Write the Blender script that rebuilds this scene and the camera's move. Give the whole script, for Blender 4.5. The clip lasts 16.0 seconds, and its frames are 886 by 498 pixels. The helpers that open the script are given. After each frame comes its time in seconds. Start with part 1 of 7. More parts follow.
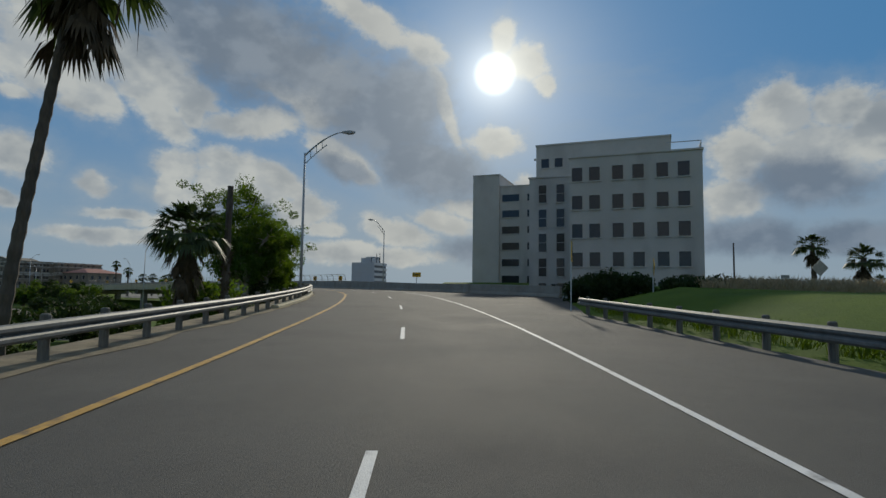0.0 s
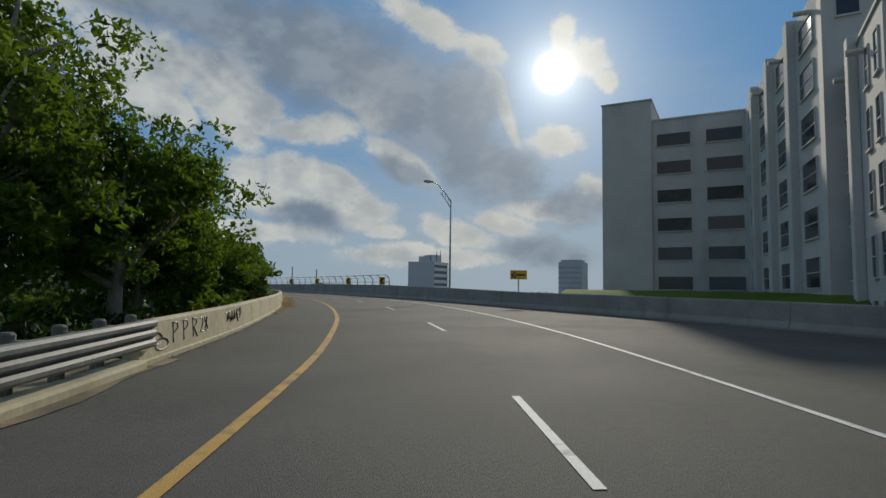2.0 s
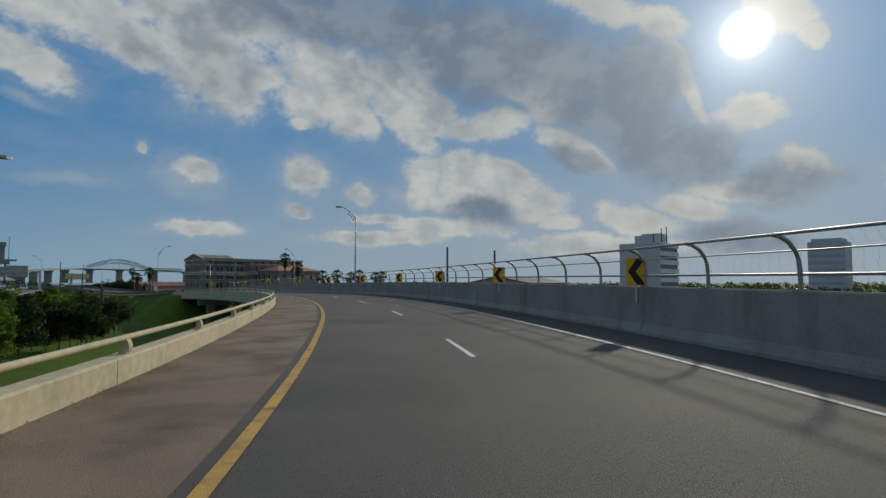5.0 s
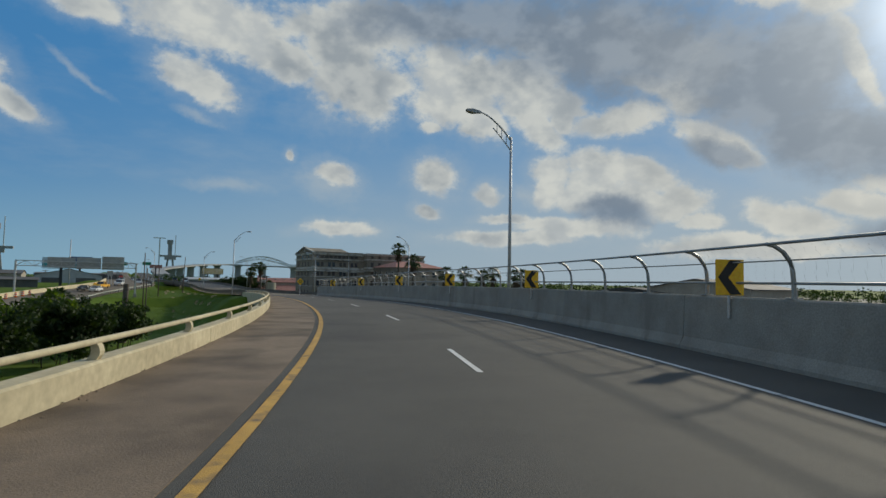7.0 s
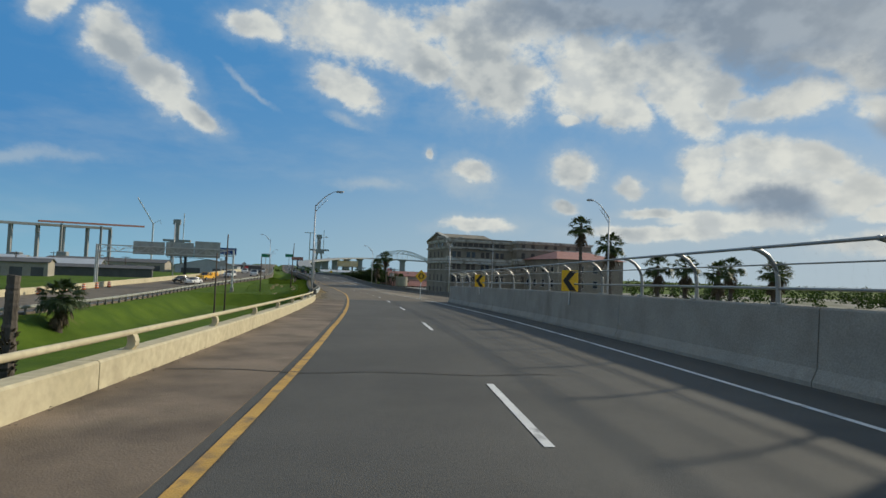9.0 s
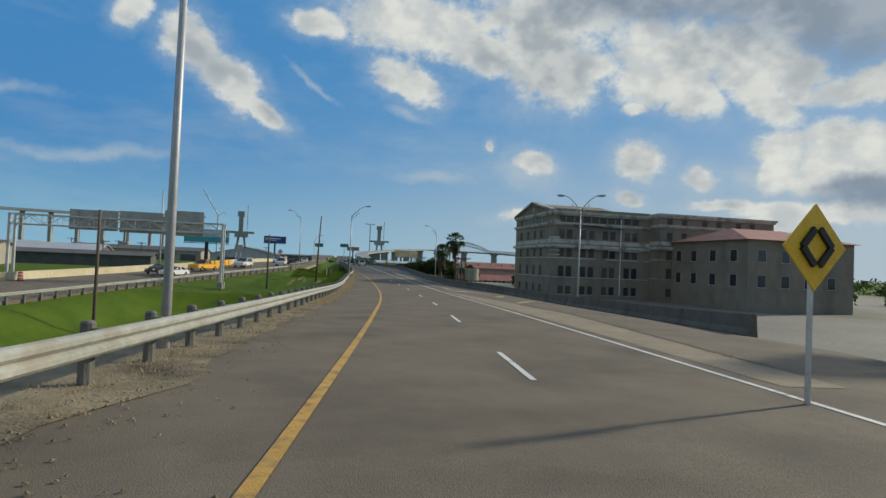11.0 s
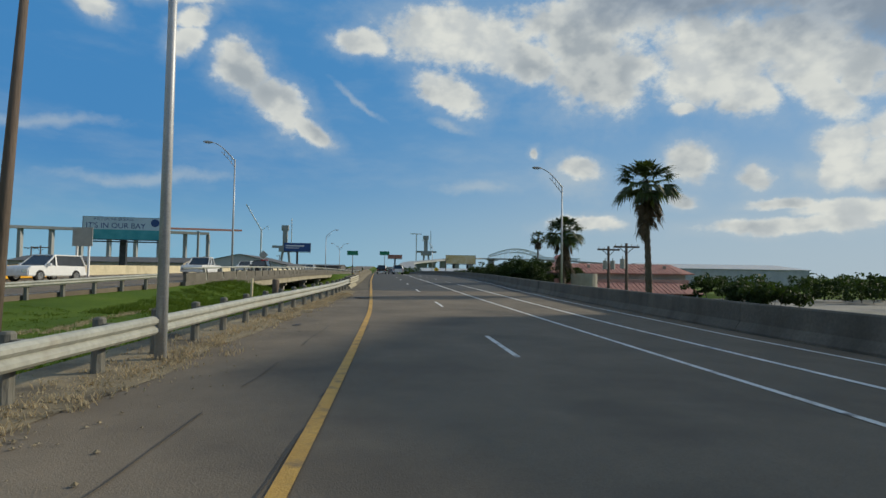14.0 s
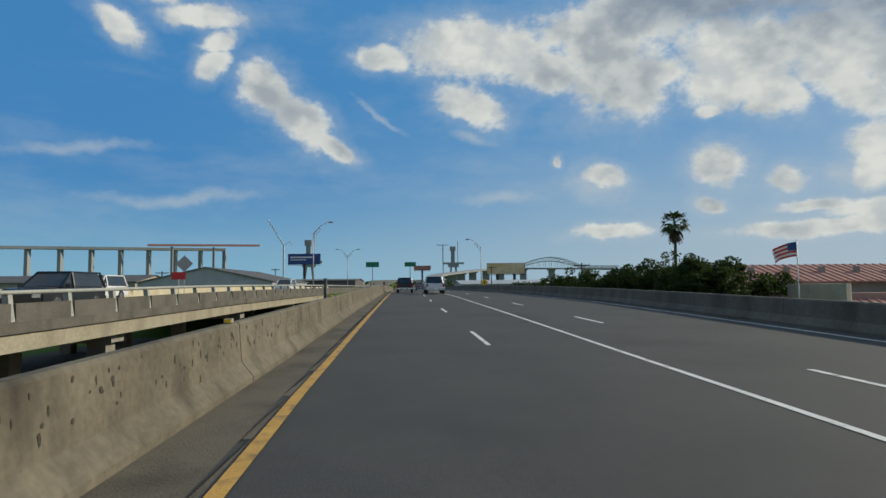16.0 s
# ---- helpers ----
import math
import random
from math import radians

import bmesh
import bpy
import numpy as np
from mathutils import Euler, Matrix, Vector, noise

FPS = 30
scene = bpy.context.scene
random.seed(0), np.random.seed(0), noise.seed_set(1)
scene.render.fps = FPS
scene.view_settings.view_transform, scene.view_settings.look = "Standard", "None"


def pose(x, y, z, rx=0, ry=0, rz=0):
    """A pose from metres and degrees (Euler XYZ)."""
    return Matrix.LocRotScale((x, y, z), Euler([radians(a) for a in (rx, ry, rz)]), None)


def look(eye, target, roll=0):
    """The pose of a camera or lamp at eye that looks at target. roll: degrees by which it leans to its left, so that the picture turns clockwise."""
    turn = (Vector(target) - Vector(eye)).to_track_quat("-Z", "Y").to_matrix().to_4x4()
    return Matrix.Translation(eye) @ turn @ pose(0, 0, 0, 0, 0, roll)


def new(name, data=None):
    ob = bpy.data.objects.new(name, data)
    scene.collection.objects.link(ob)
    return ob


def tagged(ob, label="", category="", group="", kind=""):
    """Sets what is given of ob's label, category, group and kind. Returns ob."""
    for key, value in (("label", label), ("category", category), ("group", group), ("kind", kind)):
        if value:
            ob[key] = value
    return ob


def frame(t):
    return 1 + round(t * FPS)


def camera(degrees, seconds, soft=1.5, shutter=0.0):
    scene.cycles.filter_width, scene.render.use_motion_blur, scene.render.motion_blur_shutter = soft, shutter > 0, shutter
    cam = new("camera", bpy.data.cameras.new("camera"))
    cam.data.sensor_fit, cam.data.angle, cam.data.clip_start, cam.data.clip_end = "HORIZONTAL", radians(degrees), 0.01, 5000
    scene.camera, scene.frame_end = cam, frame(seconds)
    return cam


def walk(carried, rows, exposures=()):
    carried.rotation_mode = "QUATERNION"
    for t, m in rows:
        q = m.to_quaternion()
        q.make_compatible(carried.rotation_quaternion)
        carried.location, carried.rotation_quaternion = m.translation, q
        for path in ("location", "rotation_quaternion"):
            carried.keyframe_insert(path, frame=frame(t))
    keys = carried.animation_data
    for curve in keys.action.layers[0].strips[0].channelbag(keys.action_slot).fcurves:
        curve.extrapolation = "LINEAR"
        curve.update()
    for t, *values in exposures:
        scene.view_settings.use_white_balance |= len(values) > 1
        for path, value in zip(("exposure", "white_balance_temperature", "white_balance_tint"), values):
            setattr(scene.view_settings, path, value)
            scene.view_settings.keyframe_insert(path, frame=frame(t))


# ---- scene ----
cam = camera(77.0, 16.0, soft=1.5, shutter=0.0)
PATH = [
    (0.0, (-121.83, -286.98, 1.14), (-112.548, -283.344, 1.904), 0.83),
    (0.5, (-114.12, -283.19, 1.35), (-104.916, -279.361, 2.170), 0.95),
    (1.0, (-106.54, -279.24, 1.57), (-97.440, -275.178, 2.406), 1.22),
    (1.5, (-99.02, -275.05, 1.82), (-90.035, -270.738, 2.635), 1.21),
    (2.0, (-91.58, -270.58, 2.07), (-82.735, -265.975, 2.837), 0.92),
    (2.5, (-84.24, -265.78, 2.29), (-75.578, -260.837, 3.027), 0.75),
    (3.0, (-77.04, -260.55, 2.50), (-68.604, -255.226, 3.215), 0.60),
    (3.5, (-70.00, -254.90, 2.65), (-61.835, -249.170, 3.347), 0.45),
    (4.0, (-63.14, -248.83, 2.74), (-55.299, -242.658, 3.410), 0.21),
    (4.5, (-56.54, -242.31, 2.81), (-49.089, -235.671, 3.445), 0.02),
    (5.0, (-50.25, -235.36, 2.90), (-43.234, -228.259, 3.504), 0.01),
    (5.5, (-44.33, -227.94, 2.98), (-37.765, -220.413, 3.572), 0.16),
    (6.0, (-38.78, -220.06, 3.05), (-32.659, -212.178, 3.640), 0.42),
    (6.5, (-33.60, -211.77, 3.12), (-27.907, -203.574, 3.703), 0.76),
    (7.0, (-28.80, -203.09, 3.16), (-23.555, -194.594, 3.743), 1.14),
    (7.5, (-24.47, -193.99, 3.16), (-19.770, -185.182, 3.719), 1.50),
    (8.0, (-20.71, -184.45, 3.16), (-16.560, -175.371, 3.685), 1.77),
    (8.5, (-17.48, -174.51, 3.12), (-13.903, -165.181, 3.607), 1.95),
    (9.0, (-14.86, -164.14, 3.03), (-11.819, -154.629, 3.468), 2.11),
    (9.5, (-12.63, -153.56, 2.88), (-10.020, -143.911, 3.261), 2.31),
    (10.0, (-10.70, -142.76, 2.70), (-8.377, -133.041, 3.041), 2.41),
    (10.5, (-9.01, -131.77, 2.49), (-6.875, -122.007, 2.794), 2.45),
    (11.0, (-7.48, -120.60, 2.25), (-5.467, -110.808, 2.518), 2.45),
    (11.5, (-6.05, -109.25, 1.98), (-4.140, -99.441, 2.219), 2.38),
    (12.0, (-4.72, -97.74, 1.69), (-2.909, -87.903, 1.921), 2.18),
    (12.5, (-3.44, -86.05, 1.41), (-1.754, -76.197, 1.666), 1.76),
    (13.0, (-2.34, -74.17, 1.15), (-0.811, -64.291, 1.458), 1.33),
    (13.5, (-1.45, -62.10, 1.00), (-0.098, -52.199, 1.369), 1.04),
    (14.0, (-0.84, -49.93, 0.94), (0.339, -40.004, 1.372), 0.78),
    (14.5, (-0.42, -37.62, 0.97), (0.597, -27.680, 1.468), 0.63),
    (15.0, (-0.17, -25.12, 1.10), (0.719, -15.173, 1.649), 0.34),
    (15.5, (-0.04, -12.57, 1.26), (0.752, -2.616, 1.860), -0.23),
    (16.0, (-0.00, 0.00, 1.45), (0.724, 9.953, 2.096), -0.66),
]
walk(cam, [(t, look(eye, target, roll)) for t, eye, target, roll in PATH],
     exposures=[(0.0, -0.7, 6150, 4), (3.0, -0.5, 6150, 4), (4.5, -0.65, 6150, 4), (6.8, -0.45, 6300, 4), (8.0, -0.2, 6400, 4), (9.5, -0.14, 6400, 4), (12.0, -0.12, 6400, 4), (16.0, -0.18, 6350, 4)])

# ---- sky, sun ----
SUN_AZ, SUN_EL = -73.8, 21.8          # degrees left of +y, and above the horizon


def heading(az, el):
    a, e = radians(az), radians(el)
    return Vector((-math.sin(a) * math.cos(e), math.cos(a) * math.cos(e), math.sin(e)))


world = bpy.data.worlds.new("sky")
scene.world = world
world.use_nodes = True
wn = world.node_tree.nodes
wl = world.node_tree.links
wn.clear()


def wnode(kind, **kw):
    n = wn.new(kind)
    for k, v in kw.items():
        if k == "operation":
            n.operation = v
        elif k == "inputs":
            for i, x in v.items():
                n.inputs[i].default_value = x
        elif k == "blend_type":
            n.blend_type = v
    return n


def wmath(op, a, b=None, clamp=False):
    n = wnode("ShaderNodeMath", operation=op)
    n.use_clamp = clamp
    for i, x in enumerate((a, b)):
        if x is None:
            continue
        if isinstance(x, (int, float)):
            n.inputs[i].default_value = x
        else:
            wl.new(x, n.inputs[i])
    return n.outputs[0]


def wsmooth(x, lo, hi, to0=0.0, to1=1.0):
    n = wn.new("ShaderNodeMapRange")
    n.interpolation_type = "SMOOTHSTEP"
    wl.new(x, n.inputs["Value"])
    n.inputs["From Min"].default_value, n.inputs["From Max"].default_value = lo, hi
    n.inputs["To Min"].default_value, n.inputs["To Max"].default_value = to0, to1
    return n.outputs[0]


def wmix(fac, a, b):
    n = wn.new("ShaderNodeMix")
    n.data_type = "RGBA"
    wl.new(fac, n.inputs[0]) if not isinstance(fac, float) else None
    if isinstance(fac, float):
        n.inputs[0].default_value = fac
    for sock, x in ((n.inputs[6], a), (n.inputs[7], b)):
        if isinstance(x, tuple):
            sock.default_value = (*x, 1)
        else:
            wl.new(x, sock)
    return n.outputs[2]


coord = wn.new("ShaderNodeTexCoord").outputs["Generated"]
sky = wn.new("ShaderNodeTexSky")
sky.sky_type, sky.sun_disc = "NISHITA", False
sky.sun_elevation, sky.sun_rotation = radians(SUN_EL), radians(-SUN_AZ)
sky.air_density, sky.dust_density, sky.ozone_density = 1.0, 1.2, 1.6


def wnoise(scale, detail, rough=0.55, stretch=(1, 1, 1), shift=(0, 0, 0)):
    m = wn.new("ShaderNodeMapping")
    m.inputs["Scale"].default_value, m.inputs["Location"].default_value = stretch, shift
    wl.new(coord, m.inputs[0])
    n = wn.new("ShaderNodeTexNoise")
    n.inputs["Scale"].default_value, n.inputs["Detail"].default_value, n.inputs["Roughness"].default_value = scale, detail, rough
    wl.new(m.outputs[0], n.inputs["Vector"])
    return n


# the direction, stirred by noise, in which the cloud banks get their ragged outlines
stir = wnoise(9.0, 9.0, 0.62)
st = wn.new("ShaderNodeVectorMath")
st.operation = "SUBTRACT"
wl.new(stir.outputs["Color"], st.inputs[0])
st.inputs[1].default_value = (0.5, 0.5, 0.5)
st2 = wn.new("ShaderNodeVectorMath")
st2.operation = "SCALE"
wl.new(st.outputs[0], st2.inputs[0])
st2.inputs["Scale"].default_value = 0.05
st3 = wn.new("ShaderNodeVectorMath")
wl.new(coord, st3.inputs[0])
wl.new(st2.outputs[0], st3.inputs[1])
stirred = st3.outputs[0]


def cloud_field(banks):
    """How deep a direction lies in the nearest of the cloud banks (azimuth, elevation, width, height, tilt in degrees)."""
    depth, drift = None, stirred
    for az, el, w, h, tilt in banks:
        d = heading(az, el)
        side = Vector((0, 0, 1)).cross(d).normalized()
        up = d.cross(side)
        turn = Matrix((side, up, d)).transposed() @ Matrix.Rotation(radians(tilt), 3, "Z")
        m = wn.new("ShaderNodeMapping")
        m.vector_type = "TEXTURE"
        m.inputs["Location"].default_value = d
        m.inputs["Rotation"].default_value = turn.to_euler()
        m.inputs["Scale"].default_value = (radians(w) / 2, radians(h) / 2, 0.5)
        wl.new(drift, m.inputs[0])
        ln = wn.new("ShaderNodeVectorMath")
        ln.operation = "LENGTH"
        wl.new(m.outputs[0], ln.inputs[0])
        depth = ln.outputs["Value"] if depth is None else wmath("MINIMUM", depth, ln.outputs["Value"])
        # each bank drifts by a hair with the depth of those before it
        dr = wn.new("ShaderNodeVectorMath")
        dr.operation = "MULTIPLY_ADD"
        wl.new(depth, dr.inputs[0])
        dr.inputs[1].default_value = (1e-6, 1e-6, 1e-6)
        wl.new(stirred, dr.inputs[2])
        drift = dr.outputs[0]
    return depth


# cloud banks by quarter of the sky: azimuth, elevation, width, height, tilt in degrees
EAST_WHITE = [(-23.8, 18.9, 6.8, 7.7, 36), (-32.4, 19.9, 10.4, 6.4, 41), (-35.3, 16.4, 6.3, 3.9, 32), (-40.7, 15.9, 8.8, 3.4, 36), (-60.4, 26.3, 12.5, 2.9, 19),
    (-66.3, 24.0, 5.7, 2.8, 44), (-68.6, 18.9, 10.0, 1.5, 67), (-74.0, 15.2, 5.5, 3.4, -6), (-49.2, 16.0, 9.6, 3.1, -5), (-55.1, 17.8, 3.8, 4.4, -38),
    (-58.0, 13.3, 9.6, 2.8, 32), (-78.0, 10.3, 4.9, 2.8, 17), (-72.8, 8.4, 10.6, 2.4, 4)]
EAST_LOW = [(-30.7, 10.6, 4.9, 4.0, 22), (-36.3, 8.6, 3.0, 2.3, 13), (-29.9, 7.1, 3.1, 1.4, 13), (-42.5, 9.6, 3.4, 4.6, -1), (-46.6, 9.8, 6.3, 4.3, 10),
    (-51.9, 8.0, 8.7, 3.3, 18), (-56.5, 6.1, 4.6, 1.8, 9), (-43.4, 5.9, 9.8, 1.9, -1), (-64.0, 6.1, 8.1, 3.3, 12), (-60.7, 3.6, 18.2, 2.5, 1),
    (-38.8, 4.5, 14.6, 1.7, -1), (-68.8, 7.3, 6.7, 2.7, 18), (-85.3, 8.1, 4.1, 4.2, 6)]
EAST_GREY = [(-35.1, 25.4, 26.1, 5.4, 2), (-49.2, 22.7, 23.3, 9.9, 12), (-60.9, 18.3, 17.9, 10.4, 28), (-66.8, 12.8, 13.6, 6.3, 19), (-76.1, 8.9, 8.6, 3.9, -1),
    (-72.7, 4.2, 9.2, 3.2, 2), (-65.0, 19.5, 9.0, 8.0, 50), (-48.6, 7.2, 7.5, 2.7, 12), (-58.5, 12.2, 6.7, 2.2, 22)]
RAMP_WHITE = [(-100.2, 16.0, 6.2, 5.3, -3), (-104.7, 15.7, 5.5, 4.4, 22), (-97.0, 13.0, 5.8, 5.5, -28), (-107.3, 13.5, 4.3, 6.7, 10), (-102.6, 12.3, 10.4, 6.2, 7),
    (-96.4, 8.9, 5.9, 4.1, 4)]
SUN_WHITE = [(-74.5, 25.0, 2.7, 3.9, 2), (-77.3, 22.8, 4.4, 3.6, 31), (-79.0, 20.7, 2.2, 2.1, 3)]
RAMP_GREY = [(-102.1, 10.0, 9.7, 4.3, 6), (-97.7, 5.3, 10.2, 3.6, 2), (-104.7, 5.0, 7.6, 2.8, 3)]
MID_WHITE = [(-21.5, 20.1, 7.9, 8.8, 78), (-24.2, 19.6, 4.2, 9.3, 93), (-22.5, 24.5, 17.5, 5.5, 0), (-8.5, 23.1, 15.7, 5.6, 6), (-7.0, 18.3, 7.9, 3.8, 30),
    (1.8, 22.5, 5.8, 2.7, -5), (-15.0, 21.0, 8.2, 4.2, 7), (-31.6, 18.1, 8.5, 4.7, 7), (-34.8, 20.8, 3.0, 4.1, -6), (-39.9, 18.4, 9.4, 3.9, 20),
    (-43.8, 16.3, 3.2, 2.5, 6), (-34.4, 15.6, 3.1, 1.8, 2), (-42.8, 21.4, 3.3, 1.6, 18)]
MID_LOW = [(-16.1, 12.5, 1.3, 1.2, -2), (-20.7, 10.7, 4.6, 2.3, 28), (-42.5, 11.3, 4.3, 4.1, 3), (-47.1, 11.8, 6.2, 3.7, 10), (-51.4, 10.5, 7.8, 3.5, 18),
    (-46.7, 8.6, 10.6, 3.0, 2), (-54.5, 8.0, 6.3, 4.2, 3), (-20.9, 5.0, 8.1, 1.6, -2), (-38.6, 6.4, 6.1, 1.1, 0), (-45.4, 5.6, 12.8, 2.1, 0)]
AHEAD_WHITE = [(13.6, 19.1, 5.7, 4.6, 38), (10.3, 16.3, 7.7, 4.1, 39), (6.8, 14.1, 5.2, 2.0, 29), (18.7, 20.5, 2.2, 3.4, 46), (18.1, 22.7, 1.9, 3.2, 57),
    (26.6, 22.7, 4.5, 2.3, 27), (19.4, 24.6, 6.8, 2.0, -6), (24.7, 26.0, 6.7, 2.0, 7), (-39.6, 20.0, 8.6, 5.1, 18), (-34.9, 20.0, 6.9, 5.5, 11),
    (-43.4, 17.8, 5.4, 3.7, 13), (-30.4, 15.8, 2.5, 1.3, 7)]
VEILS = [(-19.7, 9.4, 8.2, 4.4, 22), (-10.1, 8.7, 9.2, 1.5, 0), (29.2, 12.2, 13.1, 1.4, -9), (2.3, 17.0, 7.6, 0.8, 36), (-7.2, 15.0, 5.1, 1.1, 10),
    (-39.8, 9.0, 4.4, 2.2, 12), (-31.5, 10.8, 5.1, 2.5, 10), (21.2, 8.4, 18.6, 1.5, -4)]
MID_PALE = [(-47.4, 22.9, 21.8, 4.9, 10), (-30.0, 25.0, 10.2, 2.9, 3), (-21.4, 22.5, 5.8, 4.8, 57), (-49.7, 10.2, 8.5, 1.6, 13), (-53.7, 18.5, 10.1, 2.1, 21),
    (-56.0, 20.2, 7.1, 5.0, 13), (-21.0, 22.3, 9.6, 6.3, 17), (-12.4, 21.8, 9.3, 2.7, 1)]

fine = wnoise(24.0, 9.0, 0.62, (1, 1, 1.5), (3, 1, 2))
lump = wnoise(60.0, 6.0, 0.6, (1, 1, 1.3), (5, 3, 1))
fine_off = wmath("ADD", wmath("MULTIPLY", wmath("SUBTRACT", fine.outputs["Fac"], 0.5), 0.95),
                 wmath("MULTIPLY", wmath("SUBTRACT", lump.outputs["Fac"], 0.5), 0.5))
white_in = wmath("SUBTRACT", 1.04, cloud_field(EAST_WHITE + EAST_LOW + RAMP_WHITE + SUN_WHITE + MID_WHITE + MID_LOW + MID_PALE + AHEAD_WHITE))
grey_in = wmath("SUBTRACT", 1.07, cloud_field(EAST_GREY + RAMP_GREY))
white_d = wmath("ADD", white_in, fine_off)
grey_d = wmath("ADD", grey_in, wmath("MULTIPLY", fine_off, 0.6))
veil_d = wmath("ADD", wmath("SUBTRACT", 1.0, cloud_field(VEILS)), fine_off)
white_m = wsmooth(white_d, -0.12, 0.42)
grey_m = wsmooth(grey_d, -0.3, 0.6)
thin_m = wmath("MULTIPLY", wsmooth(wmath("ADD", white_in, fine_off), -0.9, 0.35), 0.3)
wisp = wnoise(3.2, 8.0, 0.6, (1, 1, 3.5), (7, 2, 0))
wisp_m = wmath("MULTIPLY", wsmooth(wisp.outputs["Fac"], 0.46, 0.75), 0.24)
veil_m = wmath("MULTIPLY", wsmooth(veil_d, -0.2, 1.0), 0.42)

sep = wn.new("ShaderNodeSeparateXYZ")
wl.new(coord, sep.inputs[0])
sund = wn.new("ShaderNodeVectorMath")
sund.operation = "DOT_PRODUCT"
wl.new(coord, sund.inputs[0])
sund.inputs[1].default_value = heading(SUN_AZ, SUN_EL)
near_sun = wsmooth(sund.outputs["Value"], 0.86, 1.0)
sunward = wsmooth(sund.outputs["Value"], -0.15, 0.9)
low_far, low_sun = wsmooth(sep.outputs["Z"], -0.02, 0.2, 1.0, 0.0), wsmooth(sep.outputs["Z"], -0.02, 0.36, 1.0, 0.0)
low = wmath("ADD", low_far, wmath("MULTIPLY", sunward, wmath("SUBTRACT", low_sun, low_far)))
sun_cos = wmath("MAXIMUM", sund.outputs["Value"], 0.0)
aureole = wmath("ADD", wmath("MULTIPLY", wmath("POWER", sun_cos, 110.0), 0.45), wmath("MULTIPLY", wmath("POWER", sun_cos, 900.0), 1.1))
disc = wsmooth(sund.outputs["Value"], 0.9992, 1.0)

SKY_LEVEL = 0.066
# puffs: lit where the cloud's lumps rise towards the sun
toward = heading(SUN_AZ, SUN_EL) * 0.022
puff = wnoise(11.0, 4.0, 0.5, (1, 1, 1.4), (1, 5, 3))
puff_sun = wnoise(11.0, 4.0, 0.5, (1, 1, 1.4), (1 + toward.x, 5 + toward.y, 3 + 1.4 * toward.z))
relief = wsmooth(wmath("SUBTRACT", puff.outputs["Fac"], puff_sun.outputs["Fac"]), -0.11, 0.11)
shade = wsmooth(puff.outputs["Fac"], 0.3, 0.7)
broad = wnoise(5.5, 3.0, 0.5, (1, 1, 1.3), (4, 1, 7))
core = wmath("MULTIPLY", wsmooth(broad.outputs["Fac"], 0.36, 0.62), wsmooth(white_in, 0.0, 0.7))
deep = wmix(sunward, (1.0, 4.15, 9.5), (1.55, 5.0, 10.2))
tint = wmix(0.8, sky.outputs[0], deep)
blue = wmix(wmath("MULTIPLY", low, 0.88), tint, wmix(sunward, (4.3, 7.7, 9.8), (7.4, 8.5, 9.4)))
lit = wmix(relief, (9.4, 9.5, 9.6), (12.6, 12.2, 11.4))
dull = wmix(relief, (6.1, 6.5, 7.0), (9.4, 9.4, 9.3))
white_c = wmix(core, lit, dull)
white_c = wmix(wmath("MULTIPLY", near_sun, 0.55), white_c, (15.0, 13.8, 12.0))
grey_c = wmix(relief, (3.7, 4.5, 5.8), (5.2, 6.0, 7.3))
grey_c = wmix(wmath("MULTIPLY", near_sun, 0.2), grey_c, (10.0, 9.6, 9.0))
c0 = wmix(wisp_m, blue, (7.6, 8.6, 9.6))
c1 = wmix(veil_m, c0, (9.0, 9.4, 9.6))
c1 = wmix(thin_m, c1, (8.4, 9.0, 9.6))
c2 = wmix(wmath("MULTIPLY", white_m, 0.95), c1, white_c)
c3 = wmix(wmath("MULTIPLY", grey_m, 0.94), c2, grey_c)
# unseen broken cumulus overhead and behind the road, added to make skylight less blue
broken = wsmooth(wnoise(4.5, 7.0, 0.6, (1, 1, 1.4), (2, 9, 4)).outputs["Fac"], 0.4, 0.56)
behind = wn.new("ShaderNodeVectorMath")
behind.operation = "DOT_PRODUCT"
wl.new(coord, behind.inputs[0])
behind.inputs[1].default_value = heading(140, 8)
fill_cloud_m = wmath("MULTIPLY", wmath("MAXIMUM", wsmooth(sep.outputs["Z"], 0.5, 0.66), wsmooth(behind.outputs["Value"], 0.15, 0.5)), broken)
c3 = wmix(wmath("MULTIPLY", fill_cloud_m, 0.92), c3, wmix(shade, (6.4, 6.2, 5.8), (9.2, 8.7, 7.9)))
glow = wn.new("ShaderNodeMix")
glow.data_type, glow.blend_type = "RGBA", "ADD"
glow.inputs[0].default_value = 1.0
wl.new(c3, glow.inputs[6])
gl = wn.new("ShaderNodeMix")
gl.data_type = "RGBA"
gl.inputs[6].default_value = (0, 0, 0, 1)
gl.inputs[7].default_value = (12.0, 11.2, 9.8, 1)
wl.new(wmath("ADD", aureole, wmath("MULTIPLY", disc, 1.6)), gl.inputs[0])
gl.clamp_factor = False
wl.new(gl.outputs[2], glow.inputs[7])
bg = wn.new("ShaderNodeBackground")
bg.inputs["Strength"].default_value = SKY_LEVEL
wl.new(glow.outputs[2], bg.inputs["Color"])
wl.new(bg.outputs[0], wn.new("ShaderNodeOutputWorld").inputs["Surface"])

sun_data = bpy.data.lights.new("sun", "SUN")
sun_data.energy, sun_data.angle, sun_data.color = 3.9, radians(2.6), (1.0, 0.865, 0.69)
sun_lamp = new("sun", sun_data)
sun_lamp.matrix_world = look((0, 0, 60), Vector((0, 0, 60)) - heading(SUN_AZ, SUN_EL + 3.2))


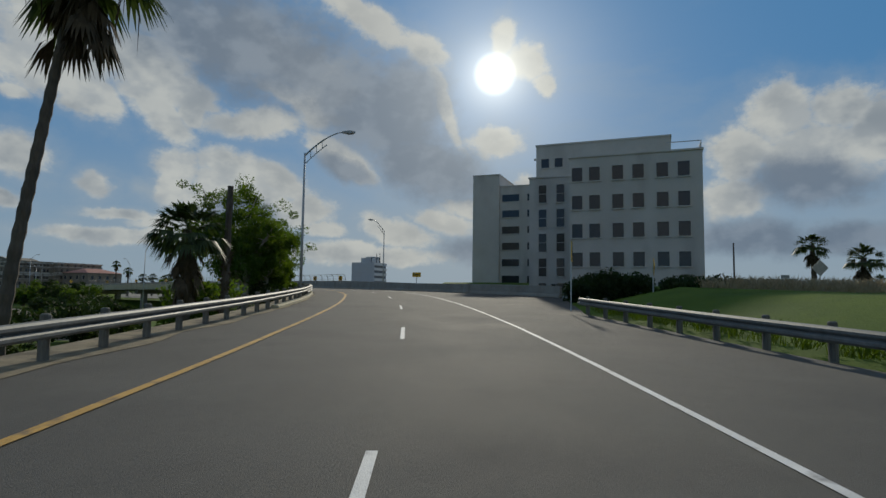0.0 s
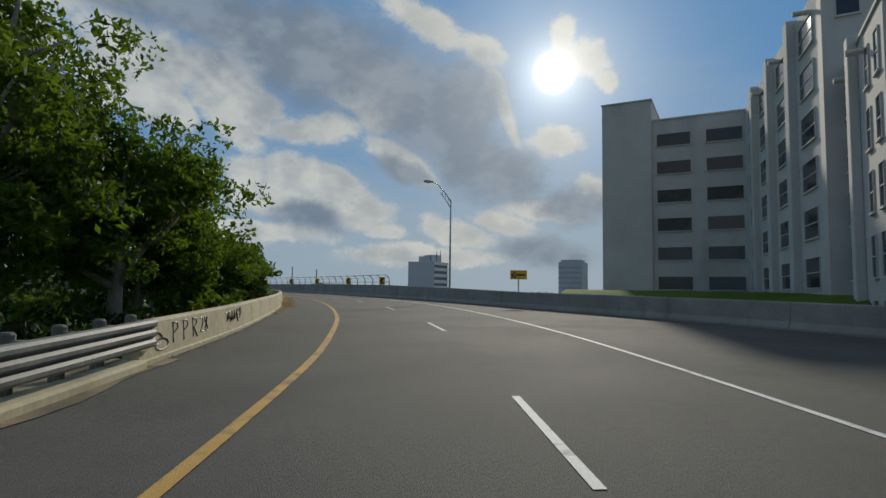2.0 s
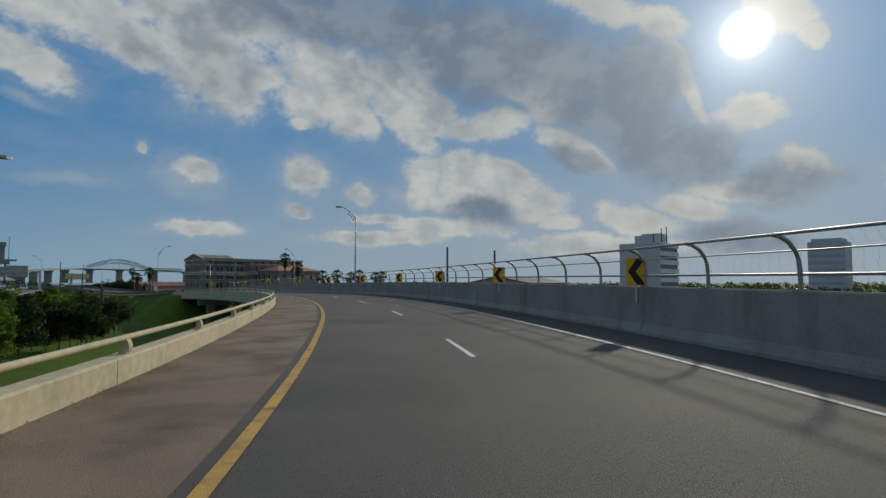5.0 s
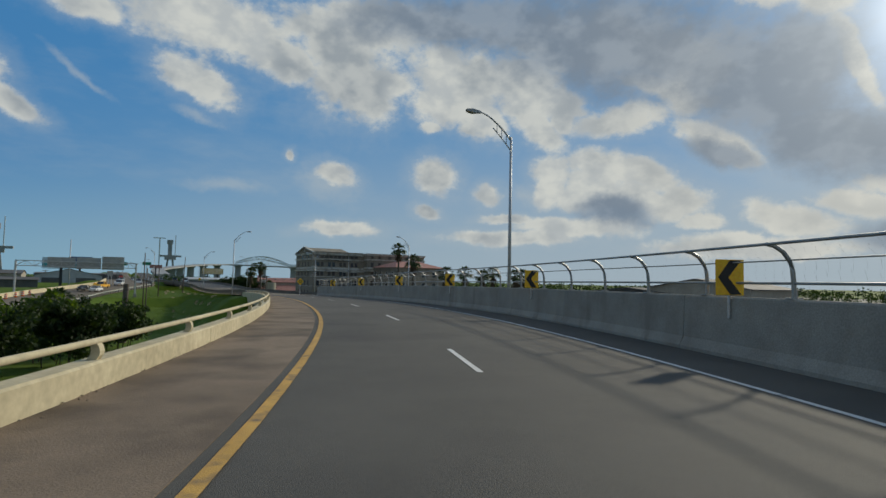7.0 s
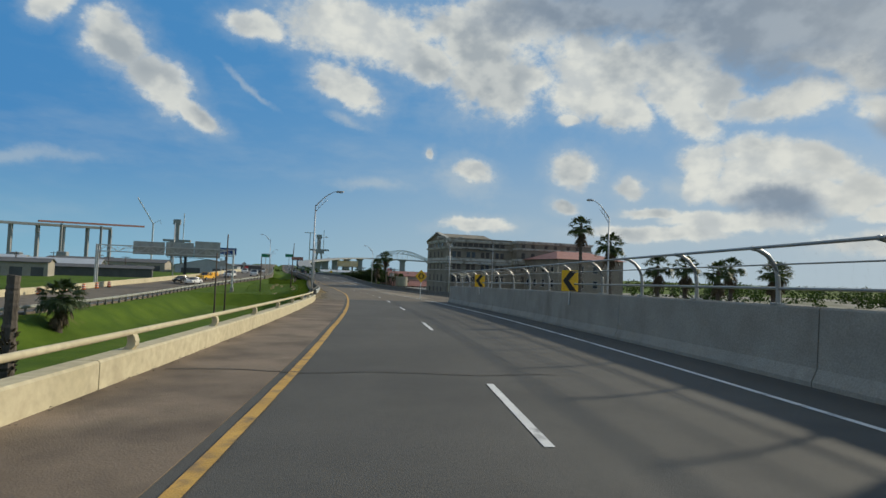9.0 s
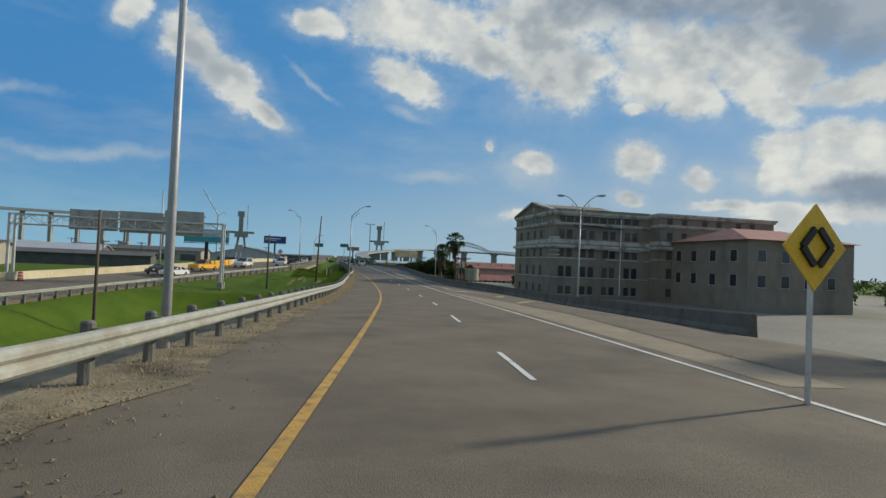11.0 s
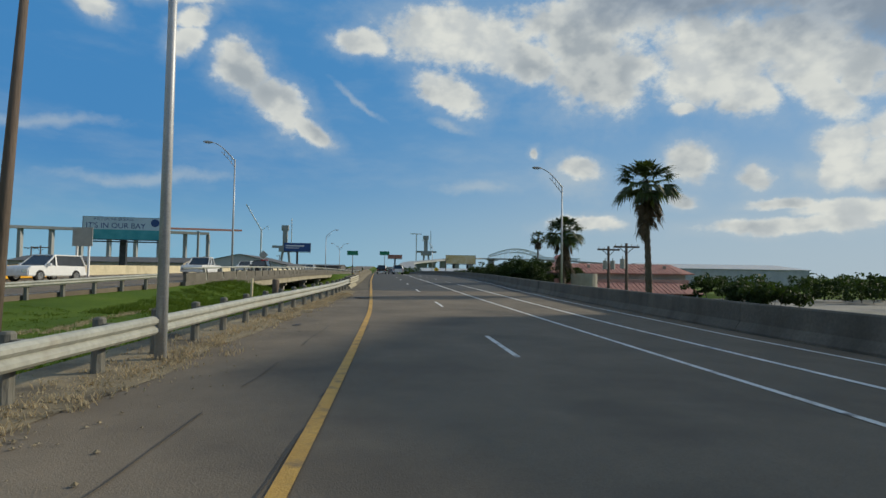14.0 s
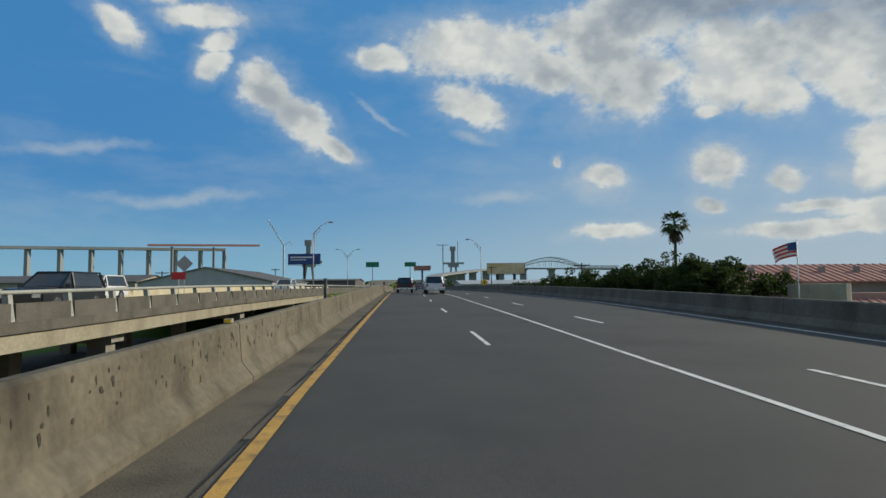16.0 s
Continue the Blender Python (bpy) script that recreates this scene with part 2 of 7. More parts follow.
# ---- materials ----
def mat(name, dark, light, scale=1.5, rough=0.8, bump=0.15, metal=0.0, grain=40.0, stain=None, stretch=(1, 1, 1), per_object=0.0, spec=0.4):
    m = bpy.data.materials.new(name)
    m.use_nodes = True
    nt = m.node_tree
    n, l = nt.nodes, nt.links
    b = n["Principled BSDF"]
    tc = n.new("ShaderNodeTexCoord")
    mp = n.new("ShaderNodeMapping")
    mp.inputs["Scale"].default_value = stretch
    l.new(tc.outputs["Object"], mp.inputs[0])
    big = n.new("ShaderNodeTexNoise")
    big.inputs["Scale"].default_value, big.inputs["Detail"].default_value, big.inputs["Roughness"].default_value = scale, 6, 0.65
    small = n.new("ShaderNodeTexNoise")
    small.inputs["Scale"].default_value, small.inputs["Detail"].default_value = grain, 4
    for t in (big, small):
        l.new(mp.outputs[0], t.inputs["Vector"])
    ramp = n.new("ShaderNodeValToRGB")
    ramp.color_ramp.elements[0].position, ramp.color_ramp.elements[1].position = 0.32, 0.7
    ramp.color_ramp.elements[0].color, ramp.color_ramp.elements[1].color = (*dark, 1), (*light, 1)
    l.new(big.outputs["Fac"], ramp.inputs[0])
    mix = n.new("ShaderNodeMix")
    mix.data_type, mix.blend_type = "RGBA", "OVERLAY"
    mix.inputs[0].default_value = 0.35
    l.new(ramp.outputs[0], mix.inputs[6])
    l.new(small.outputs["Fac"], mix.inputs[7])
    out = mix.outputs[2]
    if stain:
        col, sscale, lo, hi, sstretch = stain
        sm = n.new("ShaderNodeMapping")
        sm.inputs["Scale"].default_value = sstretch
        l.new(tc.outputs["Object"], sm.inputs[0])
        sn = n.new("ShaderNodeTexNoise")
        sn.inputs["Scale"].default_value, sn.inputs["Detail"].default_value = sscale, 8
        l.new(sm.outputs[0], sn.inputs["Vector"])
        mr = n.new("ShaderNodeMapRange")
        mr.inputs["From Min"].default_value, mr.inputs["From Max"].default_value = lo, hi
        l.new(sn.outputs["Fac"], mr.inputs["Value"])
        m2 = n.new("ShaderNodeMix")
        m2.data_type = "RGBA"
        l.new(mr.outputs[0], m2.inputs[0])
        l.new(out, m2.inputs[6])
        m2.inputs[7].default_value = (*col, 1)
        out = m2.outputs[2]
    if per_object:
        oi = n.new("ShaderNodeObjectInfo")
        hs = n.new("ShaderNodeHueSaturation")
        mr = n.new("ShaderNodeMapRange")
        mr.inputs["To Min"].default_value, mr.inputs["To Max"].default_value = 1 - per_object, 1 + per_object
        l.new(oi.outputs["Random"], mr.inputs["Value"])
        l.new(mr.outputs[0], hs.inputs["Value"])
        l.new(out, hs.inputs["Color"])
        out = hs.outputs[0]
    l.new(out, b.inputs["Base Color"])
    rr = n.new("ShaderNodeMapRange")
    rr.inputs["To Min"].default_value, rr.inputs["To Max"].default_value = max(0.02, rough - 0.12), min(1, rough + 0.12)
    l.new(big.outputs["Fac"], rr.inputs["Value"])
    l.new(rr.outputs[0], b.inputs["Roughness"])
    b.inputs["Metallic"].default_value = metal
    b.inputs["Specular IOR Level"].default_value = spec
    if bump:
        bp = n.new("ShaderNodeBump")
        bp.inputs["Strength"].default_value, bp.inputs["Distance"].default_value = bump, 0.03
        l.new(small.outputs["Fac"], bp.inputs["Height"])
        l.new(bp.outputs[0], b.inputs["Normal"])
    return m


def thin(m, amount):
    """Lets part of the light through, as leaves and blades do."""
    n, l = m.node_tree.nodes, m.node_tree.links
    b, out = n["Principled BSDF"], n["Material Output"]
    src = b.inputs["Base Color"].links[0].from_socket
    hs = n.new("ShaderNodeHueSaturation")
    hs.inputs["Value"].default_value, hs.inputs["Saturation"].default_value, hs.inputs["Hue"].default_value = 2.2, 1.15, 0.485
    l.new(src, hs.inputs["Color"])
    tr = n.new("ShaderNodeBsdfTranslucent")
    l.new(hs.outputs[0], tr.inputs["Color"])
    mx = n.new("ShaderNodeMixShader")
    mx.inputs[0].default_value = amount
    l.new(b.outputs[0], mx.inputs[1])
    l.new(tr.outputs[0], mx.inputs[2])
    l.new(mx.outputs[0], out.inputs["Surface"])
    return m


def paint(name, c, rough=0.45, metal=0.0, spec=0.5, var=0.12, scale=3.0):
    return mat(name, tuple(v * (1 - var) for v in c), tuple(min(1, v * (1 + var)) for v in c), scale, rough, 0.03, metal, 25.0, spec=spec)


ASPHALT = mat("asphalt", (0.072, 0.068, 0.06), (0.112, 0.106, 0.094), 0.35, 0.85, 0.4, grain=90, stain=((0.05, 0.048, 0.046), 0.25, 0.55, 0.8, (1, 1, 1)))
ASPHALT_DECK = mat("bridge_asphalt", (0.05, 0.05, 0.048), (0.078, 0.077, 0.073), 0.35, 0.85, 0.3, grain=90, stain=((0.036, 0.036, 0.035), 0.25, 0.55, 0.8, (1, 1, 1)))
ASPHALT_OLD = mat("old_asphalt", (0.13, 0.105, 0.076), (0.2, 0.164, 0.12), 0.5, 0.9, 0.35, grain=70, stain=((0.085, 0.073, 0.058), 0.4, 0.52, 0.8, (1, 1, 1)))
DECK = mat("deck_concrete", (0.15, 0.112, 0.078), (0.27, 0.205, 0.145), 0.3, 0.9, 0.3, grain=50, stain=((0.085, 0.064, 0.046), 0.7, 0.46, 0.72, (1, 1, 1)))
CONCRETE = mat("concrete", (0.26, 0.239, 0.202), (0.361, 0.339, 0.289), 0.8, 0.88, 0.3, grain=30, stain=((0.2, 0.18, 0.15), 1.2, 0.55, 0.78, (1, 1, 0.25)))
CREAM = mat("cream_concrete", (0.47, 0.41, 0.265), (0.58, 0.51, 0.345), 0.5, 0.85, 0.12, grain=7, stain=((0.3, 0.25, 0.165), 0.9, 0.55, 0.85, (1, 1, 0.35)))
WORN = mat("worn_concrete", (0.107, 0.0918, 0.064), (0.197, 0.172, 0.123), 0.8, 0.9, 0.4, grain=12, stain=((0.05, 0.043, 0.032), 1.6, 0.52, 0.76, (1, 1, 0.35)))
STEEL = mat("galvanised_steel", (0.5, 0.5, 0.49), (0.68, 0.68, 0.66), 2.0, 0.5, 0.08, 0.6, 30, stain=((0.42, 0.38, 0.32), 2.5, 0.6, 0.8, (1, 1, 1)))
RAILPAINT = mat("weathered_rail", (0.31, 0.315, 0.275), (0.42, 0.42, 0.37), 1.5, 0.6, 0.05, 0.1, 9, stain=((0.3, 0.26, 0.19), 1.2, 0.58, 0.85, (1, 1, 1)))
RAIL_OLD = mat("dull_grey_rail", (0.13, 0.135, 0.13), (0.21, 0.215, 0.205), 1.5, 0.6, 0.05, 0.2, 9, stain=((0.1, 0.09, 0.075), 1.2, 0.58, 0.85, (1, 1, 1)))
RAIL_CREAM = mat("cream_rail_paint", (0.35, 0.32, 0.235), (0.45, 0.415, 0.31), 1.2, 0.6, 0.05, 0.0, 9, stain=((0.27, 0.225, 0.15), 1.0, 0.55, 0.85, (1, 1, 1)))
BEAMCREAM = mat("stained_edge_beam", (0.3, 0.265, 0.185), (0.4, 0.36, 0.265), 0.5, 0.85, 0.12, grain=9, stain=((0.17, 0.15, 0.115), 0.6, 0.5, 0.8, (1, 1, 0.4)))
SPALL = mat("broken_concrete", (0.04, 0.035, 0.027), (0.08, 0.07, 0.055), 4.0, 0.95, 0.5)
SHOULDER_TAN = mat("tan_shoulder_concrete", (0.1, 0.085, 0.062), (0.16, 0.138, 0.103), 0.5, 0.9, 0.3, grain=40, stain=((0.06, 0.052, 0.04), 0.8, 0.5, 0.75, (1, 1, 1)))
POSTWOOD = mat("post_timber", (0.1, 0.1, 0.085), (0.22, 0.21, 0.18), 3.0, 0.9, 0.5, grain=30, stretch=(1, 1, 0.2))
POLEWOOD = mat("pole_timber", (0.08, 0.062, 0.05), (0.17, 0.13, 0.1), 2.0, 0.9, 0.5, grain=25, stretch=(1, 1, 0.12))
YELLOW = mat("yellow_marking", (0.46, 0.27, 0.06), (0.62, 0.37, 0.09), 1.5, 0.7, 0.3, grain=60, stain=((0.16, 0.12, 0.08), 3.5, 0.52, 0.74, (1, 1, 1)))
WHITE_MARK = mat("white_marking", (0.62, 0.61, 0.58), (0.8, 0.79, 0.76), 1.5, 0.7, 0.3, grain=60, stain=((0.2, 0.19, 0.18), 3.0, 0.56, 0.74, (1, 1, 1)))
GRASS = mat("grass", (0.055, 0.098, 0.008), (0.105, 0.158, 0.016), 0.25, 0.95, 0.9, grain=14, stain=((0.17, 0.16, 0.05), 0.35, 0.64, 0.9, (1, 1, 1)), spec=0.15)
DIRT = mat("dry_verge", (0.17, 0.137, 0.085), (0.33, 0.27, 0.17), 1.2, 0.95, 0.8, grain=22, stain=((0.08, 0.066, 0.045), 0.8, 0.5, 0.7, (1, 1, 1)))
STUCCO = mat("white_stucco", (0.52, 0.485, 0.44), (0.64, 0.6, 0.55), 0.25, 0.85, 0.12, grain=20, stain=((0.32, 0.3, 0.28), 0.3, 0.56, 0.85, (1, 1, 0.3)))
BRICK = mat("tan_brick", (0.215, 0.187, 0.142), (0.29, 0.255, 0.2), 0.5, 0.9, 0.4, grain=22, stain=((0.125, 0.11, 0.085), 0.4, 0.5, 0.8, (1, 1, 0.4)))
LIMESTONE = mat("pale_trim_stone", (0.4, 0.38, 0.33), (0.6, 0.575, 0.51), 0.8, 0.85, 0.3, grain=12, stain=((0.17, 0.15, 0.12), 0.7, 0.5, 0.72, (1, 1, 0.5)))
DARKGLASS = mat("dark_glass", (0.02, 0.024, 0.03), (0.045, 0.05, 0.058), 0.6, 0.12, 0.0, spec=0.6)
BOARDED = mat("boarded_window", (0.06, 0.055, 0.05), (0.12, 0.105, 0.09), 1.5, 0.85, 0.2)
# tower grey lifted: distance haze is put into the base colour
GREYTOWER = mat("haze_tinted_tower_stone", (0.46, 0.47, 0.48), (0.55, 0.56, 0.57), 0.05, 0.7, 0.0)
TILE = mat("red_roof_tile", (0.31, 0.14, 0.11), (0.43, 0.22, 0.18), 0.6, 0.8, 0.4, grain=8, stain=((0.22, 0.12, 0.1), 0.5, 0.58, 0.8, (1, 1, 1)))
PINK = mat("pink_stucco", (0.42, 0.25, 0.2), (0.52, 0.33, 0.27), 0.4, 0.85, 0.15)
SHEET = mat("white_sheet_roof", (0.375, 0.383, 0.39), (0.495, 0.503, 0.51), 0.4, 0.5, 0.05, 0.1)
TANWALL = mat("tan_wall", (0.3, 0.27, 0.22), (0.42, 0.38, 0.31), 0.5, 0.85, 0.15)
DARKWALL = mat("dark_shed_wall", (0.08, 0.08, 0.08), (0.14, 0.135, 0.13), 0.5, 0.8, 0.1)
LAMPMETAL = mat("lamp_pole_metal", (0.4, 0.41, 0.42), (0.52, 0.53, 0.54), 1.5, 0.5, 0.04, 0.35)
DARKMETAL = mat("dark_metal", (0.04, 0.04, 0.042), (0.08, 0.08, 0.08), 2.0, 0.5, 0.05, 0.5)
FENCEMETAL = mat("fence_metal", (0.3, 0.3, 0.29), (0.42, 0.42, 0.4), 2.0, 0.5, 0.05, 0.6)
SIGN_YELLOW = paint("sign_yellow", (0.86, 0.5, 0.02), 0.4)
SIGN_BLACK = paint("sign_black", (0.015, 0.015, 0.015), 0.5)
SIGN_GREEN = paint("sign_green", (0.01, 0.2, 0.1), 0.5)
SIGN_BLUE = paint("sign_blue", (0.02, 0.07, 0.22), 0.5)
SIGN_WHITE = paint("sign_white", (0.75, 0.75, 0.73), 0.5)
SIGN_RED = paint("sign_red", (0.6, 0.03, 0.03), 0.5)
SIGN_BACK = mat("sign_back", (0.33, 0.33, 0.3), (0.45, 0.45, 0.41), 1.0, 0.6, 0.05, 0.2)
TEAL = mat("billboard_teal", (0.04, 0.3, 0.33), (0.12, 0.45, 0.47), 0.4, 0.6, 0.0)
PALEBLUE = mat("billboard_sky", (0.5, 0.62, 0.68), (0.6, 0.7, 0.75), 0.4, 0.6, 0.0)
LEAF = mat("leaf", (0.03, 0.062, 0.01), (0.085, 0.13, 0.024), 0.8, 0.6, 0.0, grain=3, spec=0.3)
LEAF_DARK = mat("dark_leaf", (0.012, 0.026, 0.006), (0.03, 0.05, 0.012), 0.8, 0.65, 0.0, grain=3, spec=0.3)
FROND = mat("palm_frond", (0.02, 0.041, 0.012), (0.058, 0.082, 0.024), 1.5, 0.55, 0.0, grain=6, spec=0.35)
DRYFROND = mat("dry_palm_skirt", (0.06, 0.045, 0.027), (0.132, 0.099, 0.06), 1.5, 0.9, 0.2, grain=10)
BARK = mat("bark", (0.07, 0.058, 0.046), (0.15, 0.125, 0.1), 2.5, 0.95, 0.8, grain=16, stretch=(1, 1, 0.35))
BARK_PALE = mat("pale_bark", (0.2, 0.175, 0.14), (0.36, 0.32, 0.27), 2.5, 0.95, 0.6, grain=16, stretch=(1, 1, 0.35))
BARRIER_OLD = mat("dark_barrier_concrete", (0.1, 0.091, 0.074), (0.17, 0.156, 0.128), 0.6, 0.9, 0.3, grain=14, stain=((0.07, 0.063, 0.05), 0.9, 0.5, 0.75, (1, 1, 0.3)))
WEED = mat("dry_weed", (0.27, 0.225, 0.14), (0.43, 0.37, 0.25), 2.0, 0.9, 0.0)
WHITE_CAR = paint("white_car_paint", (0.72, 0.72, 0.71), 0.25, 0.0, 0.6, 0.03)
BLACK_CAR = paint("black_car_paint", (0.015, 0.016, 0.018), 0.2, 0.0, 0.6, 0.1)
GREY_CAR = paint("grey_car_paint", (0.16, 0.17, 0.18), 0.25, 0.3, 0.6, 0.05)
YELLOW_CAR = paint("yellow_car_paint", (0.8, 0.42, 0.02), 0.3, 0.0, 0.6, 0.05)
TYRE = mat("tyre", (0.015, 0.015, 0.015), (0.03, 0.03, 0.03), 4.0, 0.9, 0.2)
CHROME = mat("chrome", (0.6, 0.6, 0.6), (0.7, 0.7, 0.7), 4.0, 0.2, 0.0, 0.9)
TAILLIGHT = paint("tail_light", (0.35, 0.01, 0.01), 0.2)
# far steel and concrete: aerial haze is painted into both colours
HAZE_STEEL = mat("haze_tinted_bridge_steel", (0.6, 0.64, 0.67), (0.68, 0.72, 0.74), 0.02, 0.8, 0.0)
HAZE_CONC = mat("haze_tinted_concrete", (0.255, 0.264, 0.272), (0.34, 0.348, 0.348), 0.02, 0.85, 0.0)


BLADE = mat("grass_blade", (0.05, 0.095, 0.01), (0.11, 0.16, 0.02), 1.2, 0.7, 0.0, grain=4)
for leafy, share in ((LEAF, 0.5), (LEAF_DARK, 0.3), (FROND, 0.2), (BLADE, 0.25), (WEED, 0.3)):
    thin(leafy, share)


# ---- helpers for building ----
def part(name, bm, material, parent=None, label="", smooth=False):
    me = bpy.data.meshes.new(name)
    bm.to_mesh(me)
    bm.free()
    if smooth:
        for p in me.polygons:
            p.use_smooth = True
    me.materials.append(material)
    ob = new(name, me)
    if parent is not None:
        ob.parent = parent
    if label:
        ob["label"] = label
    return ob


def raw(name, verts, faces, material, parent=None, smooth=False):
    me = bpy.data.meshes.new(name)
    me.from_pydata([tuple(v) for v in verts], [], faces)
    me.update()
    if smooth:
        for p in me.polygons:
            p.use_smooth = True
    me.materials.append(material)
    ob = new(name, me)
    if parent is not None:
        ob.parent = parent
    return ob


def empty(name, m, label, category, group="", kind=""):
    ob = new(name)
    ob.matrix_world = m
    return tagged(ob, label, category, group, kind)


def box(bm, x0, x1, y0, y1, z0, z1, m=None):
    vs = [bm.verts.new((x, y, z)) for z in (z0, z1) for x, y in ((x0, y0), (x1, y0), (x1, y1), (x0, y1))]
    if m is not None:
        for v in vs:
            v.co = m @ v.co
    a, b, c, d, e, f, g, h = vs
    for q in ((d, c, b, a), (e, f, g, h), (a, b, f, e), (b, c, g, f), (c, d, h, g), (d, a, e, h)):
        bm.faces.new(q)
    return vs


def boxes(*dims, bevel=0.0):
    bm = bmesh.new()
    for d in dims:
        box(bm, *d)
    if bevel:
        bmesh.ops.bevel(bm, geom=list(bm.edges), offset=bevel, segments=1, affect="EDGES")
    return bm


def tube(bm, pts, radii, n=8, cap=True):
    """A round tube through points, with a radius at each."""
    pts = [Vector(p) for p in pts]
    rings = []
    ref = Vector((0, 0, 1))
    for i, p in enumerate(pts):
        d = (pts[min(i + 1, len(pts) - 1)] - pts[max(i - 1, 0)]).normalized()
        a = d.cross(ref if abs(d.z) < 0.95 else Vector((0, 1, 0))).normalized()
        b = d.cross(a)
        r = radii[i] if isinstance(radii, (list, tuple)) else radii
        rings.append([bm.verts.new(p + r * (math.cos(k * math.tau / n) * a + math.sin(k * math.tau / n) * b)) for k in range(n)])
    for q, w in zip(rings, rings[1:]):
        for k in range(n):
            bm.faces.new((q[k], q[(k + 1) % n], w[(k + 1) % n], w[k]))
    if cap:
        bm.faces.new(rings[0][::-1])
        bm.faces.new(rings[-1])
    return bm


def beam(bm, p, q, w, h):
    """A square bar from p to q."""
    p, q = Vector(p), Vector(q)
    d = (q - p)
    m = Matrix.Translation((p + q) / 2) @ d.to_track_quat("Y", "Z").to_matrix().to_4x4()
    box(bm, -w / 2, w / 2, -d.length / 2, d.length / 2, -h / 2, h / 2, m)
    return bm


# ---- the line of the road: x, y, z of its surface under the driving line ----
ROAD = [(-176.0, -312.5, -1.9), (-149.0, -300.0, -1.1), (-121.8, -287.0, -0.41), (-106.5, -279.2, 0.02), (-91.6, -270.6, 0.52),
        (-77.0, -260.55, 0.95), (-63.1, -248.8, 1.19), (-50.25, -235.4, 1.35), (-38.8, -220.1, 1.5), (-28.8, -203.1, 1.61),
        (-20.7, -184.45, 1.61), (-14.9, -164.1, 1.48), (-10.7, -142.8, 1.15), (-7.5, -120.6, 0.7), (-4.7, -97.7, 0.14),
        (-2.35, -74.2, -0.4), (-0.85, -49.9, -0.61), (-0.17, -25.1, -0.45), (0, 0, -0.1), (0, 30, 0.3), (0, 60, 0.55),
        (0, 100, 0.5), (0, 150, 0.2), (0, 220, 0.4), (2, 320, 2.5), (6, 450, 6.0)]


def spline(points, step=1.0):
    out = []
    P = [Vector(p) for p in points]
    P = [2 * P[0] - P[1]] + P + [2 * P[-1] - P[-2]]
    for i in range(1, len(P) - 2):
        n = max(2, int((P[i + 1] - P[i]).length / step))
        for k in range(n):
            t = k / n
            out.append(0.5 * ((2 * P[i]) + (P[i + 1] - P[i - 1]) * t + (2 * P[i - 1] - 5 * P[i] + 4 * P[i + 1] - P[i + 2]) * t * t
                              + (3 * P[i] - P[i - 1] - 3 * P[i + 1] + P[i + 2]) * t ** 3))
    out.append(P[-2])
    return out


LINE = np.array([tuple(p) for p in spline(ROAD)])
S_AT = np.r_[0, np.cumsum(np.hypot(np.diff(LINE[:, 0]), np.diff(LINE[:, 1])))]
S_AT -= S_AT[np.argmin(np.hypot(LINE[:, 0] + 121.8, LINE[:, 1] + 287.0))]
TANG = np.gradient(LINE[:, :2], axis=0)
TANG /= np.linalg.norm(TANG, axis=1)[:, None]


def on_road(s, l, up=0.0):
    """The place s metres along the road, l to the right of the driving line and up metres above the surface."""
    x, y, z = (np.interp(s, S_AT, LINE[:, i]) for i in range(3))
    tx, ty = np.interp(s, S_AT, TANG[:, 0]), np.interp(s, S_AT, TANG[:, 1])
    k = math.hypot(tx, ty)
    # the joining slip road falls away beyond the gore
    fall = 0.12 * max(0.0, l - 11.5) * float(np.interp(s, (218, 236, 275, 292), (0, 1, 1, 0))) if l < 40 else 0.0
    return Vector((x + l * ty / k, y - l * tx / k, z + up - fall))


def road_turn(s):
    tx, ty = np.interp(s, S_AT, TANG[:, 0]), np.interp(s, S_AT, TANG[:, 1])
    return math.degrees(math.atan2(-tx, ty))


def road_pose(s, l, up=0.0, turn=0.0):
    p = on_road(s, l, up)
    return pose(p.x, p.y, p.z, 0, 0, road_turn(s) + turn)


def table(*pairs):
    xs, ys = [p[0] for p in pairs], [p[1] for p in pairs]
    return lambda s: float(np.interp(s, xs, ys))


YELLOW_AT = table((-60, -4.3), (0, -3.8), (16, -3.0), (30, -2.1), (45, -1.25), (56, -1.1), (86, -1.3), (105, -1.5), (134, -1.36), (160, -1.42), (175, -1.41),
                  (186, -1.38), (209, -1.05), (245, -0.72), (275, -0.8), (305, -0.8), (318, -1.08), (342, -1.4), (380, -1.4), (800, -1.4))
LEFT_AT = table((-60, -6.4), (0, -6.1), (10, -5.8), (16, -5.45), (22, -4.95), (34, -4.2), (50, -3.7), (88, -3.75), (110, -3.95), (135, -3.75),
                (155, -3.75), (188, -3.5), (206, -3.3), (225, -3.7), (244, -4.05), (280, -4.3), (300, -3.9), (316, -2.85), (330, -2.45), (345, -2.25), (385, -2.15), (800, -2.15))
WHITE_AT = table((-60, 2.6), (0, 3.1), (18, 4.2), (49, 5.45), (66, 5.85), (105, 5.5), (150, 5.8), (164, 5.7), (209, 5.9), (250, 5.7), (280, 5.33), (318, 4.6), (345, 4.4), (800, 4.4))
RIGHT_AT = table((-60, 8.6), (14, 8.5), (24, 8.8), (33, 12), (44, 16.5), (55, 13.0), (66, 10.2), (80, 8.6), (91, 7.6), (112, 7.2), (130, 7.4), (154, 7.8), (175, 7.1),
                 (205, 7.0), (215, 7.2), (226, 11.5), (240, 13.4), (256, 13.5), (266, 12.5), (278, 10.9), (288, 9.5), (298, 9.3), (312, 9.6), (327, 10.2), (340, 11.2), (368, 12.4), (420, 10), (800, 9))


